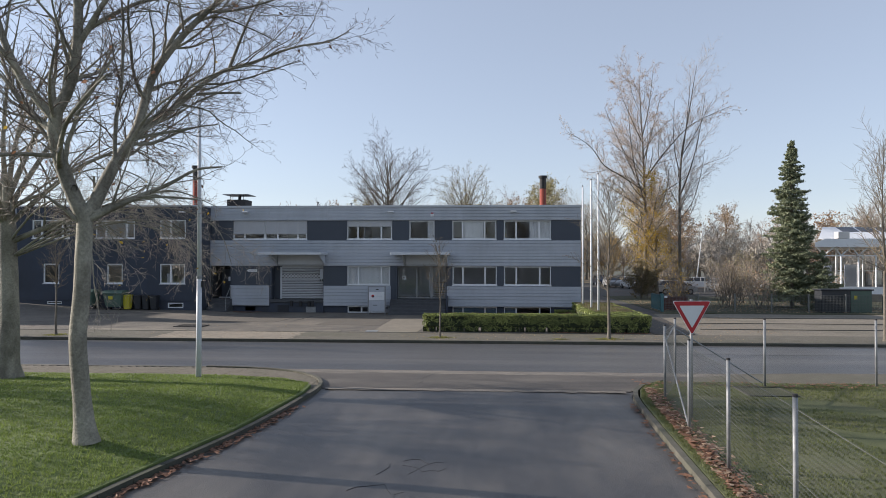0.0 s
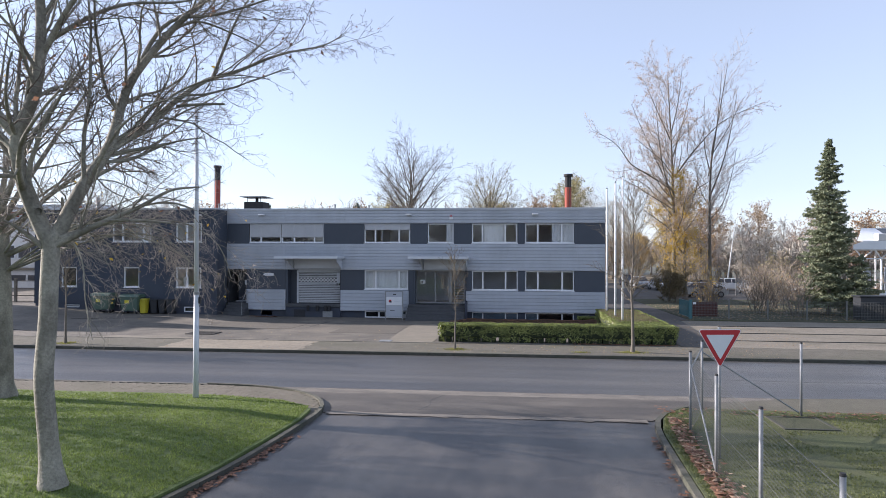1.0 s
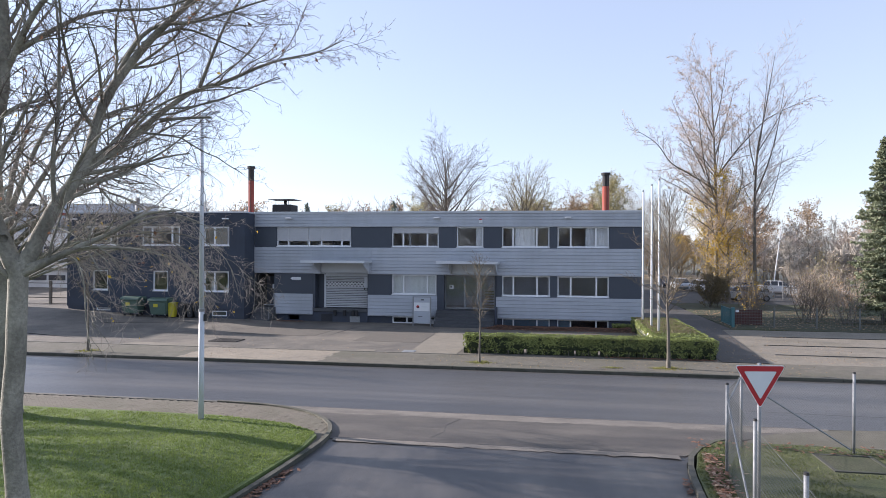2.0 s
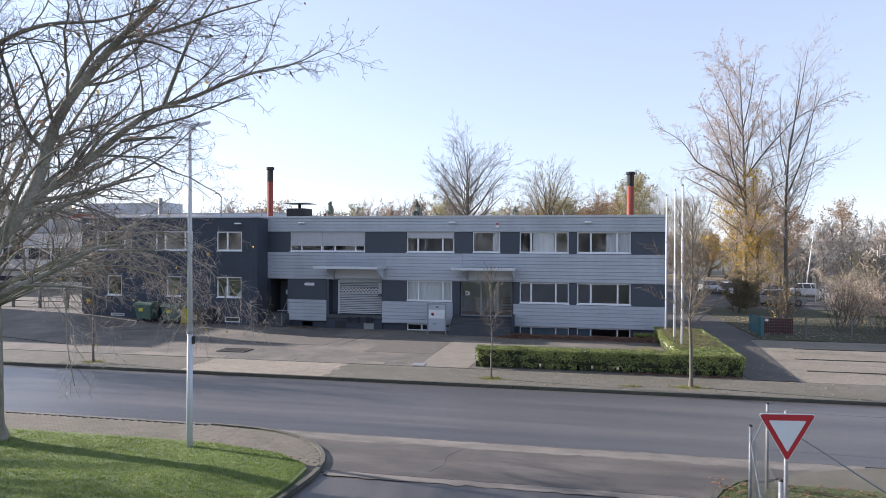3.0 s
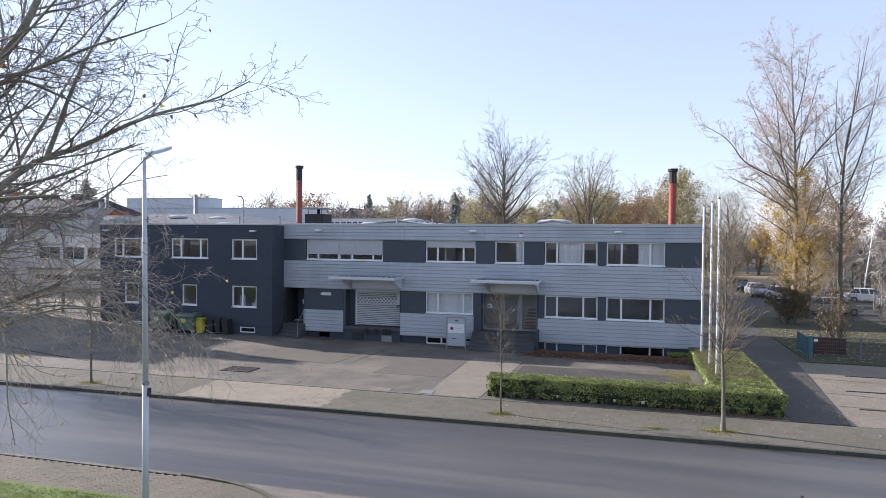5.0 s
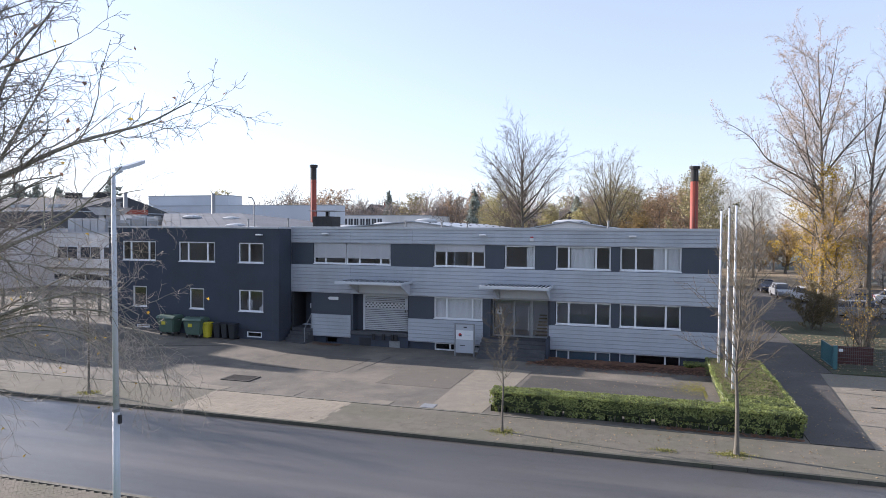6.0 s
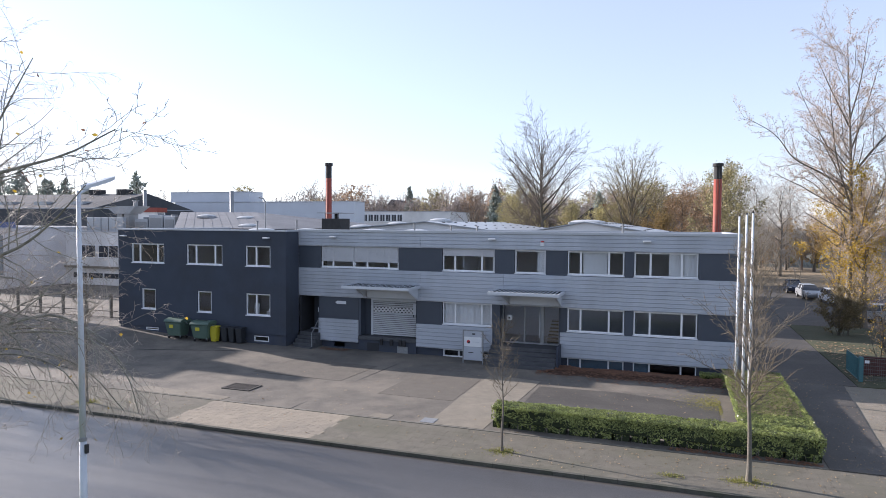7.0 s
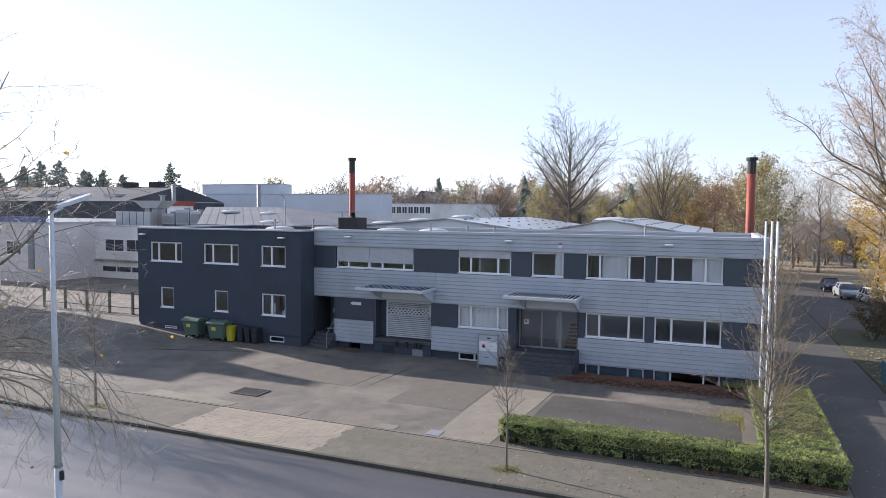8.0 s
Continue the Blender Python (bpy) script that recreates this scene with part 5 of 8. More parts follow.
part("pole", rods(((-28.4, 56, 7.1), (-28.4, 56, 9.7), 0.05), ((-28.4, 56, 9.7), (-28.6, 56, 9.98), 0.05), ((-28.6, 56, 9.98), (-29.0, 56, 10.05), 0.05), sides=8), "steel", rp)
part("base_plate", boxes((-28.65, -28.15, 55.75, 56.25, 7.0, 7.1)), "steel", rp)


def house(x, y, w, d, eave, ridge, along=True):
    h = thing("house", "distant house with a dark tiled gable roof", "house", "houses behind the works")
    z0 = -0.45
    part("wall", boxes((x - w / 2, x + w / 2, y - d / 2, y + d / 2, z0, eave)), "hall_left", h)
    bm = bmesh.new()
    e = 0.4
    if along:
        prof = [(y - d / 2 - e, eave - 0.1), (y + d / 2 + e, eave - 0.1), (y, ridge)]
        A = [bm.verts.new((x - w / 2 - e, p, q)) for p, q in prof]
        B = [bm.verts.new((x + w / 2 + e, p, q)) for p, q in prof]
    else:
        prof = [(x - w / 2 - e, eave - 0.1), (x + w / 2 + e, eave - 0.1), (x, ridge)]
        A = [bm.verts.new((p, y - d / 2 - e, q)) for p, q in prof]
        B = [bm.verts.new((p, y + d / 2 + e, q)) for p, q in prof]
    bm.faces.new(A)
    bm.faces.new(list(reversed(B)))
    for i in range(3):
        j = (i + 1) % 3
        bm.faces.new((A[i], B[i], B[j], A[j]))
    rf = part("roof", bm, "tile_dark", h)
    part("house_stack", boxes((x + w * 0.2, x + w * 0.2 + 0.7, y - 0.35, y + 0.35, eave + 0.5, ridge + 0.9)), "brick_red", rf)


for hx, hy, w, d, e, r, al in ((-100, 205, 16, 11, 9.5, 15.0, True), (-82, 210, 12, 10, 10, 15.5, False), (-60, 200, 18, 10, 8.5, 13.5, True), (-30, 190, 14, 10, 8, 12.5, True),
                               (-14, 165, 10, 9, 7.5, 11.8, False), (2, 160, 26, 10, 6.6, 9.6, True), (-135, 215, 24, 12, 9, 14.5, True), (-44, 215, 13, 10, 9, 14, False)):
    house(hx, hy, w, d, e, r, al)

# an unseen block, added and shaped to cast the shadow across the forecourt
nb = thing("neighbour_house", "unseen tall flat-roofed block in pale render, added for its shadow", "house")
bm = bmesh.new()
prof = [(40.7, -0.4), (47.9, -0.4), (47.9, 11.9), (45.1, 11.9), (44.9, 14.6), (43.9, 14.6), (43.6, 11.9), (40.7, 11.9)]
A = [bm.verts.new((-51.3, y, z)) for y, z in prof]
B = [bm.verts.new((-75, y, z)) for y, z in prof]
bm.faces.new(A)
bm.faces.new(list(reversed(B)))
for i in range(len(prof)):
    j = (i + 1) % len(prof)
    bm.faces.new((A[i], B[i], B[j], A[j]))
part("wall", bm, "hall_left", nb)
part("parapet_cap", boxes((-75.1, -51.2, 40.6, 43.55, 11.905, 12.0), (-75.1, -51.2, 45.15, 48.0, 11.905, 12.0)), "cap", nb)

# the glazed white pavilion
pav = thing("pavilion", "white glazed pavilion with a thick flat roof and steel struts", "building")
bm = bmesh.new()
A = [bm.verts.new(c) for c in ((24.6, 60.9, 4.8), (60, 60.9, 4.8), (60, 60.9, 5.55), (25.6, 60.9, 5.55), (24.6, 60.9, 5.2))]
B = [bm.verts.new((v.co.x + (9.0 if v.co.x < 40 else 0), 78, v.co.z)) for v in A]
bm.faces.new(A)
bm.faces.new(list(reversed(B)))
for i in range(5):
    j = (i + 1) % 5
    bm.faces.new((A[i], B[i], B[j], A[j]))
part("roof", bm, "white", pav, "white roof fascia")
bm = bmesh.new()
prof = [(61.5, 5.555), (76, 5.555), (76, 6.3), (69, 6.9), (64.5, 6.75)]
A = [bm.verts.new((25.2 + (y - 61.5) * 0.62, y, z)) for y, z in prof]
B = [bm.verts.new((60, y, z)) for y, z in prof]
bm.faces.new(A)
bm.faces.new(list(reversed(B)))
for i in range(5):
    j = (i + 1) % 5
    bm.faces.new((A[i], B[i], B[j], A[j]))
rl = part("roof_light", bm, "white", pav, "white glazed roof vault")
for k in range(14):
    x = 28.2 + k * 1.7
    bm = bmesh.new()
    v = [bm.verts.new(c) for c in ((x, 63.2, 6.26), (x + 1.5, 63.2, 6.26), (x + 1.5, 64.4, 6.73), (x, 64.4, 6.73), (x, 63.25, 6.17), (x + 1.5, 63.25, 6.17), (x + 1.5, 64.45, 6.64), (x, 64.45, 6.64))]
    for f in ((0, 1, 2, 3), (7, 6, 5, 4), (0, 4, 5, 1), (1, 5, 6, 2), (2, 6, 7, 3), (3, 7, 4, 0)):
        bm.faces.new([v[i] for i in f])
    part("pane", bm, "dark_glass", rl)
part("roof_unit", rboxes(0.03, (26.6, 27.6, 60.9, 61.6, 5.56, 6.15)), "hall_left", pav, "small pale roof unit")
part("floor", boxes((25.5, 60, 61, 77, -0.3, 0.6)), "concrete", pav)
for k in range(9):
    part("back_post", boxes((34.6 + k * 2.9, 34.75 + k * 2.9, 76.8, 76.95, 0.61, 4.78)), "white", pav)
part("back_rail", boxes((34.5, 60, 76.78, 76.79, 2.4, 2.5)), "white", pav)
part("base_wall", boxes((25.4, 60, 61.35, 61.6, -0.3, 1.25)), "white", pav)
for k in range(13):
    x = 25.6 + k * 1.5
    part("column", rods(((x, 61.4, 1.25), (x, 61.4, 4.05), 0.075)), "white", pav)
    part("strut", rods(((x, 61.4, 4.05), (x - 0.72, 61.1, 4.79), 0.06), ((x, 61.4, 4.05), (x + 0.72, 61.1, 4.79), 0.06)), "white", pav)
    g = part("pane", boxes((x + 0.08, x + 1.42, 61.5, 61.512, 1.26, 4.0)), "glass", pav)
    g.visible_shadow = False
part("rail", boxes((25.4, 46, 61.3, 61.36, 3.98, 4.08)), "white", pav)
for k in range(5):
    part("inner_partition", boxes((27.2 + k * 3.7, 28.6 + k * 3.7, 66 + (k % 2) * 2, 66.15 + (k % 2) * 2, 0.62, 3.2)), "inside", pav)
pav.location = (4.9, 0.0, 0.15)


# ------------------------------------------------------------------ trees
def V(*c):
    return Vector(c)


def bend(pts, k=5):
    """A smooth limb through a few points, with a slight natural wander."""
    out = []
    for i in range(len(pts) - 1):
        p0, p1, p2, p3 = pts[max(i - 1, 0)], pts[i], pts[i + 1], pts[min(i + 2, len(pts) - 1)]
        for j in range(k):
            t = j / k
            q = 0.5 * ((2 * p1) + (p2 - p0) * t + (2 * p0 - 5 * p1 + 4 * p2 - p3) * t * t + (3 * p1 - p0 - 3 * p2 + p3) * t ** 3)
            out.append(q + noise.noise_vector(q * 1.3) * 0.02)
    out.append(pts[-1])
    return out


def tubes(polys, sides):
    verts, faces = [], []
    for pts, r0, r1, lev in polys:
        n = len(pts)
        u = None
        for k in range(n):
            t = (pts[min(k + 1, n - 1)] - pts[max(k - 1, 0)]).normalized()
            if u is None:
                u = t.orthogonal().normalized()
            u = (u - t * u.dot(t)).normalized()
            w = t.cross(u)
            r = r1[k] if isinstance(r1, list) else r0 + (r1 - r0) * k / (n - 1)
            base = len(verts)
            for s in range(sides):
                a = 2 * math.pi * s / sides
                c = pts[k] + u * (math.cos(a) * r) + w * (math.sin(a) * r)
                verts.append((c.x, c.y, c.z))
            if k:
                for s in range(sides):
                    j = (s + 1) % sides
                    faces.append((base - sides + s, base - sides + j, base + j, base + s))
    return verts, faces


def cloud(seed, pts, size, aspect=0.6, rise=0.0):
    """Many small folded leaves or sprays at the given points; rise > 0 stands them up, < 0 hangs them."""
    g = np.random.default_rng(seed)
    pts = np.asarray(pts, float)
    n = len(pts)
    u = g.normal(size=(n, 3))
    u[:, 2] += rise * np.linalg.norm(u, axis=1)
    u /= np.linalg.norm(u, axis=1)[:, None]
    w = np.cross(u, g.normal(size=(n, 3)))
    w /= np.linalg.norm(w, axis=1)[:, None]
    s = (size * g.uniform(0.6, 1.35, n))[:, None]
    fold = np.cross(u, w) * s * 0.25
    q = np.stack([pts - u * s, pts - w * s * aspect + fold, pts + u * s, pts + w * s * aspect + fold], 1).reshape(-1, 3)
    k = np.arange(n)[:, None] * 4
    f = np.concatenate([k + np.array([[0, 1, 2]]), k + np.array([[0, 2, 3]])], 0)
    return q, f


def in_crown(g, env, n):
    """Points spread through a crown made of ellipsoids (cx, cy, cz, rx, ry, rz, weight)."""
    w = np.array([e[6] for e in env], float)
    e = np.array([q[:6] for q in env])[g.choice(len(env), n, p=w / w.sum())]
    v = g.normal(size=(n, 3))
    v *= (g.random(n) ** 0.42 / np.linalg.norm(v, axis=1))[:, None]
    return e[:, :3] + v * e[:, 3:]


def grid_mesh(name, verts, faces, material, parent=None, smooth=False):
    """A mesh object from arrays of vertices and of equal-sided faces."""
    verts, faces = np.asarray(verts, np.float32), np.asarray(faces, np.int32)
    n, k = faces.shape
    me = bpy.data.meshes.new(name)
    me.vertices.add(len(verts))
    me.vertices.foreach_set("co", verts.ravel())
    me.loops.add(n * k)
    me.loops.foreach_set("vertex_index", faces.ravel())
    me.polygons.add(n)
    me.polygons.foreach_set("loop_start", np.arange(n, dtype=np.int32) * k)
    if smooth:
        me.polygons.foreach_set("use_smooth", np.ones(n, dtype=bool))
    me.update(calc_edges=True)
    me.materials.append(M[material])
    ob = new(name, me)
    ob.parent = parent
    return ob


def unit(a):
    return a / (np.linalg.norm(a, axis=-1, keepdims=True) + 1e-9)


def skin(sets, sides):
    """Tubes round sets of stems; a set is (points n x m x 3, radii n x m)."""
    vs, fs, o = [], [], 0
    for P, R in sets:
        n, m, _ = P.shape
        T = np.empty_like(P)
        T[:, 1:-1] = P[:, 2:] - P[:, :-2]
        T[:, 0], T[:, -1] = P[:, 1] - P[:, 0], P[:, -1] - P[:, -2]
        T = unit(T)
        t0 = unit(P[:, -1] - P[:, 0])
        ref = np.where(np.abs(t0[:, 2:]) < 0.8, np.array([[0, 0, 1.0]]), np.array([[1.0, 0.2, 0]]))[:, None]
        U = unit(ref - T * (ref * T).sum(-1, keepdims=True))
        W = np.cross(T, U)
        a = np.arange(sides) * 2 * math.pi / sides
        ring = P[:, :, None] + R[:, :, None, None] * (U[:, :, None] * np.cos(a)[:, None] + W[:, :, None] * np.sin(a)[:, None])
        vs.append(ring.reshape(-1, 3))
        b = (np.arange(n)[:, None, None] * m + np.arange(m - 1)[None, :, None]) * sides
        s = np.arange(sides)[None, None]
        j = (s + 1) % sides
        fs.append(np.stack([b + s, b + j, b + sides + j, b + sides + s], -1).reshape(-1, 4) + o)
        o += n * m * sides
    return np.concatenate(vs), np.concatenate(fs)


def sprout(g, P, R, lv, rmin):
    """Shoots of one order along a set of stems. lv: per (a metre), start, angle, ratio, shrink, steps, wiggle, rise, thin, least length."""
    per, u0, ang, ratio, shrink, m, wig, rise, thin, least = lv
    L = np.linalg.norm(np.diff(P, axis=1), axis=2).sum(1)
    cnt = np.floor(L * (1 - u0) * per + g.random(len(L))).astype(int)
    own = np.repeat(np.arange(len(L)), cnt)
    first = np.cumsum(cnt) - cnt
    j = np.arange(len(own)) - first[own]
    u = u0 + (1 - u0) * (j + g.random(len(own))) / np.maximum(cnt[own], 1)
    s = np.clip(u, 0, 0.9999) * (P.shape[1] - 1)
    i = s.astype(int)
    f = (s - i)[:, None]
    A, B = P[own, i], P[own, i + 1]
    p = A + (B - A) * f
    r = R[own, i] + (R[own, i + 1] - R[own, i]) * f[:, 0]
    ax = unit(B - A)
    side = unit(np.cross(ax, g.normal(size=ax.shape)))
    a = np.radians(ang * g.uniform(0.7, 1.25, len(own)))[:, None]
    d = ax * np.cos(a) + side * np.sin(a)
    l = np.maximum(L[own] * ratio * (1 - shrink * u) * g.uniform(0.55, 1.25, len(own)), least)
    r0 = np.clip(r * thin, rmin, None)
    pts = [p]
    for k in range(m):
        d = unit(d + g.normal(size=d.shape) * wig + np.array((0, 0, rise)))
        pts.append(pts[-1] + d * (l / m)[:, None])
    r1 = np.maximum(r0 * 0.35, rmin * 0.7)
    t = np.arange(m + 1) / m
    return np.stack(pts, 1), r0[:, None] + (r1 - r0)[:, None] * t


def resampled(pts, m):
    q = np.array([tuple(c) for c in pts])
    s = np.concatenate([[0], np.cumsum(np.linalg.norm(np.diff(q, axis=0), axis=1))])
    t = np.linspace(0, s[-1], m)
    return np.stack([np.interp(t, s, q[:, k]) for k in range(3)], 1)


def limbed(seed, base, h, r, first, n, reach, el=(25, 65), bow=0.16, lean=(0, 0), round_=0.95, twist=0.02, top=0.84, limb=0.62):
    """A leader with n rising limbs, as (points, start radius, end radius). reach: the longest limb as a share of h."""
    g = np.random.default_rng(seed)
    b = np.array(tuple(base), float)
    trunk = [b + np.array((lean[0] * u * h + (g.normal() * twist * h * u if k else 0), lean[1] * u * h + (g.normal() * twist * h * u if k else 0), h * u)) for k, u in enumerate((0, 0.2 * top, 0.4 * top, 0.6 * top, 0.8 * top, top))]
    T = resampled(bend([V(*q) for q in trunk], 4), 40)
    out = [([V(*q) for q in T], r, r * 0.08)]
    for i in range(n):
        t = (i + 0.6 * g.random()) / n
        u = first + (0.99 - first) * t ** 0.85
        p = T[min(int(u * 39), 38)]
        az = i * 2.4 + g.normal() * 0.4
        e = radians(el[0] + (el[1] - el[0]) * t + g.normal() * 6)
        shape = math.sqrt(max(1 - (max(t - 1 + round_, 0) / round_) ** 2, 0.02)) * (0.72 + 0.28 * min(t / 0.2, 1))
        L = h * reach * shape * g.uniform(0.75, 1.1)
        d = np.array((math.cos(az) * math.cos(e), math.sin(az) * math.cos(e), math.sin(e)))
        pts = [p]
        for k in range(6):
            d = d + np.array((0, 0, bow)) + g.normal(size=3) * 0.10
            d /= np.linalg.norm(d)
            pts.append(pts[-1] + d * L / 6)
        out.append((bend([V(*q) for q in pts], 3), max(r * (1 - 0.85 * u) * limb, 0.012 if r > 0.15 else 0.008), 0.012 if r > 0.15 else 0.006))
    return out


def fanned(seed, base, h, r, z0, n, cz, rx, rz, lean=0.0):
    """A leader with n limbs that end near the hull of a rounded crown, as (points, start radius, end radius)."""
    g = np.random.default_rng(seed)
    x, y, z = base
    out = [(bend([V(x, y, z), V(x + lean * 0.4, y, h * 0.35), V(x + lean * 0.7 + g.normal() * 0.2, y, h * 0.65), V(x + lean, y, h)], 4), r, 0.015)]
    for i in range(n):
        t = (i + 0.5 * g.random()) / n
        az, e = i * 2.4 + g.normal() * 0.3, radians(-22 + 96 * t + g.normal() * 6)
        k = g.uniform(0.72, 0.94)
        end = V(x + lean + math.cos(az) * math.cos(e) * rx * k, y + math.sin(az) * math.cos(e) * rx * k, cz + math.sin(e) * rz * k)
        a = z0 + (min(end.z, h) - z0) * 0.62 * t
        p = V(x + lean * a / h, y, a)
        out.append((bend([p, p.lerp(end, 0.35) + V(0, 0, -0.03 * rz), p.lerp(end, 0.7) + V(g.normal() * 0.3, g.normal() * 0.3, 0), end], 4), r * (0.52 - 0.3 * t), 0.012))
    return out


def limb_tree(name, label, group, seed, guides, levels, bark, twig, rmin=0.012, leaves=None, sides=(7, 3), flare=1.5, thick=0, category="tree", keep=None, m=22):
    """A tree grown shoot by shoot from its guide limbs. leaves: (material, size, count, scatter, aspect, rise).
    thick: how many orders of shoots still wear the bark. keep: a test on shoot starts."""
    g = np.random.default_rng(seed)
    t = thing(name, label, category, group)
    P = np.stack([resampled(q, m) for q, a, b in guides])
    u = np.linspace(0, 1, m)
    R = np.stack([a + (b - a) * u ** 0.8 for q, a, b in guides])
    sets = [(P, R)]
    if flare:
        b, r = guides[0][0][0], guides[0][1]
        z = b[2] + np.array([-0.3, 0.3, 0.9, 1.9, 3.2, 5.0]) * r
        fp = np.stack([np.interp(z, P[0, :, 2], P[0, :, 0]), np.interp(z, P[0, :, 2], P[0, :, 1]), z], 1)
        foot = (fp[None], (r * np.array([[flare * 1.15, flare, 1.25, 1.1, 1.03, 0.9]])))
    for k, lv in enumerate(levels):
        q, w = sprout(g, *sets[-1], lv, rmin)
        if k == 0 and keep:
            ok = keep(q[:, 0])
            q, w = q[ok], w[ok]
        sets.append((q, w))
    v, f = skin(sets[:1 + thick] + ([foot] if flare else []), sides[0])
    grid_mesh("trunk", v, f, bark, t, True)
    v, f = skin(sets[1 + thick:], sides[1])
    tagged(grid_mesh("crown", v, f, twig, t), label="bare twiggy crown", kind="stuff")
    if leaves:
        mat, size, count, sc, asp, up = leaves
        e = np.concatenate([q[:, 1:].reshape(-1, 3) for q, w in sets[-2:]])
        v, f = cloud(seed, e[g.integers(0, len(e), count)] + g.normal(size=(count, 3)) * sc, size, asp, up)
        tagged(grid_mesh("leaves", v, f, mat, t), kind="stuff")
    return t


# orders of shoots: per metre, start, angle, ratio, shrink, steps, wiggle, rise, thin, least length
PLANE = [(3.8, 0.12, 46, 0.46, 0.55, 8, 0.12, 0.035, 0.38, 0.5), (6.2, 0.10, 44, 0.42, 0.4, 6, 0.17, 0.02, 0.5, 0.25), (8.5, 0.10, 44, 0.42, 0.3, 4, 0.25, 0.0, 0.65, 0.11), (6.0, 0.2, 45, 0.45, 0.3, 2, 0.2, 0.02, 0.8, 0.07)]
HANGING = [(2.6, 0.15, 50, 0.38, 0.4, 8, 0.13, -0.025, 0.45, 0.7), (4.8, 0.10, 48, 0.45, 0.35, 7, 0.17, -0.045, 0.5, 0.35), (7.6, 0.10, 44, 0.42, 0.3, 5, 0.22, -0.045, 0.65, 0.15)]
POPLAR = [(2.5, 0.10, 48, 0.29, 0.45, 6, 0.10, 0.04, 0.40, 0.8), (3.8, 0.08, 44, 0.40, 0.4, 4, 0.12, 0.04, 0.5, 0.4), (5.0, 0.10, 42, 0.42, 0.3, 2, 0.12, 0.03, 0.8, 0.22)]
CROWN = [(1.25, 0.12, 40, 0.42, 0.40, 6, 0.05, 0.02, 0.42, 1.0), (2.4, 0.08, 38, 0.40, 0.35, 4, 0.07, 0.02, 0.5, 0.6), (3.4, 0.10, 38, 0.42, 0.3, 2, 0.08, 0.01, 0.8, 0.4)]
LEAFY = [(1.6, 0.10, 46, 0.42, 0.45, 5, 0.13, 0.04, 0.45, 1.0), (2.6, 0.08, 44, 0.42, 0.4, 3, 0.16, 0.03, 0.6, 0.6)]
FAR = [(1.2, 0.10, 46, 0.42, 0.4, 3, 0.13, 0.05, 0.5, 1.0), (1.7, 0.08, 44, 0.42, 0.3, 2, 0.17, 0.03, 0.8, 0.6)]
YOUNG = [(5.4, 0.08, 42, 0.28, 0.4, 6, 0.11, 0.07, 0.45, 0.3), (8.0, 0.08, 44, 0.42, 0.3, 3, 0.16, 0.05, 0.8, 0.15)]
SHRUB = [(3.4, 0.10, 38, 0.42, 0.4, 4, 0.14, 0.05, 0.6, 0.4), (4.4, 0.08, 40, 0.42, 0.3, 3, 0.19, 0.02, 0.8, 0.2)]
WEEP = [(1.8, 0.15, 50, 0.34, 0.3, 7, 0.10, -0.02, 0.5, 1.0), (2.8, 0.10, 55, 0.9, 0.2, 5, 0.06, -0.38, 0.7, 1.4), (1.2, 0.10, 26, 0.5, 0.2, 3, 0.06, -0.3, 0.8, 0.6)]

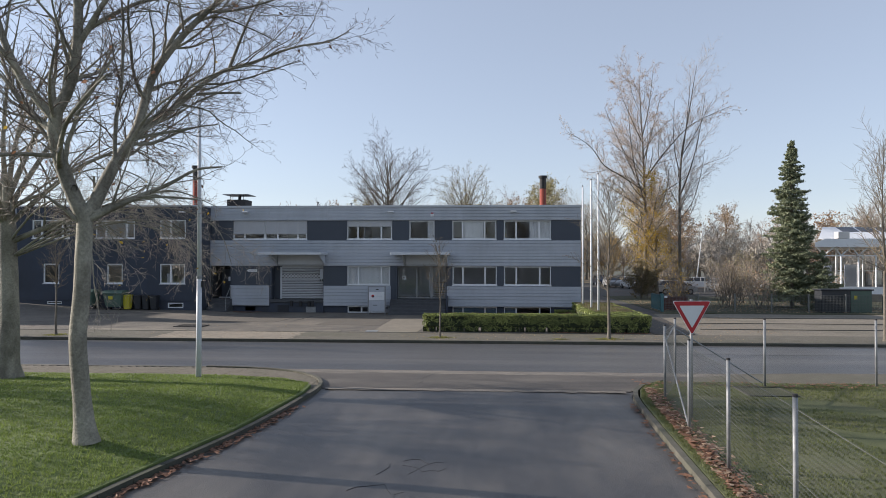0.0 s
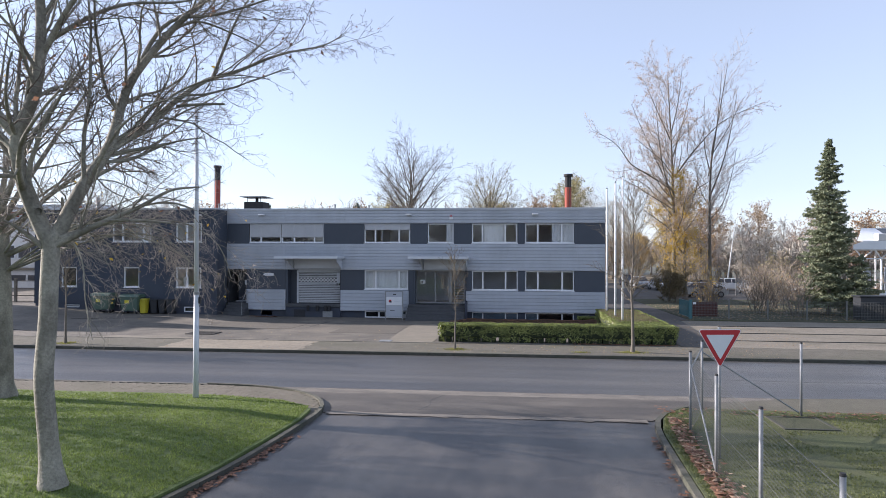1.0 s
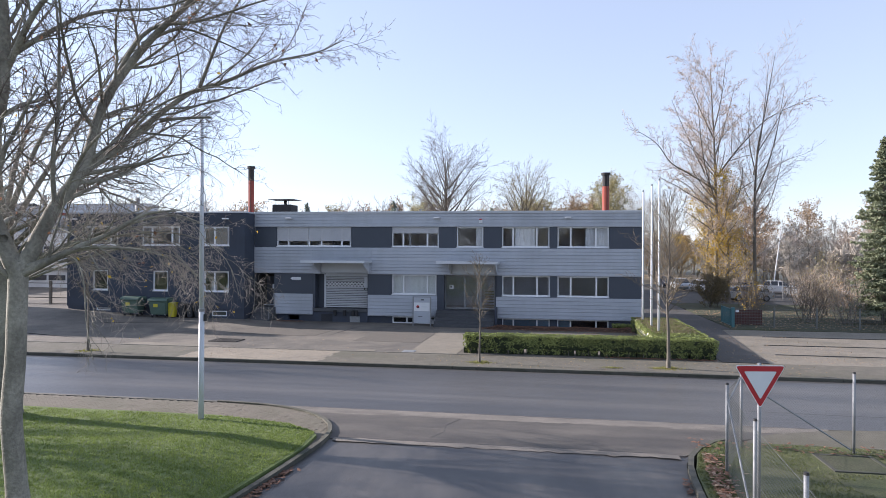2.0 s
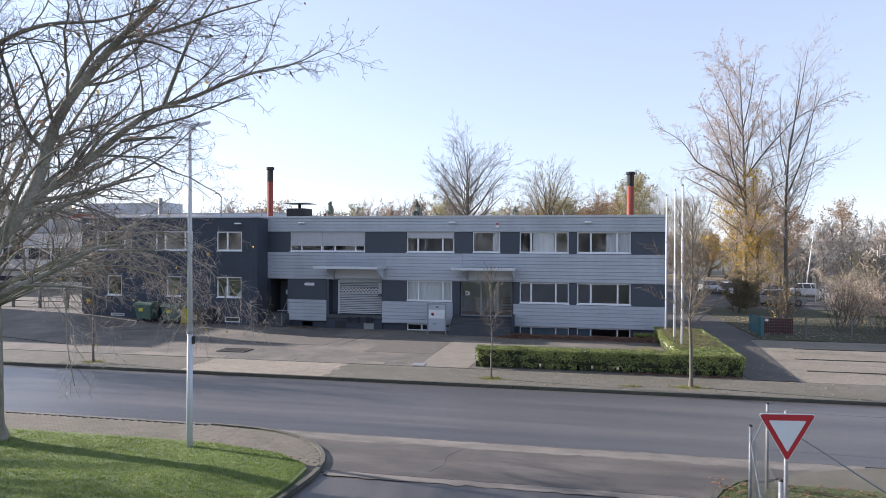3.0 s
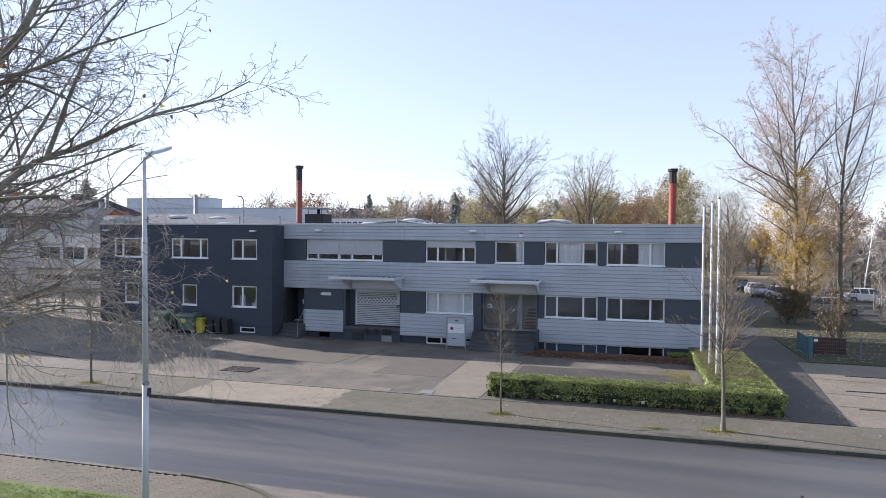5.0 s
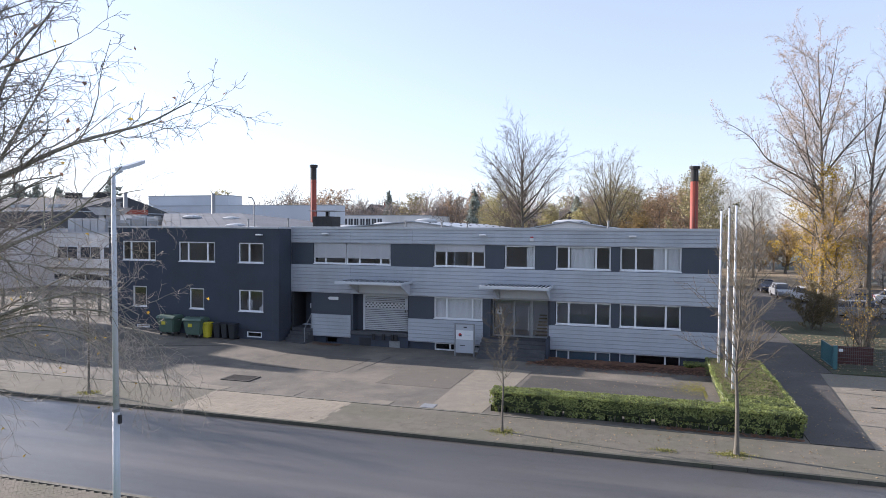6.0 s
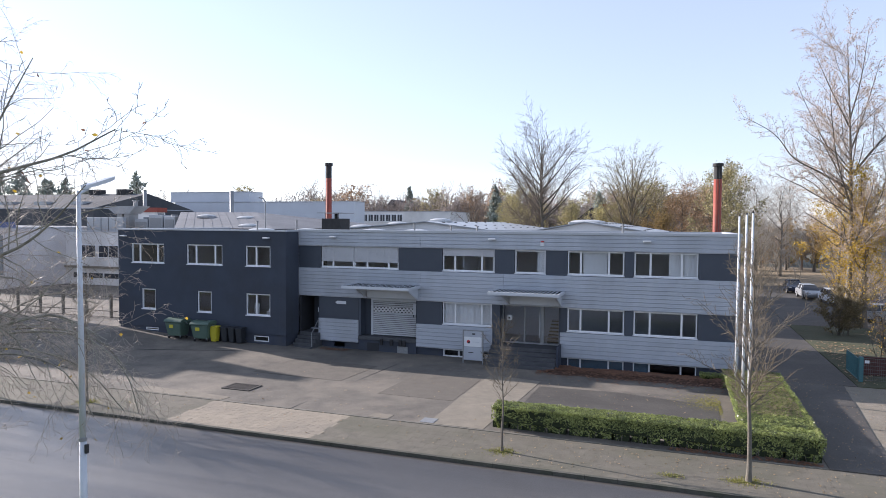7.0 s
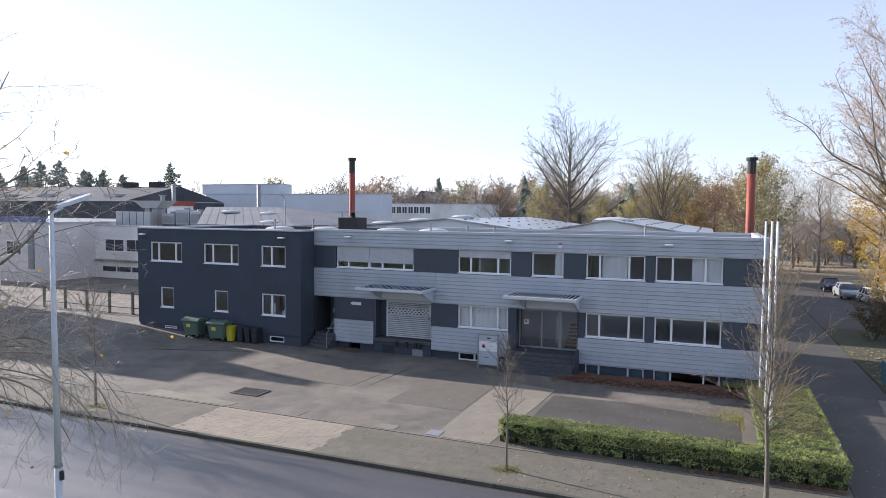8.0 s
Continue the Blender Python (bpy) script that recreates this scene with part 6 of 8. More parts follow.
BOUGHS = [
    ([V(-7.40, 12.15, 0.38), V(-7.44, 12.15, 0.70), V(-7.56, 12.14, 2.18), V(-7.48, 12.12, 3.48), V(-7.44, 12.1, 4.70)], 0.198, 0.18),
    ([V(-7.46, 12.1, 4.53), V(-7.77, 11.95, 5.43), V(-7.87, 11.8, 6.28), V(-7.50, 11.8, 7.13), V(-7.37, 11.7, 8.68), V(-7.52, 11.6, 11.48)], 0.17, 0.05),
    ([V(-7.42, 12.12, 4.53), V(-7.04, 12.4, 5.58), V(-6.84, 12.85, 6.33), V(-6.67, 13.1, 7.48), V(-5.92, 13.3, 8.58), V(-5.12, 13.4, 9.38), V(-4.32, 13.5, 10.88)], 0.155, 0.035),
    ([V(-6.87, 12.85, 6.23), V(-6.54, 13.5, 6.83), V(-5.72, 14.08, 7.78), V(-5.12, 14.4, 8.08), V(-4.3, 14.8, 8.55), V(-3.6, 15.3, 8.85), V(-3.2, 15.7, 9.2)], 0.095, 0.010),
    ([V(-7.37, 12.1, 4.50), V(-6.77, 12.2, 4.82), V(-6.02, 12.4, 5.18), V(-5.47, 12.5, 5.48), V(-5.0, 12.55, 5.54)], 0.085, 0.02),
    ([V(-7.27, 12.1, 4.63), V(-6.42, 12.3, 4.94), V(-5.42, 12.4, 4.90)], 0.05, 0.022),
    ([V(-6.90, 12.9, 6.18), V(-6.52, 13.1, 6.28), V(-5.92, 13.25, 6.43)], 0.05, 0.03),
    ([V(-6.12, 13.9, 7.28), V(-5.67, 14.0, 7.33), V(-5.22, 14.1, 7.35)], 0.04, 0.025),
    ([V(-5.52, 14.2, 7.93), V(-5.27, 14.3, 8.68), V(-4.92, 14.4, 9.48), V(-4.42, 14.6, 10.28)], 0.045, 0.012),
    ([V(-7.84, 11.85, 5.68), V(-8.62, 11.5, 5.63), V(-9.72, 11.1, 5.33), V(-10.82, 10.9, 5.28)], 0.05, 0.018),
    ([V(-7.87, 11.8, 6.38), V(-8.42, 11.7, 7.08), V(-8.92, 11.7, 8.28), V(-9.22, 11.6, 10.28)], 0.11, 0.03),
    ([V(-7.82, 11.8, 6.08), V(-8.72, 12.2, 6.68), V(-9.62, 12.9, 7.58), V(-10.32, 13.4, 8.88)], 0.09, 0.02),
    ([V(-7.42, 11.8, 7.68), V(-6.72, 11.6, 8.48), V(-5.92, 11.4, 8.98), V(-5.3, 11.3, 9.7)], 0.07, 0.02),
    ([V(-7.77, 11.85, 5.48), V(-7.32, 11.2, 5.78), V(-6.72, 10.6, 6.18), V(-5.92, 10.2, 6.68)], 0.07, 0.02),
    ([V(-6.55, 13.15, 7.75), V(-6.02, 13.3, 8.72), V(-5.08, 13.4, 8.88), V(-3.96, 13.5, 9.2), V(-3.0, 13.5, 9.4)], 0.06, 0.008),
    ([V(-7.45, 11.75, 7.8), V(-6.57, 12.4, 8.7), V(-5.2, 12.6, 8.85), V(-4.04, 12.8, 9.3)], 0.06, 0.008),
    ([V(-6.1, 13.3, 8.5), V(-5.69, 13.8, 8.9), V(-4.99, 13.9, 8.7), V(-4.2, 14.0, 8.3)], 0.04, 0.008),
    ([V(-6.6, 13.4, 6.7), V(-5.9, 13.4, 7.4), V(-4.9, 13.3, 7.7), V(-4.0, 13.3, 7.6)], 0.04, 0.008),
    ([V(-6.95, 12.4, 5.6), V(-6.2, 12.0, 6.4), V(-5.4, 11.7, 6.8), V(-4.7, 11.6, 6.9)], 0.05, 0.008),
    ([V(-7.52, 11.9, 5.08), V(-8.12, 12.5, 5.28), V(-8.72, 13.4, 5.48), V(-9.42, 14.4, 5.48)], 0.07, 0.02),
]
limb_tree("plane_tree", "bare plane tree with pale mottled bark on the lawn", "plane trees on the lawn", 12, [(bend(q), a * 0.86, b * 0.8) for q, a, b in BOUGHS], PLANE,
          "bark_plane", "twig_dark", 0.0036, ("leaf_brown", 0.045, 150, 0.03, 0.6, -0.4), (9, 3), 1.35, 1, keep=lambda p: p[:, 2] > 4.35)

b0 = V(-14.4, 19.4, 0.3)
tr = bend([b0, b0 + V(0.1, 0, 1.0), b0 + V(0.0, 0.1, 3.0), b0 + V(-0.1, 0.1, 5.2)])
RISING = [[tr[-3], V(-12.4, 19.8, 6.6), V(-10.0, 20.0, 7.6), V(-8.4, 20.0, 8.8)], [tr[-4], V(-12.0, 19.6, 5.2), V(-9.8, 20.2, 5.9), V(-8.3, 20.4, 5.4)], [tr[-2], V(-13.2, 20.4, 8.2), V(-10.6, 20.6, 11.8)], [tr[-1], V(-13.0, 19.4, 8.4), V(-10.4, 19.2, 10.6)],
         [tr[-2], V(-15.6, 20.0, 7.4), V(-17.2, 20.4, 9.6)], [tr[-3], V(-14.0, 18.0, 6.6), V(-12.6, 16.4, 8.2)], [tr[-1], V(-14.4, 19.2, 8.0), V(-13.6, 18.8, 11.2)], [tr[-1], V(-14.6, 20.4, 8.4), V(-13.4, 21.6, 11.8)],
         [tr[-5], V(-12.6, 19.0, 4.7), V(-10.8, 18.4, 5.2), V(-9.4, 18.0, 4.8)], [tr[-2], V(-12.8, 20.6, 6.9), V(-11.0, 21.4, 8.0), V(-9.4, 21.8, 8.4)], [tr[-4], V(-12.6, 20.6, 5.4), V(-11.2, 21.4, 6.2), V(-9.8, 21.6, 6.0)],
          [tr[-4], V(-12.0, 20.2, 5.2), V(-10.0, 20.8, 5.4), V(-8.6, 21.0, 4.8), V(-8.1, 21.1, 3.6)], [tr[-5], V(-11.4, 20.0, 4.9), V(-9.6, 20.3, 4.7), V(-8.8, 20.5, 3.6)], [tr[-5], V(-12.2, 19.0, 4.7), V(-11.4, 18.7, 4.3), V(-11.1, 18.5, 3.0), V(-10.9, 18.5, 2.0)],
          [tr[-5], V(-12.2, 20.4, 4.9), V(-10.2, 21.2, 4.6), V(-9.0, 21.6, 3.4)], [tr[-4], V(-12.6, 18.6, 5.4), V(-11.0, 18.0, 5.2), V(-9.9, 17.7, 4.0)], [tr[-4], V(-12.2, 21.0, 5.3), V(-10.6, 22.2, 5.0), V(-9.6, 22.6, 3.8)], [tr[-3], V(-12.4, 19.2, 6.2), V(-10.6, 19.0, 6.4), V(-9.2, 18.8, 5.6)]]
limb_tree("plane_tree", "stout bare plane tree with hanging twigs on the lawn", "plane trees on the lawn", 13, [(tr, 0.31, 0.24)] + [(bend(q), 0.10 if k < 8 else 0.04, 0.010) for k, q in enumerate(RISING)], HANGING,
          "bark_plane", "twig_pale", 0.0036, ("leaf_yellow", 0.06, 90, 0.04, 0.6, -0.4), (8, 3), 1.5, 1, keep=lambda p: (p[:, 2] > 4.6) | (p[:, 0] > -12.6))
# an unseen tree further along, added so its crown shades the lawn
for px, py, s in ((-28.6, 18.6, 41),):
    limb_tree("plane_tree", "unseen bare plane tree added further along to shade the lawn", "plane trees on the lawn", s, limbed(s, (px, py, 0.3), 12.0, 0.26, 0.36, 20, 0.42, (18, 70), 0.08), PLANE[:2],
              "bark_plane", "twig_dark", 0.013, None, (8, 3), 1.4, 1)

# the last two stand out of view, added for shadow streaks on the road
for bx, by, h, seed, r, fork, wide, n, lab in ((-20.6, 31.1, 5.8, 3, 0.065, 0.40, 0.22, 18, "slender young street tree, bare"), (-2.0, 31.32, 4.7, 4, 0.05, 0.42, 0.24, 16, "slender young street tree with upright bare twigs"),
                                               (5.84, 31.32, 7.6, 6, 0.085, 0.34, 0.32, 40, "bare street tree with a vase-shaped crown"), (18.25, 31.4, 9.6, 8, 0.10, 0.33, 0.30, 22, "bare street tree with a broad twiggy crown"),
                                               (-31.0, 31.3, 10.5, 9, 0.13, 0.3, 0.3, 18, "unseen bare street tree added to cast shadows on the road"), (-39.0, 31.4, 11.0, 10, 0.14, 0.3, 0.3, 18, "unseen bare street tree added to cast shadows on the road")):
    limb_tree("street_tree", lab, "young street trees", seed, limbed(seed, (bx, by, 0.09), h, r, fork, n, wide, (42, 72), 0.03, twist=0.008, top=0.92, limb=0.36), YOUNG, "bark", "twig_olive", 0.0064, None, (7, 3), 1.35, keep=lambda p, z=h * fork * 0.85: p[:, 2] > z)

TALL = "tall poplars"
limb_tree("poplar", "tall bare poplar with pale bark and a few tan leaves", TALL, 21,
          [([V(16.57, 69.08, 0.10), V(16.70, 69.08, 7.04), V(16.55, 69.08, 12.66), V(16.31, 68.96, 17.08), V(15.99, 68.84, 22.32)], 0.27, 0.02),
           (bend([V(16.61, 69.08, 10.82), V(14.34, 68.84, 12.29), V(12.41, 68.60, 13.44), V(10.92, 68.36, 15.40), V(8.57, 68.12, 16.84)]), 0.11, 0.012),
           (bend([V(16.47, 69.08, 8.36), V(15.35, 69.44, 9.89), V(13.95, 69.80, 11.57), V(12.23, 70.04, 12.22)]), 0.07, 0.012),
           (bend([V(16.87, 69.08, 12.36), V(17.89, 69.08, 13.84), V(19.09, 69.20, 15.32), V(21.45, 69.32, 17.69), V(25.29, 69.56, 19.54)]), 0.10, 0.012),
           (bend([V(16.44, 69.08, 13.82), V(17.47, 69.68, 16.91), V(18.61, 70.28, 21.12)]), 0.09, 0.012), (bend([V(16.31, 68.96, 15.84), V(14.84, 68.36, 18.72), V(13.57, 67.88, 21.48)]), 0.08, 0.012),
           (bend([V(16.57, 69.08, 12.00), V(14.89, 69.32, 14.40), V(13.57, 69.56, 17.28), V(12.61, 69.68, 19.68)]), 0.08, 0.012), (bend([V(16.57, 69.08, 9.84), V(15.37, 68.12, 13.20), V(14.77, 67.64, 17.04), V(14.53, 67.40, 19.92)]), 0.08, 0.012),
           (bend([V(16.33, 68.96, 16.32), V(16.93, 68.60, 19.44), V(17.29, 68.36, 23.04)]), 0.07, 0.012), (bend([V(16.45, 69.08, 11.52), V(17.17, 70.52, 14.88), V(17.41, 71.24, 18.72)]), 0.07, 0.012),
           (bend([V(16.57, 69.08, 6.48), V(15.49, 67.88, 7.92), V(14.53, 67.16, 8.64)]), 0.04, 0.01), (bend([V(16.57, 69.08, 5.04), V(17.89, 68.12, 6.48), V(18.85, 67.64, 6.96)]), 0.04, 0.01)],
          POPLAR, "bark_pale", "twig_pop", 0.0095, ("leaf_blush", 0.05, 15000, 0.08, 0.6, 0.0), (7, 3), 1.5, 1, keep=lambda p: p[:, 2] > 5.0)
limb_tree("poplar", "tall slender bare poplar with ivy-dark trunk", TALL, 22,
          [([V(19.82, 68.05, 0.10), V(19.81, 68.05, 3.95), V(19.79, 68.05, 10.29), V(19.99, 68.05, 14.34), V(20.67, 67.83, 18.35), V(21.46, 67.83, 23.29)], 0.21, 0.015),
           (bend([V(19.85, 68.05, 10.29), V(21.03, 68.28, 13.23), V(21.91, 68.51, 16.62), V(22.59, 68.73, 20.46)]), 0.09, 0.01), (bend([V(19.69, 68.05, 12.10), V(20.28, 67.60, 16.40), V(20.67, 67.15, 22.05)]), 0.08, 0.01),
           (bend([V(19.77, 68.05, 12.67), V(19.20, 67.83, 15.49), V(19.20, 67.60, 19.79)]), 0.06, 0.01), (bend([V(19.77, 68.05, 7.81), V(21.01, 67.83, 9.62), V(21.80, 67.60, 12.55), V(22.14, 67.60, 14.81)]), 0.05, 0.01),
           (bend([V(19.77, 68.05, 9.16), V(18.98, 68.51, 10.97), V(18.41, 68.73, 14.14)]), 0.045, 0.01), (bend([V(19.99, 68.05, 14.14), V(21.46, 67.60, 16.85), V(22.48, 67.38, 19.11)]), 0.05, 0.01), (bend([V(19.77, 68.05, 6.45), V(21.12, 68.73, 7.13), V(22.14, 68.96, 8.49)]), 0.035, 0.01)],
          [(2.2, 0.10, 44, 0.27, 0.45, 6, 0.10, 0.06, 0.40, 0.8), (3.4, 0.08, 42, 0.40, 0.4, 4, 0.12, 0.05, 0.5, 0.4), (3.4, 0.10, 40, 0.42, 0.3, 2, 0.12, 0.04, 0.8, 0.22)], "bark", "twig_ash", 0.0080, ("leaf_tan", 0.05, 200, 0.1, 0.6, 0.0), (7, 3), 1.4, keep=lambda p: p[:, 2] > 4.0)
limb_tree("poplar", "second poplar stem clad in golden ivy", TALL, 27, limbed(27, (17.7, 68.8, 0.1), 14.6, 0.22, 0.25, 14, 0.16, (30, 70), 0.12, (-0.035, 0)),
          POPLAR[:2], "bark", "twig_pop", 0.010, ("leaf_yellow", 0.07, 7000, 0.22, 0.6, 0.0))
BG = "trees behind the halls"
limb_tree("bare_tree", "large bare tree with a round open crown behind the halls", BG, 31,
          fanned(35, (-15.3, 109, -0.45), 22.0, 0.38, 8.5, 21, 16.2, 9.0, 8.4, -0.3),
          CROWN, "bark", "twig", 0.0125, ("leaf_tan", 0.07, 240, 0.1, 0.6, 0), (7, 3), 1.4)
limb_tree("willow", "bare yellowish willow with an upright fan of twigs", BG, 33, fanned(33, (-3.2, 119, -0.45), 18.4, 0.40, 4.0, 24, 13.2, 7.0, 7.8, 0.2),
          CROWN, "bark", "twig_ochre", 0.0125, ("leaf_pale", 0.10, 4200, 0.25, 0.3, -0.3), (7, 3), 1.4)
# leafy and bare trees: base, reach, height, leaf, size, count, hang, twig
for k, (lab, bx, by, rr, ht, lm, ls, lc, up, tw) in enumerate((
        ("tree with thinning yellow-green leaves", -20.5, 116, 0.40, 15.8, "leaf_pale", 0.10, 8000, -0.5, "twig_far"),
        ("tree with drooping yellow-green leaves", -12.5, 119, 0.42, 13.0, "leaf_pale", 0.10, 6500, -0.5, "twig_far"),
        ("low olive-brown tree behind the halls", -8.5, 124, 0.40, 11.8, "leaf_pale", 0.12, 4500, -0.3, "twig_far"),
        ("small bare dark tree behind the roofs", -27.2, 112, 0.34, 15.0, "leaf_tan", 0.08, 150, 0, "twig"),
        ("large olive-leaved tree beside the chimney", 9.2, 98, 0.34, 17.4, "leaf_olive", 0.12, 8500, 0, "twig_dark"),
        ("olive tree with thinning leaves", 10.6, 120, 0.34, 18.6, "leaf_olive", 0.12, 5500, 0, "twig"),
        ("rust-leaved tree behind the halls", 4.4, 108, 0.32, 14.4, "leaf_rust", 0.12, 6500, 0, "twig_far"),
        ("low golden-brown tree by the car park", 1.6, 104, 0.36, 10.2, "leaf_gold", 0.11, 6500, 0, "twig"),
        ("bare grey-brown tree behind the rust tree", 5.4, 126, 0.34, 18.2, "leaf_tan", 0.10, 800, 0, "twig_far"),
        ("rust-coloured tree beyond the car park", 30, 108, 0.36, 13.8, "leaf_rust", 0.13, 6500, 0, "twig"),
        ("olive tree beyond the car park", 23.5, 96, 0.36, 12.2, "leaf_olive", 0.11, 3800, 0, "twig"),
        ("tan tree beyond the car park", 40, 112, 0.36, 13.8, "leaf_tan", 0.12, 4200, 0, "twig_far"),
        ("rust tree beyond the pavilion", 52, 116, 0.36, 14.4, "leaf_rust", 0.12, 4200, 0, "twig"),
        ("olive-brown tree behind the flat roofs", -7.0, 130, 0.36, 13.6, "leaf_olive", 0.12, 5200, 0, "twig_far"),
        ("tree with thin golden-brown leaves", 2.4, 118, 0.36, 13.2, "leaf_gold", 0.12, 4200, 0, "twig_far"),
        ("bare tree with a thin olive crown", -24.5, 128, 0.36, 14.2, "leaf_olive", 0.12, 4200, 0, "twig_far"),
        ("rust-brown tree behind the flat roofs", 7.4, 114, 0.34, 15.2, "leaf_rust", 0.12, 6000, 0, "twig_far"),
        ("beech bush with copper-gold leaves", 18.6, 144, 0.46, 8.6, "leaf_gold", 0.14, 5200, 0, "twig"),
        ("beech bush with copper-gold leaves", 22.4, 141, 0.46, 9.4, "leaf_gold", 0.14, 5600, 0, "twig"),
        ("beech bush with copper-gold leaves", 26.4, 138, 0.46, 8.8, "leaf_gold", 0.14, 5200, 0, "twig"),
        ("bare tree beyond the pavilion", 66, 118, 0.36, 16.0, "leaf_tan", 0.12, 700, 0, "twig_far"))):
    limb_tree("broadleaf_tree", lab, "autumn trees behind the buildings", 50 + k, limbed(50 + k, (bx, by, -0.45), ht, 0.26, 0.22, 17, rr, (12, 66), 0.08), LEAFY, "bark", tw, 0.019, (lm, ls, lc, 0.22, 0.55, up), (6, 3))
limb_tree("golden_tree", "golden-leaved tree below the poplars", "autumn trees behind the buildings", 71, limbed(71, (16.3, 71.0, 0.05), 12.4, 0.16, 0.42, 16, 0.26, (10, 68), 0.10),
          LEAFY, "bark", "twig", 0.010, ("leaf_yellow", 0.06, 8000, 0.16, 0.6, -0.2), (6, 3))
for k, (bx, by, ht) in enumerate(((13.2, 124, 19.5), (16.4, 130, 18.0), (19.2, 124, 17.0), (23.5, 146, 18.5))):
    limb_tree("weeping_birch", "bare weeping birch with long pale hanging twigs", "autumn trees behind the buildings", 91 + k, limbed(91 + k, (bx, by, -0.45), ht, 0.24, 0.32, 15, 0.28, (30, 66), 0.02),
              WEEP, "bark_pale", "twig_silver", 0.015, None, (6, 3))

# bare shrubs and bushes on the verge
rg = random.Random(77)
for k, (x, y, h, lm, lc) in enumerate(((15.0, 63.6, 3.4, "leaf_soil_leaf", 10000), (15.5, 53.5, 3.2, "leaf_tan", 160), (17.2, 52.2, 3.6, "leaf_tan", 120), (18.6, 55.0, 4.0, "leaf_olive", 260), (15.0, 56.5, 3.8, "leaf_yellow", 500),
                                       (20.0, 56.5, 3.5, "leaf_tan", 200), (19.0, 50.5, 3.4, "leaf_rust", 300), (22.4, 58.5, 4.0, "leaf_rust", 500), (24.2, 54, 2.6, "leaf_yellow", 420), (20.5, 63, 3.9, "leaf_tan", 300),
                                       (23.0, 62.0, 4.5, "leaf_olive", 700), (24.5, 70, 4.2, "leaf_yellow", 300), (26.0, 69, 4.0, "leaf_tan", 200), (10.4, 126, 5.0, "leaf_rust", 900), (9.5, 112, 5.0, "leaf_yellow", 600), (28, 56, 2.6, "leaf_rust", 300),
                                       (18.4, 77.0, 4.6, "leaf_tan", 200), (17.6, 73.5, 4.6, "leaf_yellow", 300), (24.0, 68.0, 4.4, "leaf_tan", 160), (25.0, 65.0, 4.0, "leaf_olive", 500), (26.5, 64.0, 4.0, "leaf_olive", 500), (21.2, 88.0, 6.5, "leaf_tan", 400), (22.4, 84.0, 7.0, "leaf_yellow", 500), (20.9, 81.0, 6.0, "leaf_tan", 300))):
    stems = []
    for s in range(11):
        az, q = rg.uniform(0, 2 * math.pi), h * rg.uniform(0.55, 1.0)
        p = V(x + (1.6 if 1 < k < 12 else 0) + rg.gauss(0, 0.25), y + rg.gauss(0, 0.25), 0.05)
        d = V(math.cos(az), math.sin(az), 0)
        stems.append((bend([p, p + d * q * 0.16 + V(0, 0, q * 0.4), p + d * q * rg.uniform(0.25, 0.5) + V(0, 0, q)], 4), 0.028, 0.008))
    limb_tree("shrub", "dense rust-brown clipped bush" if k == 0 else "tangled bare autumn shrub on the verge", "shrubs on the verge", 300 + k, stems, SHRUB, "bark", "twig_pop" if k > 20 or k % 3 == 0 else "twig", 0.0075,
              (lm, 0.06, lc, 0.08, 0.6, 0.0), (5, 3), 0, 0, "shrub")


def conifer(x, y, h, r, seed, open_=0.0, z=-0.4, name="conifer", label="distant dark green conifer tree", size=0.55, dense=7.0, nb=200, bare=0.12, leaf="needle_far"):
    """A far conifer: a stem with drooping needled sprays in an uneven cone."""
    g = np.random.default_rng(seed)
    t = thing(name, label, "tree", "conifers")
    v, f = tubes([([V(x, y, z - 0.1), V(x, y, z + h * 0.6), V(x + 0.02, y, z + h - 0.2)], h * 0.013, 0.03, 0)], 6)
    raw("trunk", v, f, "bark", t, smooth=True)
    nb = int(nb * (1 - 0.4 * open_))
    pts = []
    for k in range(nb):
        u = (k + g.random()) / nb
        zz = z + h * (bare + (0.99 - bare) * u)
        L = r * (1 - u) ** 0.66 * g.uniform(0.6, 1.15) * (1 + 0.15 * math.sin(u * 47)) + 0.12
        a = g.uniform(0, 2 * math.pi)
        m = int(L * dense) + 6
        q = g.random(m) ** 0.7
        side = g.normal(size=m) * (0.32 - 0.2 * q) * min(L, 1.4)
        pts.append(np.stack([x + math.cos(a) * L * q - math.sin(a) * side, y + math.sin(a) * L * q + math.cos(a) * side, zz - 0.42 * L * q + 0.32 * L * q * q - abs(side) * 0.3 + g.normal(size=m) * size * 0.35], 1))
    v, f = cloud(seed, np.concatenate(pts), size, 0.42, -0.1)
    tagged(grid_mesh("needles", v, f, leaf, t), kind="stuff")


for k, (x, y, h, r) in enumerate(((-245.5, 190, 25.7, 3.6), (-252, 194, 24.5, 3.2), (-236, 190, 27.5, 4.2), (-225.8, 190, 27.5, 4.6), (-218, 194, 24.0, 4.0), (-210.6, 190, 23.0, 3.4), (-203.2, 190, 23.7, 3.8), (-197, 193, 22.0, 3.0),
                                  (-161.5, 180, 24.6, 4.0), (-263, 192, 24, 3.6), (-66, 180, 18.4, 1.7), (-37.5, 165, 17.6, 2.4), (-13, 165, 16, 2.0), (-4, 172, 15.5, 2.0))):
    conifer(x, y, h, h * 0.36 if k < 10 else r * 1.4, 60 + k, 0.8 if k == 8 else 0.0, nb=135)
conifer(23.6, 52.3, 12.9, 2.15, 1, 0.0, 0.1, "spruce", "tall dark green spruce tree on the verge", 0.10, 95.0, 330, 0.07, "needle")
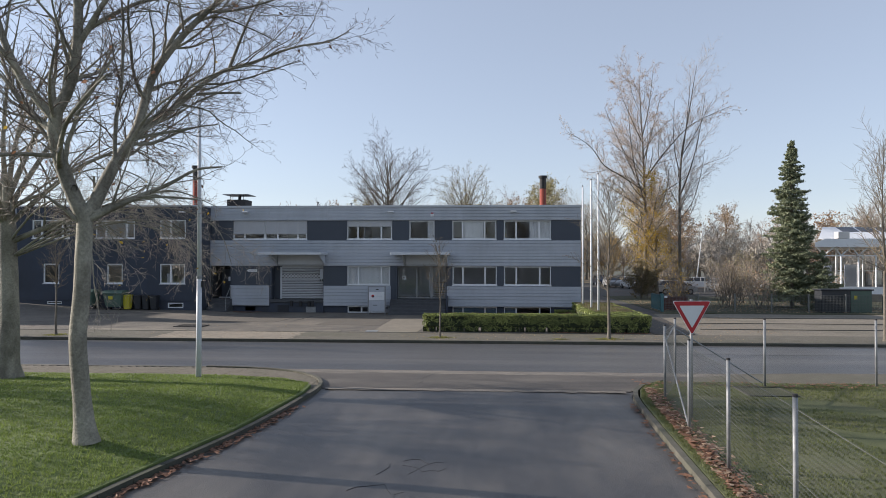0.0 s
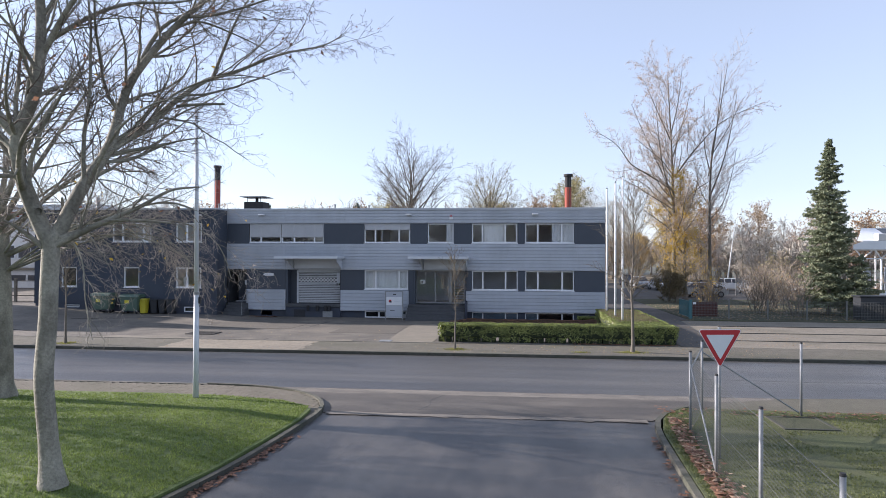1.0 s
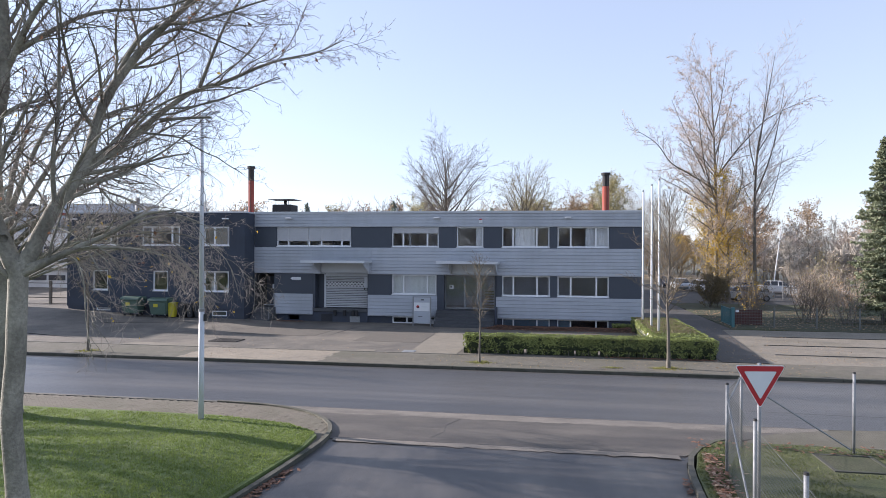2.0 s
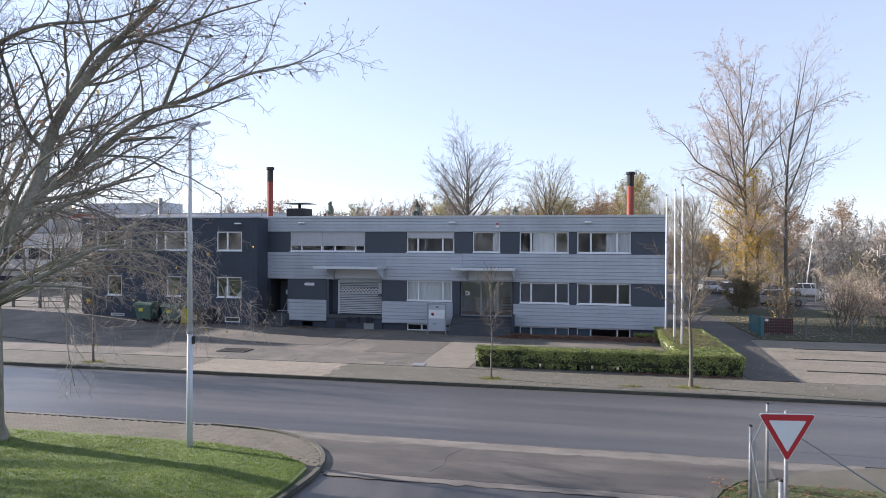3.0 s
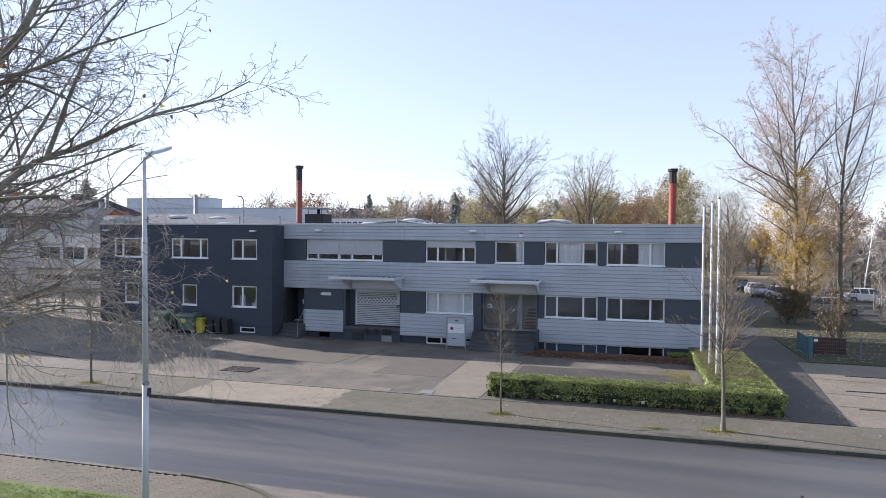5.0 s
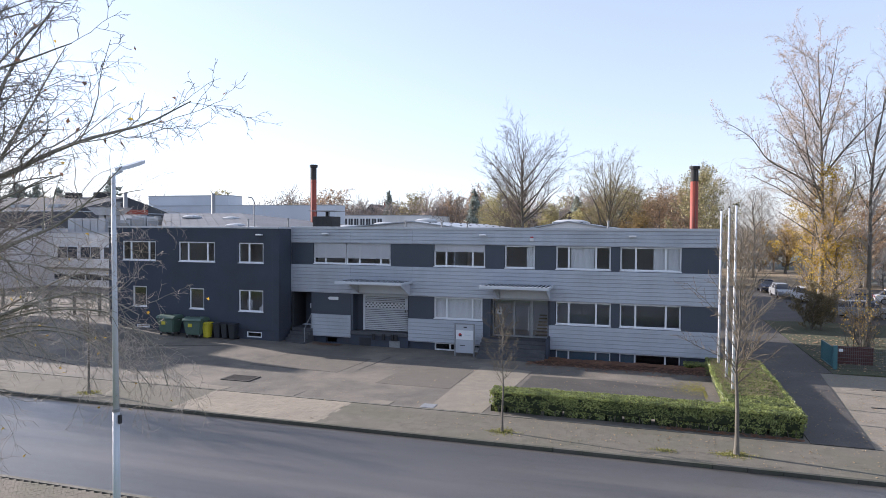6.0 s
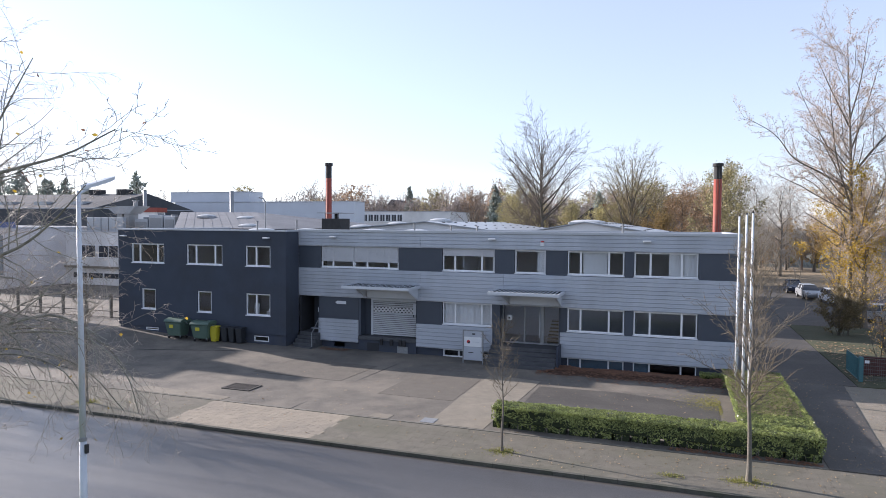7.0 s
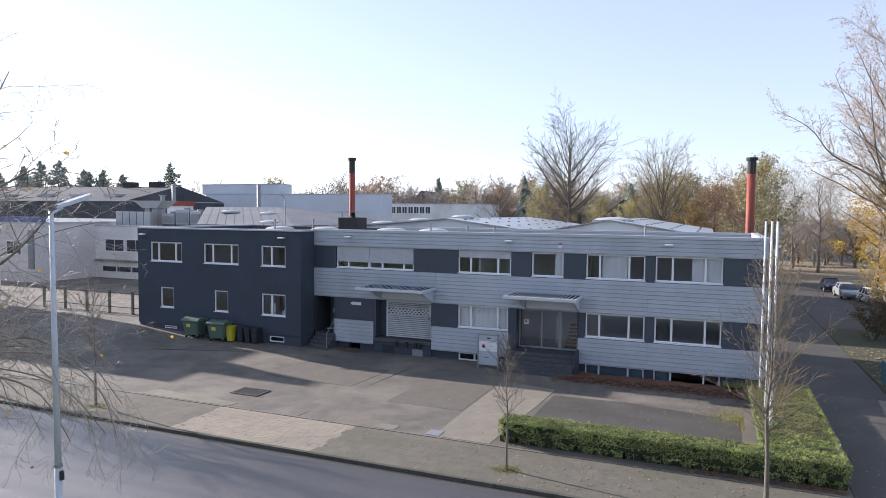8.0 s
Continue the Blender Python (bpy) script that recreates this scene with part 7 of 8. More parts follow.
conifer(25.4, 51.4, 4.4, 1.5, 2, 0.0, 0.1, "spruce", "small dark conifer beside the tall spruce", 0.09, 80.0, 110, 0.05, "needle")

# the wooded skyline all round
def woods(seed, mat, n, label, x0, x1, y0, y1, h0, h1, size=0.26, count=1100, asp=0.5, up=0.0):
    g = np.random.default_rng(seed)
    allp, stems = [], []
    for k in range(n):
        x, y, h = g.uniform(x0, x1), g.uniform(y0, y1), g.uniform(h0, h1)
        rr = h * g.uniform(0.22, 0.34)
        env = [(x + g.normal() * rr * 0.45, y + g.normal() * rr * 0.45, h * g.uniform(0.45, 0.78), rr * g.uniform(0.45, 0.8), rr * g.uniform(0.45, 0.8), h * g.uniform(0.12, 0.24), 1.0) for _ in range(6)]
        allp.append(in_crown(g, env, count // 6 * 6))
        top = V(x, y, h * 0.8)
        stems.append(([V(x, y, -0.7), V(x, y, h * 0.4), top], 0.28, 0.06, 0))
        for _ in range(9):
            a = g.uniform(0, 2 * math.pi)
            p = V(x, y, h * g.uniform(0.25, 0.5))
            stems.append(([p, p + V(math.cos(a) * rr * 0.4, math.sin(a) * rr * 0.4, h * 0.18), p + V(math.cos(a) * rr * 0.8, math.sin(a) * rr * 0.8, h * 0.42)], 0.12, 0.03, 0))
    v, f = cloud(seed, np.concatenate(allp), size, asp, up)
    sv, sf = tubes(stems, 4)
    o = len(v)
    v = v.tolist() + [list(q) for q in sv]
    f = f.tolist() + [[i + o for i in q] for q in sf]
    tagged(raw("far_woods", v, f, mat), label, "woods", kind="stuff")


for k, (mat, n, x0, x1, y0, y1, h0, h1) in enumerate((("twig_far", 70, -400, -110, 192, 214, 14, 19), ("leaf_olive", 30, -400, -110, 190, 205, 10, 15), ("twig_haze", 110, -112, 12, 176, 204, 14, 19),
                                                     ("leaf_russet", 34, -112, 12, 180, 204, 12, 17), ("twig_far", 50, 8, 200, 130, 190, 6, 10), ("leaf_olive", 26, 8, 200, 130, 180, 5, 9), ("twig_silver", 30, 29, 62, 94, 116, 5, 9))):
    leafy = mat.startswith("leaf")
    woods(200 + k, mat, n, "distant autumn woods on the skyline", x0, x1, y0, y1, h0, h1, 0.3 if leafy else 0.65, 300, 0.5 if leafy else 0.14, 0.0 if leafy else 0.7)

# single trees of the skyline, a few kinds repeated at other sizes and turns
SKY = "single trees on the skyline"
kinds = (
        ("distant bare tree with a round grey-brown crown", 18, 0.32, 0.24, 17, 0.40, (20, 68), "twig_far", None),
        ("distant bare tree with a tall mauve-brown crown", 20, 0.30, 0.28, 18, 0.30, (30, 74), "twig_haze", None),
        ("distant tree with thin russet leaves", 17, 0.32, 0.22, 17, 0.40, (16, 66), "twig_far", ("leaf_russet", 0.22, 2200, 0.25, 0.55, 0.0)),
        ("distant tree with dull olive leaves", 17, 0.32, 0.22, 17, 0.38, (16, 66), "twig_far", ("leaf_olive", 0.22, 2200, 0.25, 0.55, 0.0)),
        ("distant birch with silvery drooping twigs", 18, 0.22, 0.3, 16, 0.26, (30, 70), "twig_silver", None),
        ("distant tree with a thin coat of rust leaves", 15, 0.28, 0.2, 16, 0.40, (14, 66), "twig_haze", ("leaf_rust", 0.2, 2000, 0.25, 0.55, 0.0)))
rs = random.Random(58)
places = []
for x0, x1, y0, y1, h0, h1, cnt, mix in ((-400, -120, 186, 214, 15, 22, 32, "0011345"), (-120, 14, 168, 204, 14, 20.5, 72, "00011123345"), (14, 200, 122, 185, 8, 14, 30, "0011235445"), (29, 62, 90, 112, 6, 12, 24, "00134454")):
    for q in range(cnt):
        places.append((int(rs.choice(mix)), x0 + (x1 - x0) * (q + rs.random()) / cnt, rs.uniform(y0, y1), rs.uniform(h0, h1)))
made = {}
for kd, x, y, h in places:
    lab, h0, r, first, n, reach, el, tw, lv = kinds[kd]
    if kd not in made:
        t = limb_tree("far_tree", lab, SKY, 400 + kd, limbed(400 + kd, (0, 0, -0.5), h0, r, first, n, reach, el, 0.08), [WEEP[0], (1.2, 0.1, 50, 0.6, 0.2, 3, 0.08, -0.3, 0.8, 1.2)] if kd == 4 else FAR, "bark", tw, 0.05, lv, (4, 3), 1.3, m=8)
        t.matrix_basis = pose(x, y, 0) @ Matrix.Diagonal((h / h0, h / h0, h / h0, 1))
        made[kd] = t
    else:
        s = h / h0
        c = copy_thing(made[kd], Matrix.Identity(4))
        c.matrix_basis = pose(x, y, 0, 0, 0, rs.uniform(0, 360)) @ Matrix.Diagonal((s * rs.uniform(0.85, 1.2), s * rs.uniform(0.85, 1.2), s, 1))
# unseen woods behind the camera, added for the windows to reflect
for k, (mat, n) in enumerate((("twig", 40), ("leaf_olive", 8), ("twig_dark", 22))):
    woods(220 + k, mat, n, "unseen autumn woods added behind for the window reflections", -170, 170, -130, -70, 9, 17, 0.5, 300)


# ------------------------------------------------------------------ street furniture
lp = thing("street_lamp", "tall pale grey street lamp post with a flat head", "street lamp")
bm = bmesh.new()
rod(bm, (-8.75, 20.15, 0.1), (-8.75, 20.15, 3.2), 0.085, 0.075, 14)
rod(bm, (-8.75, 20.15, 3.2), (-8.78, 20.15, 8.68), 0.07, 0.045, 14)
part("post", bm, "paint_grey", lp, "", True)
part("collar", rods(((-8.75, 20.15, 3.17), (-8.75, 20.15, 3.24), 0.09), sides=14), "steel", lp)
part("arm", rods(((-8.78, 20.15, 8.62), (-8.79, 20.42, 8.74), 0.03)), "paint_grey", lp)
bm = bmesh.new()
prism(bm, [(-8.87, 20.3), (-8.71, 20.3), (-8.69, 21.0), (-8.74, 21.12), (-8.84, 21.12), (-8.89, 21.0)], 8.73, 8.81)
for q in bm.verts:
    q.co.z += (q.co.y - 20.3) * 0.32
part("lamp_head", bm, "paint_grey", lp, "flat pale lamp head")
bm = boxes((-8.85, -8.73, 20.55, 21.0, 8.715, 8.728))
for q in bm.verts:
    q.co.z += (q.co.y - 20.3) * 0.32
part("lens", bm, "dome", lp)
part("control_box", rboxes(0.008, (-8.675, -8.61, 20.11, 20.19, 2.9, 3.1)), "black", lp, "small black box")

sg = thing("give_way_sign", "red and white triangular give-way sign on a grey post", "traffic sign")


def tri_plate(x, y, zt, w, h, t, r):
    """A downward triangle with rounded corners."""
    pts = []
    corners = [(-w / 2, 0), (w / 2, 0), (0, -h)]
    for i, (cx, cz) in enumerate(corners):
        p, n = corners[i - 1], corners[(i + 1) % 3]
        a = Vector((p[0] - cx, p[1] - cz)).normalized()
        b = Vector((n[0] - cx, n[1] - cz)).normalized()
        c = Vector((cx, cz))
        for k in range(5):
            u = k / 4
            q = (c + a * r).lerp(c, u).lerp(c.lerp(c + b * r, u), u)
            pts.append((q.x, q.y))
    bm = bmesh.new()
    A = [bm.verts.new((x + q[0], y + 0.15 * q[0], zt + q[1])) for q in pts]
    B = [bm.verts.new((x + q[0], y + 0.15 * q[0] + t, zt + q[1])) for q in pts]
    bm.faces.new(A)
    bm.faces.new(list(reversed(B)))
    for i in range(len(A)):
        j = (i + 1) % len(A)
        bm.faces.new((A[i], B[i], B[j], A[j]))
    return bm


part("plate", tri_plate(4.81, 15.78, 2.825, 0.93, 0.80, 0.012, 0.07), "sign_white", sg, "white plate edge")
part("red_border", tri_plate(4.81, 15.774, 2.812, 0.89, 0.765, 0.005, 0.06), "red", sg, "red border")
part("white_field", tri_plate(4.81, 15.766, 2.715, 0.60, 0.515, 0.006, 0.03), "sign_white", sg, "white field")
part("post", rods(((4.81, 15.84, 0.05), (4.81, 15.84, 2.86), 0.032), sides=12), "steel", sg, "", True)
part("clamp", boxes((4.74, 4.88, 15.80, 15.88, 2.62, 2.66), (4.74, 4.88, 15.80, 15.88, 2.30, 2.34)), "steel", sg)

# wire fence on round steel posts
FENCE = [(3.60, 5.6), (3.95, 8.85), (4.25, 11.98), (4.44, 14.8), (4.79, 18.0), (5.65, 20.1), (8.17, 19.97), (11.37, 20.1), (14.6, 20.1), (17.8, 20.1)]
fence = thing("wire_fence", "chain-link fence on galvanised round posts", "fence")
for x, y in FENCE:
    z = 0.1
    top = 2.03
    part("post", rods(((x, y, z - 0.1), (x, y, top), 0.033), sides=12), "steel", fence, "", True)
    part("cap", rods(((x, y, top), (x, y, top + 0.035), 0.037, 0.03), sides=12), "black", fence)
for a, b in (((4.79, 18.0, 1.75), (4.46, 14.9, 0.15)), ((5.65, 20.1, 1.75), (8.1, 19.97, 0.2)), ((4.79, 18.0, 1.6), (5.65, 20.1, 1.85))):
    part("brace", rods((a, b, 0.02)), "steel", fence)
for (xa, ya), (xb, yb) in zip(FENCE, FENCE[1:]):
    a, b = V(xa, ya, 0.12), V(xb, yb, 0.12)
    L = (b - a).length
    ax = (b - a).normalized()
    nrm = V(-ax.y, ax.x, 0)
    pitch, H = 0.062, 1.78
    ncol, nrow = int(L / pitch), int(H / (pitch / 2))
    verts, faces = [], []
    rw = 0.0016
    for c in range(ncol):
        for k in range(nrow + 1):
            off = pitch * (c + (0.5 if k % 2 else -0.5)) + pitch * 0.5
            p = a + ax * off + V(0, 0, H * k / nrow)
            base = len(verts)
            for dx, dn in ((-rw, -rw), (rw, -rw), (0, rw)):
                q = p + ax * dx + nrm * dn
                verts.append((q.x, q.y, q.z))
            if k:
                for s in range(3):
                    j = (s + 1) % 3
                    faces.append((base - 3 + s, base - 3 + j, base + j, base + s))
    tagged(raw("wire_mesh", verts, faces, "mesh_wire", fence), kind="stuff")
    for z in (0.14, 1.0, 1.88):
        part("tension_wire", rods(((xa, ya, z), (xb, yb, z), 0.003), sides=4), "mesh_wire", fence)

# manhole cover in the lawn and drain frame in the forecourt
mh = thing("manhole_cover", "sunken earth-brown square cover in the lawn", "manhole cover")
part("frame", boxes((7.15, 8.45, 18.45, 18.53, 0.0, 0.135), (7.15, 8.45, 19.67, 19.75, 0.0, 0.135), (7.15, 7.23, 18.534, 19.666, 0.0, 0.135), (8.37, 8.45, 18.534, 19.666, 0.0, 0.135)), "kerb_dark", mh)
part("lid", boxes((7.235, 8.365, 18.535, 19.665, 0.0, 0.125)), "verge", mh)
dr = thing("drain_grate", "sunken dark iron drain grate in the forecourt", "drain")
part("pit", boxes((-16.6, -15.3, 35.25, 36.15, 0.0, 0.105)), "black", dr)
part("frame", boxes((-16.72, -15.18, 35.15, 35.25, 0.0, 0.135), (-16.72, -15.18, 36.15, 36.25, 0.0, 0.135), (-16.72, -16.6, 35.255, 36.145, 0.0, 0.135), (-15.3, -15.18, 35.255, 36.145, 0.0, 0.135)), "iron", dr)
for k in range(14):
    x = -16.56 + k * 0.088
    part("bar", boxes((x, x + 0.05, 35.255, 36.145, 0.09, 0.125)), "iron", dr)
solid("slab_lid", rboxes(0.01, (-5.95, -5.35, 33.5, 34.1, 0.05, 0.125)), "steel", "pale steel cover plate in the paving", "cover plate")

# flagpoles in the hedge
for y, top in ((42.9, 8.45), (39.6, 8.48), (37.2, 8.5)):
    fp = thing("flagpole", "bare white metal flagpole", "flagpole", "flagpoles by the hedge")
    part("pole", rods(((6.38, y, 0.0), (6.38, y, top), 0.06, 0.04), sides=12), "white", fp, "", True)
    part("finial", rods(((6.38, y, top), (6.38, y, top + 0.08), 0.055, 0.02), sides=12), "black", fp)
    part("halyard", rods(((6.45, y - 0.03, 1.2), (6.43, y - 0.03, top - 0.1), 0.005), sides=4), "steel", fp)

# company board on two posts
sb = thing("sign_board", "white company board on steel posts", "sign board")
for x in (-7.82, -6.66):
    part("post", rboxes(0.008, (x - 0.035, x + 0.035, 45.23, 45.30, -0.1, 1.93)), "steel", sb)
part("top_rail", rboxes(0.006, (-7.78, -6.70, 45.235, 45.295, 1.87, 1.93)), "steel", sb)
part("panel", rboxes(0.006, (-7.78, -6.70, 45.24, 45.28, 1.55, 1.86)), "cladding", sb)
part("white_panel", rboxes(0.006, (-7.76, -6.72, 45.225, 45.275, 0.98, 1.54)), "sign_white", sb, "white panel with a dark red emblem")
part("lower_panel", rboxes(0.006, (-7.78, -6.70, 45.24, 45.28, 0.2, 0.97)), "cladding", sb)
bm = bmesh.new()
rod(bm, (-7.5, 45.222, 1.26), (-7.5, 45.216, 1.26), 0.10, 0.10, 20)
part("emblem", bm, "red", sb, "dark red round emblem")
part("emblem_mark", boxes((-7.53, -7.40, 45.208, 45.214, 1.17, 1.27)), "black", sb)
part("text_bar", boxes((-7.25, -6.85, 45.219, 45.224, 1.24, 1.28)), "paint_grey", sb)
part("text_bar", boxes((-7.3, -7.1, 45.232, 45.238, 1.68, 1.75)), "black", sb)
part("text_bar", boxes((-7.5, -7.2, 45.232, 45.238, 0.62, 0.66)), "black", sb)


# waste bins along the dark wall
def container(x, y, z):
    c = thing("waste_container", "large dark green four-wheeled waste container", "waste container", "waste bins by the wall", at=(x, y, z))
    bm = bmesh.new()
    lo, hi = (0.52, 0.36), (0.66, 0.50)
    A = [bm.verts.new((sx * lo[0], sy * lo[1], 0.20)) for sx, sy in ((-1, -1), (1, -1), (1, 1), (-1, 1))]
    B = [bm.verts.new((sx * hi[0], sy * hi[1], 1.10)) for sx, sy in ((-1, -1), (1, -1), (1, 1), (-1, 1))]
    bm.faces.new(A)
    bm.faces.new(B)
    for i in range(4):
        j = (i + 1) % 4
        bm.faces.new((A[i], A[j], B[j], B[i]))
    bmesh.ops.bevel(bm, geom=list(bm.edges), offset=0.05, segments=2, affect="EDGES")
    part("body", bm, "bin_green", c)
    part("rim", rboxes(0.02, (-0.70, 0.70, -0.54, 0.54, 1.10, 1.16)), "bin_green", c)
    bm = bmesh.new()
    prof = [(-0.53, 1.165), (-0.45, 1.26), (-0.1, 1.34), (0.3, 1.33), (0.53, 1.2), (0.53, 1.165)]
    P = [bm.verts.new((-0.68, y2, z2)) for y2, z2 in prof]
    Q = [bm.verts.new((0.68, y2, z2)) for y2, z2 in prof]
    bm.faces.new(P)
    bm.faces.new(list(reversed(Q)))
    for i in range(6):
        j = (i + 1) % 6
        bm.faces.new((P[i], Q[i], Q[j], P[j]))
    part("lid", bm, "bin_green", c)
    part("lid_handle", rods(((-0.35, -0.1, 1.37), (0.35, -0.1, 1.37), 0.02), ((-0.35, -0.1, 1.33), (-0.35, -0.1, 1.37), 0.02), ((0.35, -0.1, 1.33), (0.35, -0.1, 1.37), 0.02)), "bin_black", c)
    part("sticker", boxes((-0.28, 0.02, -0.475, -0.462, 0.72, 1.0)), "bin_yellow", c, "yellow sticker")
    for sx in (-1, 1):
        part("trunnion", rods(((sx * 0.66, 0, 1.02), (sx * 0.76, 0, 1.02), 0.035)), "steel", c)
        for sy in (-1, 1):
            part("wheel", rods(((sx * 0.45 - 0.025, sy * 0.3, 0.09), (sx * 0.45 + 0.025, sy * 0.3, 0.09), 0.09), sides=14), "rubber", c)
            part("fork", boxes((sx * 0.45 - 0.04, sx * 0.45 + 0.04, sy * 0.3 - 0.02, sy * 0.3 + 0.02, 0.12, 0.24)), "steel", c)
    return c


first = container(-27.15, 44.25, 0.37)
second = copy_thing(first, pose(-25.15, 44.3, 0.30, 0, 0, 4))
tagged(second, "dark green waste container beside the yellow bin")


def wheelie(x, y, z, colour, label, rot=0.0):
    c = thing("wheelie_bin", label, "wheelie bin", "waste bins by the wall", at=(x, y, z))
    c.rotation_euler = (0, 0, radians(rot))
    bm = bmesh.new()
    A = [bm.verts.new(q) for q in ((-0.19, -0.22, 0.03), (0.19, -0.22, 0.03), (0.19, 0.16, 0.03), (-0.19, 0.16, 0.03))]
    B = [bm.verts.new(q) for q in ((-0.24, -0.30, 0.93), (0.24, -0.30, 0.93), (0.24, 0.24, 0.93), (-0.24, 0.24, 0.93))]
    bm.faces.new(A)
    bm.faces.new(B)
    for i in range(4):
        j = (i + 1) % 4
        bm.faces.new((A[i], A[j], B[j], B[i]))
    bmesh.ops.bevel(bm, geom=list(bm.edges), offset=0.03, segments=2, affect="EDGES")
    part("body", bm, colour, c)
    bm = bmesh.new()
    prof = [(-0.33, 0.935), (-0.33, 0.975), (-0.1, 1.03), (0.26, 1.0), (0.26, 0.935)]
    P = [bm.verts.new((-0.26, q, w)) for q, w in prof]
    Q = [bm.verts.new((0.26, q, w)) for q, w in prof]
    bm.faces.new(P)
    bm.faces.new(list(reversed(Q)))
    for i in range(5):
        j = (i + 1) % 5
        bm.faces.new((P[i], Q[i], Q[j], P[j]))
    part("lid", bm, colour, c)
    part("handle", rods(((-0.2, 0.29, 0.96), (0.2, 0.29, 0.96), 0.016), ((-0.2, 0.22, 0.95), (-0.2, 0.29, 0.96), 0.016), ((0.2, 0.22, 0.95), (0.2, 0.29, 0.96), 0.016)), colour, c)
    for s in (-1, 1):
        part("wheel", rods(((s * 0.2, 0.2, 0.1), (s * 0.25, 0.2, 0.1), 0.1), sides=14), "rubber", c)
    return c


wheelie(-24.35, 44.45, 0.30, "bin_yellow", "yellow plastic wheelie bin by the wall")
wheelie(-23.68, 44.65, 0.29, "bin_black", "black plastic wheelie bin by the wall", 3)
wheelie(-23.12, 44.68, 0.28, "bin_black", "black plastic wheelie bin by the wall", -2)
wheelie(-22.56, 44.66, 0.27, "bin_black", "black plastic wheelie bin by the wall", 2)

# gate and mat fence beside the drive
gf = thing("mat_fence", "green wire mat fence beside the drive", "fence")
for k, x in enumerate((12.6, 15.1, 17.6, 20.1, 22.6, 25.1, 27.6, 30.1, 32.6)):
    part("post", rboxes(0.01, (x - 0.05, x + 0.05, 47.6, 47.7, -0.1, 1.42)) if k else rboxes(0.015, (12.5, 12.7, 47.55, 47.75, -0.1, 1.40)), "mesh_wire" if k else "green_metal", gf)
    if x < 32:
        bm = bmesh.new()
        for q in range(26):
            rod(bm, (x + 0.05 + q * 0.096, 47.66, 0.2), (x + 0.05 + q * 0.096, 47.66, 1.34), 0.006, sides=4)
        for q in range(7):
            rod(bm, (x, 47.65, 0.22 + q * 0.185), (x + 2.5, 47.65, 0.22 + q * 0.185), 0.009, sides=4)
        tagged(part("wire_mat", bm, "mesh_wire", gf), kind="stuff")
gl = part("gate_leaf", rods(((12.5, 47.75, 0.25), (12.52, 50.2, 0.25), 0.025), ((12.5, 47.75, 1.3), (12.52, 50.2, 1.3), 0.025), ((12.52, 50.2, 0.25), (12.52, 50.2, 1.3), 0.025), ((12.5, 47.75, 0.25), (12.5, 47.75, 1.3), 0.025)), "green_metal", gf)
bm = bmesh.new()
for q in range(1, 22):
    u = q / 22
    rod(bm, (12.5 + 0.02 * u, 47.75 + 2.45 * u, 0.25), (12.5 + 0.02 * u, 47.75 + 2.45 * u, 1.3), 0.014, sides=4)
tagged(part("gate_bars", bm, "green_metal", gl), kind="stuff")
part("plate", boxes((12.75, 12.95, 47.56, 47.575, 1.1, 1.25)), "sign_white", gf)
lw = thing("low_wall", "low rust-red board wall behind the mat fence", "wall")
for k in range(6):
    part("board", rboxes(0.01, (12.95, 14.9, 49.4, 49.5, 0.1 + k * 0.17, 0.26 + k * 0.17)), "brown_red", lw)
cb = thing("utility_cabinet", "dark green utility cabinet on the verge", "utility cabinet")
part("body", rboxes(0.02, (23.6, 25.55, 47.9, 48.9, 0.1, 1.65)), "bin_black", cb)
part("body", rboxes(0.02, (25.57, 27.0, 47.9, 48.9, 0.1, 1.65)), "bin_green", cb, "green cabinet door side")
part("roof", rboxes(0.02, (23.5, 27.1, 47.8, 49.0, 1.652, 1.75)), "bin_black", cb)
part("warning_plate", boxes((25.8, 26.0, 47.88, 47.896, 1.05, 1.3)), "bin_yellow", cb, "small yellow warning plate")
for k in range(6):
    part("vent_slot", boxes((23.8, 24.5, 47.885, 47.896, 0.4 + k * 0.12, 0.45 + k * 0.12)), "black", cb)

# yard fence beside the dark block, towards the neighbour
yf = thing("yard_fence", "brown post-and-wire yard fence", "fence")
for x in (-34.2, -36.6, -39.0, -41.4, -43.8, -46.2):
    part("post", rboxes(0.01, (x - 0.09, x + 0.09, 47.9, 48.06, 0.3, 2.5)), "bark_pale", yf)
part("rail", rods(((-46.2, 47.98, 1.2), (-33.0, 47.98, 1.2), 0.03), ((-46.2, 47.98, 2.3), (-33.0, 47.98, 2.3), 0.025), ((-46.2, 47.98, 0.75), (-33.0, 47.98, 0.75), 0.02)), "iron", yf)


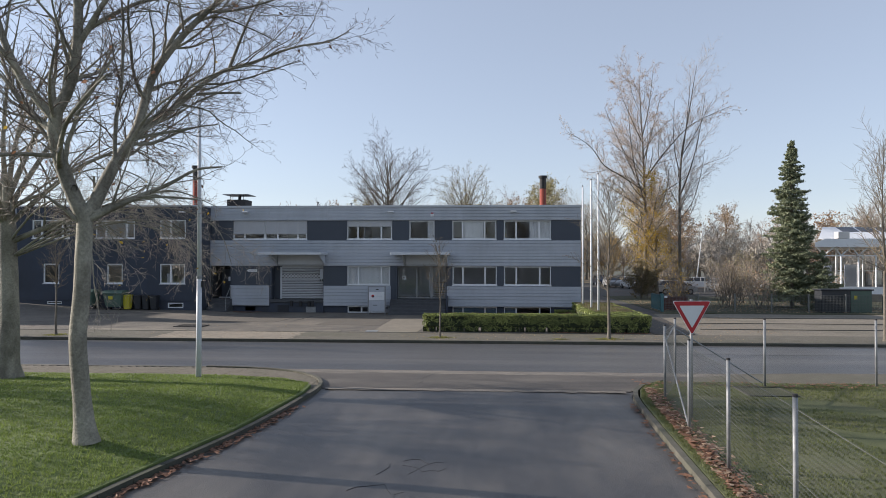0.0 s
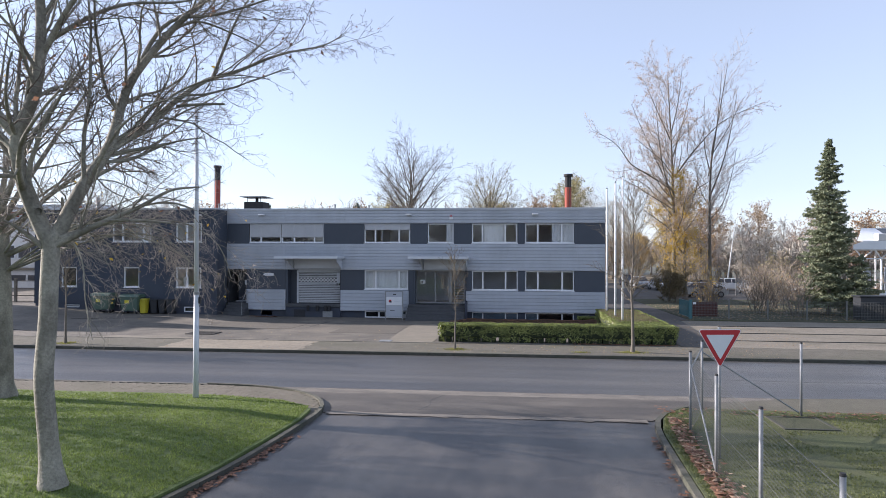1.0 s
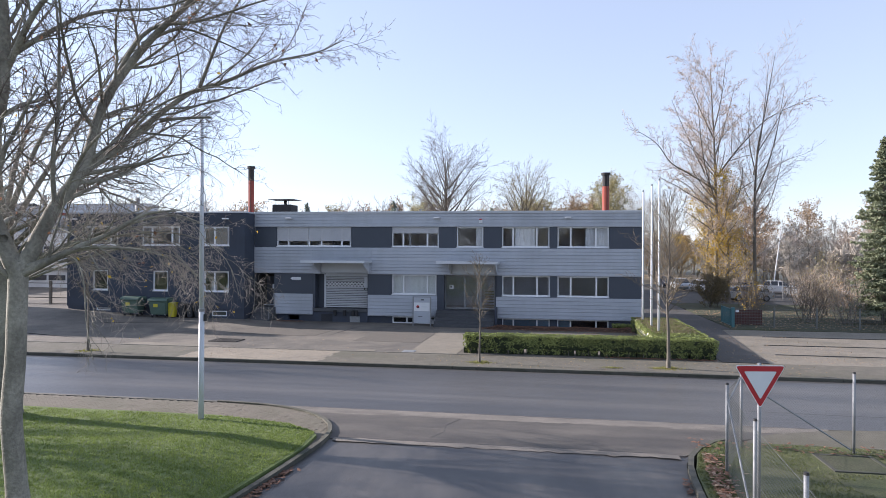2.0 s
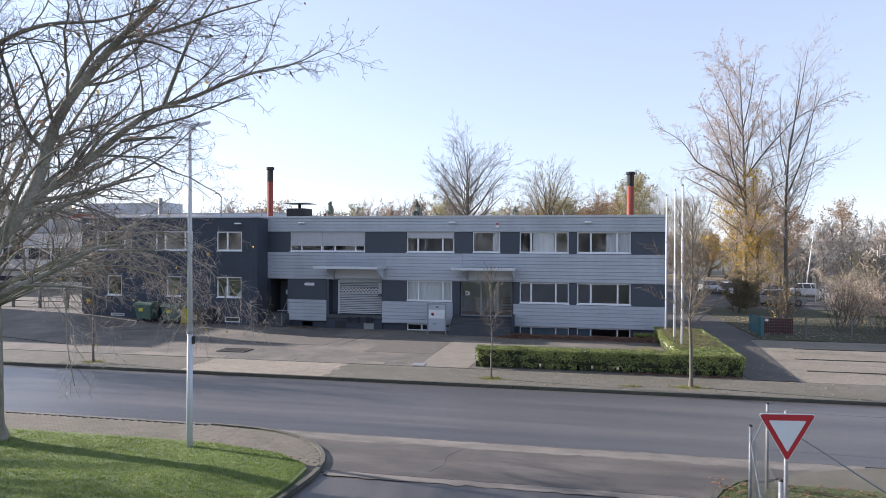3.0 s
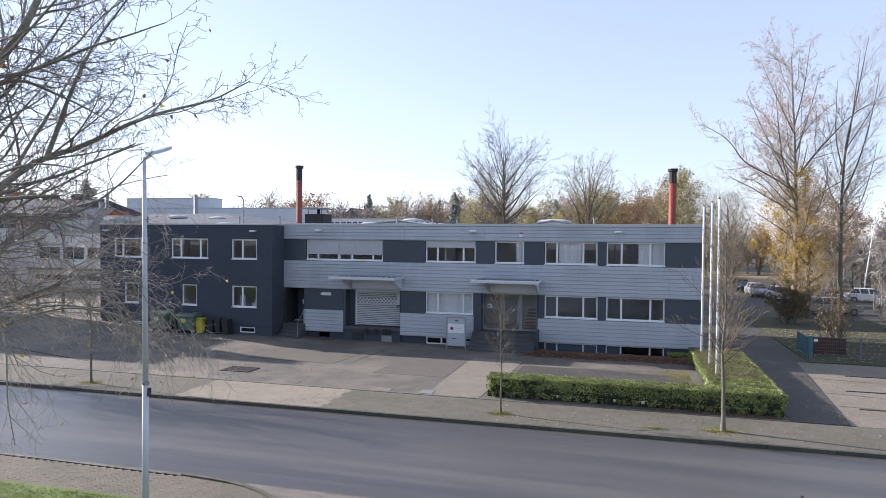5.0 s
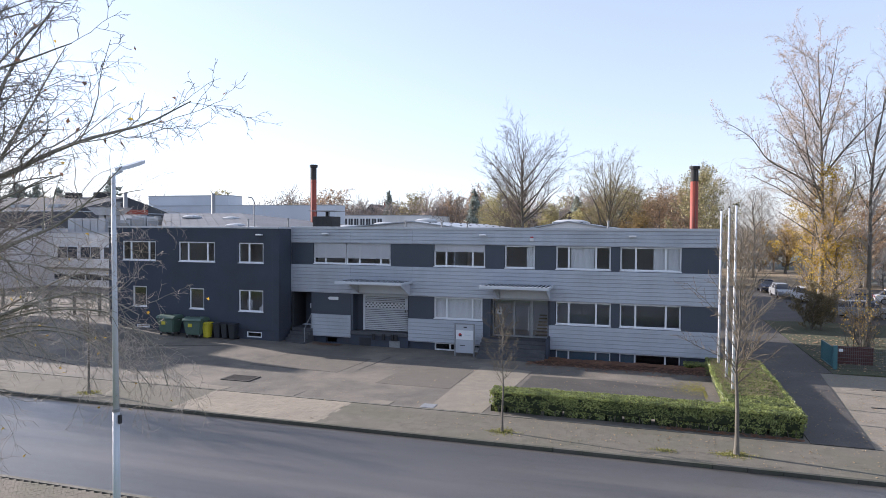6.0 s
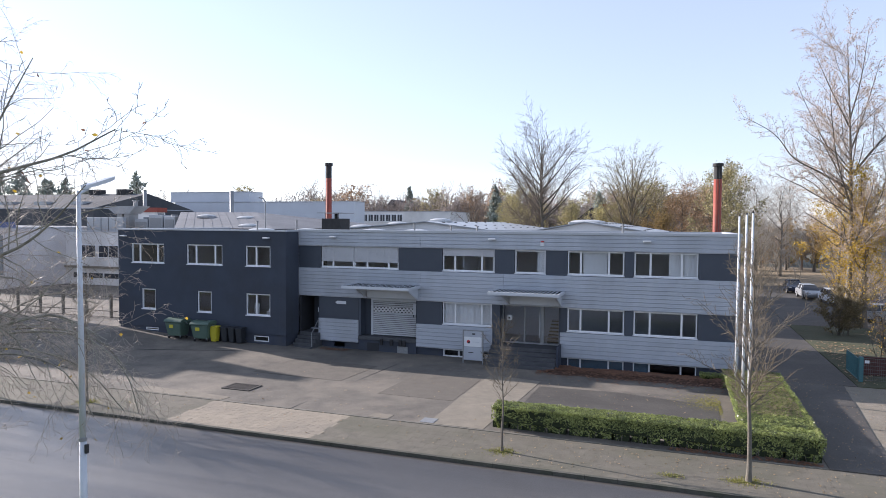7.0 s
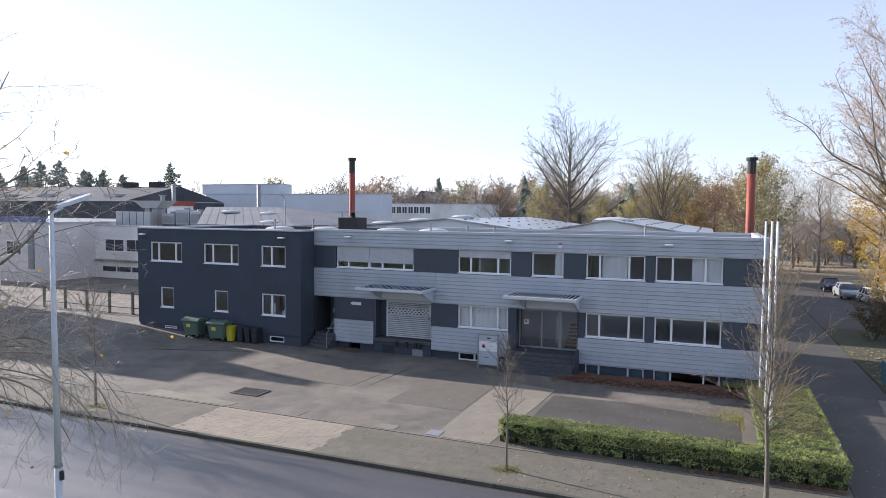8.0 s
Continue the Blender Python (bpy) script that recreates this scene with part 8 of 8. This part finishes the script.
# ------------------------------------------------------------------ parked cars
def car(x, y, rot, paint, label, estate=False):
    c = thing("car", label, "car", "cars in the car park", at=(x, y, 0.12))
    c.rotation_euler = (0, 0, radians(rot))
    prof = [(-2.15, 0.35), (-2.2, 0.62), (-2.1, 0.80), (-1.25, 0.95), (2.0 if estate else 1.5, 0.98), (2.1, 0.85), (2.15, 0.5), (2.1, 0.3), (-2.05, 0.25)]
    bm = bmesh.new()
    A = [bm.verts.new((px, -0.84, pz)) for px, pz in prof]
    B = [bm.verts.new((px, 0.84, pz)) for px, pz in prof]
    bm.faces.new(A)
    bm.faces.new(list(reversed(B)))
    for i in range(len(A)):
        j = (i + 1) % len(A)
        bm.faces.new((A[i], B[i], B[j], A[j]))
    bmesh.ops.bevel(bm, geom=list(bm.edges), offset=0.05, segments=2, affect="EDGES")
    part("body", bm, paint, c)
    back = 2.0 if estate else 1.7
    cab = [(-1.25, 0.93), (-0.55, 1.40), (0.2, 1.47), (back - 0.45, 1.42), (back, 0.95)]
    bm = bmesh.new()
    A = [bm.verts.new((px, -0.80 + (0.17 if pz > 1.2 else 0), pz)) for px, pz in cab]
    B = [bm.verts.new((px, 0.80 - (0.17 if pz > 1.2 else 0), pz)) for px, pz in cab]
    bm.faces.new(A)
    bm.faces.new(list(reversed(B)))
    for i in range(5):
        j = (i + 1) % 5
        bm.faces.new((A[i], B[i], B[j], A[j]))
    bmesh.ops.bevel(bm, geom=list(bm.edges), offset=0.03, segments=1, affect="EDGES")
    part("cabin", bm, "dark_glass", c, "dark car windows")
    part("roof", rboxes(0.02, (-0.5, back - 0.5, -0.6, 0.6, 1.41, 1.49)), paint, c)
    for px in (-0.05, back - 0.95):
        for s in (-1, 1):
            part("pillar", rods(((px, s * 0.80, 0.95), (px + 0.05, s * 0.63, 1.43), 0.03)), paint, c)
    for px in (-1.35, 1.3):
        for s in (-1, 1):
            w = part("wheel", rods(((px, s * 0.70, 0.3), (px, s * 0.87, 0.3), 0.31), sides=18), "rubber", c)
            part("rim", rods(((px, s * 0.872, 0.3), (px, s * 0.885, 0.3), 0.2), sides=12), "steel", w)
    for s in (-1, 1):
        part("headlight", rboxes(0.02, (-2.2, -2.08, s * 0.62 - 0.15, s * 0.62 + 0.15, 0.66, 0.78)), "dome", c)
        part("tail_light", rboxes(0.02, (2.07, 2.17, s * 0.66 - 0.12, s * 0.66 + 0.12, 0.68, 0.86)), "red", c)
    part("number_plate", boxes((2.16, 2.17, -0.26, 0.26, 0.5, 0.61)), "sign_white", c)


M["paint_silver"] = surf("silver_car_paint", (0.42, 0.44, 0.46), (0.40, 0.42, 0.44), scale=1, rough=0.3, metal=0.5, bump=0, fine=0.02)
M["paint_white"] = surf("white_car_paint", (0.72, 0.73, 0.74), (0.70, 0.71, 0.72), scale=1, rough=0.3, bump=0, fine=0.02)
M["paint_blue"] = surf("dark_blue_car_paint", (0.02, 0.028, 0.05), (0.025, 0.032, 0.055), scale=1, rough=0.25, bump=0, fine=0.02)
car(17.5, 90.6, 94, "paint_silver", "silver hatchback parked by the drive", True)
car(17.0, 97.2, 90, "paint_blue", "dark blue car parked beyond the silver one")
car(19.0, 86.0, 96, "paint_white", "white car half hidden by bushes")
car(20.6, 72.6, 184, "paint_silver", "silver estate car behind the shrubs", True)
car(27.5, 86.0, 170, "paint_white", "white car behind the shrubs")
car(22.5, 80.0, 95, "paint_blue", "dark car in the car park")
car(27.5, 79.0, 92, "paint_silver", "silver car in the car park")
car(32.0, 78.0, 88, "paint_white", "white car in the car park", True)
bf = thing("bar_fence", "pale steel bar fence beside the car park", "fence")
for k in range(44):
    x = 24.6 + k * 0.14
    part("bar", boxes((x, x + 0.05, 74.9, 74.94, 0.2, 2.0)), "steel", bf)
part("rail", boxes((24.5, 30.8, 74.945, 74.985, 0.35, 0.41), (24.5, 30.8, 74.945, 74.985, 1.75, 1.81)), "steel", bf)
for k in range(4):
    part("post", boxes((24.5 + k * 2.08, 24.58 + k * 2.08, 74.99, 75.07, 0.1, 2.05)), "steel", bf)
pp = thing("barrier_pole", "slanting white pole beyond the car park", "pole")
part("pole", rods(((27.6, 88, 0.0), (28.6, 88, 8.2), 0.08, 0.05)), "paint_white", pp)


# ------------------------------------------------------------------ hedge
def hedge_piece(name, label, x0, x1, y0, y1, z0, z1, seed, dens=1050):
    """A clipped hedge of single plants: cores coloured as inner shade, with gaps near the ground, and a coat of small
    glossy leaves.
    """
    rg = random.Random(seed)
    h = thing(name, label, "hedge", "clipped laurel hedge")
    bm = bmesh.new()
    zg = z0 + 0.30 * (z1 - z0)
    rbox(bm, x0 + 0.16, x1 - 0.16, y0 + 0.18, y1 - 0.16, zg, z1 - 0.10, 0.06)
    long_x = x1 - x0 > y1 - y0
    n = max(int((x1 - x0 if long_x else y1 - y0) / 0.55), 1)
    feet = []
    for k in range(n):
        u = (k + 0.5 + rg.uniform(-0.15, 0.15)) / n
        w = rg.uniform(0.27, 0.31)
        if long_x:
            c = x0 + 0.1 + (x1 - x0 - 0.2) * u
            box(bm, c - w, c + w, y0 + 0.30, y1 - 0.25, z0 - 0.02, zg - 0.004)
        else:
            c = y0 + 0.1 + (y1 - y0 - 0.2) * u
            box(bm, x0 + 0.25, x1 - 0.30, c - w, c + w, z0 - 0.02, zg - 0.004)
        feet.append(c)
    part("body", bm, "hedge_core", h, "dark inner block coloured as hedge shade")
    verts, faces = [], []

    def leaf(c, nrm):
        u = (nrm.orthogonal().normalized())
        u.rotate(Matrix.Rotation(rg.uniform(0, 6.28), 3, nrm))
        u = (u + nrm * rg.uniform(-0.2, 1.0)).normalized()
        w = u.cross(nrm).normalized()
        s, k = rg.uniform(0.022, 0.044), len(verts)
        for q in (c - u * s, c - w * s * 0.5 + nrm * 0.008, c + u * s, c + w * s * 0.5 + nrm * 0.008):
            verts.append((q.x, q.y, q.z))
        faces.append((k, k + 1, k + 2, k + 3))

    def bump_at(p):
        return 0.07 * noise.noise(p * 1.7) + 0.06 * noise.noise(p * 6.5)

    sides = [((x0, y0), (x1, y0), V(0, -1, 0)), ((x1, y0), (x1, y1), V(1, 0, 0)), ((x1, y1), (x0, y1), V(0, 1, 0)), ((x0, y1), (x0, y0), V(-1, 0, 0))]
    for (ax, ay), (bx, by), nr in sides:
        L = math.hypot(bx - ax, by - ay)
        for _ in range(int(L * (z1 - z0) * dens)):
            u, t = rg.random(), rg.random() ** 0.8
            z = z0 + 0.04 + (z1 - z0 - 0.04) * t
            p = V(ax + (bx - ax) * u, ay + (by - ay) * u, z)
            run = p.x if long_x else p.y
            if t < 0.42 and abs(nr.y if long_x else nr.x) > 0.5 and min(abs(run - c) for c in feet) > 0.17 + 0.42 * t + 0.06 * noise.noise(p * 4.0):
                continue
            if noise.noise(p * 3.1 + V(5, 0, 0)) > 0.42:
                continue
            back = 0.05 + 0.20 * (1 - t) ** 1.5 + 0.10 * max(0, noise.noise(p * 2.2))
            leaf(p + nr * (bump_at(p) - back - rg.random() * 0.10), nr)
    for _ in range(int((x1 - x0) * (y1 - y0) * dens)):
        p = V(rg.uniform(x0, x1), rg.uniform(y0, y1), z1)
        leaf(p + V(0, 0, bump_at(p) * 0.75 - rg.random() * 0.08), V(0, 0, 1))
    tagged(raw("foliage", verts, faces, "leaf_hedge", h), kind="stuff")
    ps = []
    for c in feet:
        for _ in range(3):
            x, y = (c + rg.gauss(0, 0.08), y0 + 0.28) if long_x else (x1 - 0.28, c + rg.gauss(0, 0.08))
            ps.append(([V(x, y, z0 - 0.05), V(x + rg.gauss(0, 0.05), y, z0 + 0.25), V(x + rg.gauss(0, 0.1), y + 0.05, z0 + 0.5)], 0.016, 0.008, 0))
    v, f = tubes(ps, 4)
    tagged(raw("stems", v, f, "bark", h), kind="stuff")


hedge_piece("hedge", "clipped evergreen laurel hedge along the pavement", -3.05, 8.42, 33.62, 34.75, 0.08, 0.99, 1)
hedge_piece("hedge", "broad clipped evergreen hedge block around the flagpoles", 5.85, 8.45, 34.76, 44.3, 0.05, 0.97, 2)
hedge_piece("low_bush", "small evergreen bush at the building corner", 4.9, 6.3, 45.4, 46.2, -0.05, 0.34, 3)


# ------------------------------------------------------------------ grass and fallen leaves
def blades(name, label, n, where, hmin, hmax, seed, material="grass"):
    rg = random.Random(seed)
    verts, faces = [], []
    while n > 0:
        p = where(rg)
        if p is None:
            continue
        n -= 1
        for _ in range(3):
            bx, by = p[0] + rg.gauss(0, 0.02), p[1] + rg.gauss(0, 0.02)
            a = rg.uniform(0, 6.28)
            w, h = rg.uniform(0.006, 0.011), rg.uniform(hmin, hmax)
            lx, ly = rg.gauss(0, 0.45) * h, rg.gauss(0, 0.45) * h
            k = len(verts)
            verts += [(bx - w * math.cos(a), by - w * math.sin(a), p[2] - 0.01), (bx + w * math.cos(a), by + w * math.sin(a), p[2] - 0.01), (bx + lx, by + ly, p[2] + h)]
            faces.append((k, k + 1, k + 2))
    tagged(raw(name, verts, faces, material), label, "grass", kind="stuff")


def on_left(rg):
    y = 20.55 - 13.0 * rg.random()
    edge = lerp_table(y, [(5, -7.05), (10.2, -6.25), (14.2, -5.4), (18, -5.0), (19.4, -5.1), (20.1, -6.1), (20.7, -8.6)])
    x = edge - 0.02 - 13.5 * rg.random() ** 1.3
    return (x, y, lawn_left_z(x, y))


def on_right(rg):
    y = 20.4 - 13.0 * rg.random()
    edge = lerp_table(y, [(5, 3.55), (10.8, 3.78), (15, 4.0), (18, 4.2), (19.5, 4.55), (20.45, 5.25)])
    x = edge + 13.0 * rg.random() ** 1.2
    if noise.noise(Vector((x * 0.6, y * 0.6, 7))) > 0.28 or (7.05 < x < 8.55 and 18.35 < y < 19.85):
        return None
    return (x, y, 0.115 + 0.03 * noise.noise(Vector((x * 0.3, y * 0.3, 3))))


blades("grass", "short bright green lawn grass", 60000, on_left, 0.02, 0.055, 4)
blades("grass", "short green grass inside the fence", 36000, on_right, 0.02, 0.05, 5, "grass_shade")


def litter(name, label, n, where, seed, material="leaf_brown", size=(0.05, 0.09)):
    rg = random.Random(seed)
    verts, faces = [], []
    for _ in range(n):
        x, y, z = where(rg)
        a, s, k = rg.uniform(0, 6.28), rg.uniform(*size), len(verts)
        c, d = math.cos(a) * s, math.sin(a) * s
        t = [rg.uniform(0.0, 0.04) for _ in range(4)]
        verts += [(x - c, y - d, z + t[0]), (x + d * 0.6, y - c * 0.6, z + t[1] * 0.6), (x + c, y + d, z + t[2]), (x - d * 0.6, y + c * 0.6, z + t[3] * 0.6)]
        faces += [(k, k + 1, k + 2), (k, k + 2, k + 3)]
    tagged(raw(name, verts, faces, material), label, "fallen leaves", kind="stuff")


def along_right(rg):
    y = rg.uniform(7.5, 17.0) if rg.random() < 0.85 else rg.uniform(17.0, 19.2)
    x = lerp_table(y, [(5, 3.6), (10.8, 3.9), (15, 4.14), (18, 4.36), (19.5, 4.6)]) + abs(rg.gauss(0.10, 0.20))
    return (x, y, 0.13 + rg.random() * 0.05)


def gutter_left(rg):
    y = rg.uniform(6, 17)
    x = lerp_table(y, [(5, -6.75), (10.2, -5.95), (14.2, -5.1), (18, -4.7)]) + abs(rg.gauss(0, 0.11)) + 0.01
    return (x, y, 0.01)


def gutter_right(rg):
    y = rg.uniform(8, 18)
    x = lerp_table(y, [(5, 3.3), (10.8, 3.54), (15, 3.76), (18, 3.97)]) - abs(rg.gauss(0, 0.09)) - 0.02
    return (x, y, 0.01)


def drift_z(x, y):
    """Height of the leaf drift banked against the cellar windows."""
    return 0.17 * smooth01(43.9, 45.3, y + 0.35 * noise.noise(Vector((x * 0.8, 3, 0)))) * smooth01(-3.6, -2.2, x) * (1 - smooth01(5.6, 6.6, x)) * (0.75 + 0.5 * noise.noise(Vector((x * 0.9, y * 0.9, 0))))


def by_wall(rg):
    x = rg.uniform(-3.4, 6.4)
    y = 46.4 - abs(rg.gauss(0, 0.95)) - 0.02
    return (x, y, yard_z(x, y) + 0.012 + drift_z(x, y) + 0.03 * rg.random())


sheet("leaf_bank", -3.4, 6.4, 43.9, 46.42, 60, 20, lambda x, y: yard_z(x, y) + drift_z(x, y) - 0.02, "leaf_soil", "bank of rotting leaves along the office wall")
def anywhere(rg):
    x, y = rg.uniform(-18, 8), rg.uniform(30.5, 46)
    return (x, y, (0.105 if y < 33.3 else yard_z(x, y)) + 0.004)


litter("leaf_litter", "brown fallen leaves between kerb and fence", 800, along_right, 1)
litter("leaf_litter", "dry tan leaves between kerb and fence", 450, along_right, 11, "leaf_blush")
litter("leaf_litter", "brown fallen leaves in the left gutter", 420, gutter_left, 2)
litter("leaf_litter", "brown fallen leaves in the right gutter", 70, gutter_right, 3)
litter("leaf_litter", "drift of brown leaves against the office wall", 6500, by_wall, 4, "leaf_brown", (0.06, 0.11))
litter("leaf_litter", "scattered pale leaves on the forecourt", 420, anywhere, 5, "leaf_tan", (0.03, 0.055))
litter("leaf_litter", "leaves at the foot of the plinth", 160, lambda r: (r.uniform(-17.6, -15.6), 46.3 - r.random() * 0.5, 0.02 + 0.04 * r.random()), 6)
litter("leaf_litter", "brown leaves on the verge below the shrubs", 1800, lambda r: (r.uniform(12.4, 30), r.uniform(47, 60), 0.15), 7, "leaf_rust", (0.07, 0.12))
litter("leaf_litter", "dry leaves caught on top of the clipped hedge", 3600, lambda r: (r.uniform(6.0, 8.2), r.uniform(36.2, 44.0), 0.95 + 0.04 * r.random()), 9, "leaf_soil_leaf", (0.025, 0.05))
litter("leaf_litter", "brown leaves below the hedge", 260, lambda r: (r.uniform(3.5, 8.3), 33.5 + abs(r.gauss(0, 0.2)), 0.105), 10)
litter("moss_tufts", "yellow-green moss on the asphalt beside the hedge", 5200, lambda r: (5.62 - abs(r.gauss(0, 0.75)), 38.6 + r.gauss(0, 1.5), 0.03), 12, "moss_bright", (0.02, 0.05))
for mx, my in ((-2.0, 31.3), (3.6, 31.0), (5.5, 31.2)):
    litter("moss_tufts", "thin moss on the pavement", 260, lambda r, mx=mx, my=my: (mx + r.gauss(0, 0.22), my + r.gauss(0, 0.1), 0.101), 13, "grass_dull", (0.012, 0.03))
litter("leaf_litter", "small dry leaves blown over the drive and pavement", 700, lambda r: (r.uniform(8.6, 15.5), 33.6 + 14 * r.random() ** 1.5, 0.135), 14, "leaf_tan", (0.02, 0.05))
litter("leaf_litter", "small dry leaves scattered on the pavement", 420, lambda r: (r.uniform(-4, 12), r.uniform(30.3, 33.2), 0.108), 15, "leaf_tan", (0.018, 0.045))
litter("leaf_litter", "small dry leaves scattered on the parking bay", 200, lambda r: (r.uniform(-2.4, 5.4), 45.6 - 9 * r.random() ** 1.6, 0.05), 16, "leaf_tan", (0.02, 0.05))
litter("leaf_litter", "leaves on the fenced lawn", 220, lambda r: (r.uniform(4.5, 15), r.uniform(19.6, 20.5), 0.14), 8)
for x, y in ((-20.6, 31.1), (-2.0, 31.32), (5.84, 31.32)):
    blades("tree_pit_grass", "mossy grass at the foot of a street tree", 260, lambda r, x=x, y=y: (x + r.gauss(0, 0.26), y + r.gauss(0, 0.2), 0.10), 0.02, 0.06, 8, "grass_dull")


# ------------------------------------------------------------------ paving, piece by piece
def paver_mesh(name, w, d, t, material):
    bm = bmesh.new()
    v = [bm.verts.new((x, y, z)) for z, e in ((-t, 0.0), (-0.002, 0.0), (0.0, 0.002)) for x, y in ((-w / 2 + e, -d / 2 + e), (w / 2 - e, -d / 2 + e), (w / 2 - e, d / 2 - e), (-w / 2 + e, d / 2 - e))]
    for a in (0, 4):
        for i in range(4):
            j = (i + 1) % 4
            bm.faces.new((v[a + i], v[a + j], v[a + 4 + j], v[a + 4 + i]))
    bm.faces.new(v[8:12])
    me = bpy.data.meshes.new(name)
    bm.to_mesh(me)
    bm.free()
    me.materials.append(M[material])
    return me


def lay(parent, name, mesh, spots, single, material):
    """Lays pieces at (x, y, z, turn); those for which single() holds are objects of their own, the rest is joined."""
    V0 = [tuple(v.co) for v in mesh.vertices]
    F0 = [tuple(p.vertices) for p in mesh.polygons]
    verts, faces, made = [], [], 0
    for x, y, z, turn in spots:
        if made < 300 and single(x, y):
            ob = new(name, mesh)
            ob.parent = parent
            ob.location, ob.rotation_euler = (x, y, z), (0, 0, turn)
            made += 1
            continue
        c, s, o = math.cos(turn), math.sin(turn), len(verts)
        verts += [(x + a * c - b * s, y + a * s + b * c, z + q) for a, b, q in V0]
        faces += [tuple(i + o for i in f) for f in F0]
    if faces:
        tagged(raw(name + "s", verts, faces, material, parent), kind="stuff")


def herringbone(x0, x1, y0, y1, inside, a=0.1, z=0.06, tilt=math.pi / 4, seed=1):
    rg = random.Random(seed)
    cx, cy = (x0 + x1) / 2, (y0 + y1) / 2
    n = int(max(x1 - x0, y1 - y0) / a / 1.3) + 4
    c, s = math.cos(tilt), math.sin(tilt)
    for i in range(-n, n):
        for j in range(-n, n):
            m = (i - j) % 4
            if m == 0:
                u, v, t = (i + 1) * a, (j + 0.5) * a, 0
            elif m == 3:
                u, v, t = (i + 0.5) * a, (j + 1) * a, math.pi / 2
            else:
                continue
            x, y = cx + u * c - v * s, cy + u * s + v * c
            if x0 < x < x1 and y0 < y < y1 and inside(x, y):
                yield (x, y, z + rg.uniform(-0.003, 0.003), tilt + t)


def near_strip(x, y):
    top = lerp_table(x, [(-9.4, 22.42), (-7.6, 22.2), (-6.2, 21.6), (-5.35, 20.8), (-4.98, 20.1)])
    low = lerp_table(x, [(-9, 20.62), (-8.4, 20.6), (-6.1, 20.25), (-5.1, 19.75)])
    return low < y < top and x < -5.0


near_left = next(o for o in scene.objects if o.name == "pavement_near_left")
lay(near_left, "brick", paver_mesh("brick", 0.197, 0.097, 0.05, "slab_near"), herringbone(-21, -4.9, 19.5, 22.5, near_strip), lambda x, y: x > -8.6, "slab_near")
far_pave = next(o for o in scene.objects if o.name == "pavement_far")
rg = random.Random(6)
slabs = []
for i in range(-100, 88):
    for j in range(6):
        x, y = 0.5 * i + 0.25 + (0.25 if j % 2 else 0), 30.42 + 0.52 * j
        if -15.5 < x < -8.9 and y > 30.1:
            continue
        if math.hypot(x + 2.0, y - 31.32) < 0.55 or math.hypot(x - 5.84, y - 31.32) < 0.6 or math.hypot(x + 20.6, y - 31.1) < 0.55:
            continue
        slabs.append((x, y, 0.1 + rg.uniform(-0.0012, 0.0012), 0.0))
lay(far_pave, "slab", paver_mesh("slab", 0.4985, 0.5185, 0.06, "slab"), slabs, lambda x, y: -8.9 < x < 16, "slab")
lay(far_pave, "brick", paver_mesh("brick", 0.197, 0.097, 0.05, "paver"), herringbone(-15.5, -8.95, 30.15, 33.25, lambda x, y: True, 0.1, 0.103, math.pi / 4, 4), lambda x, y: False, "paver")
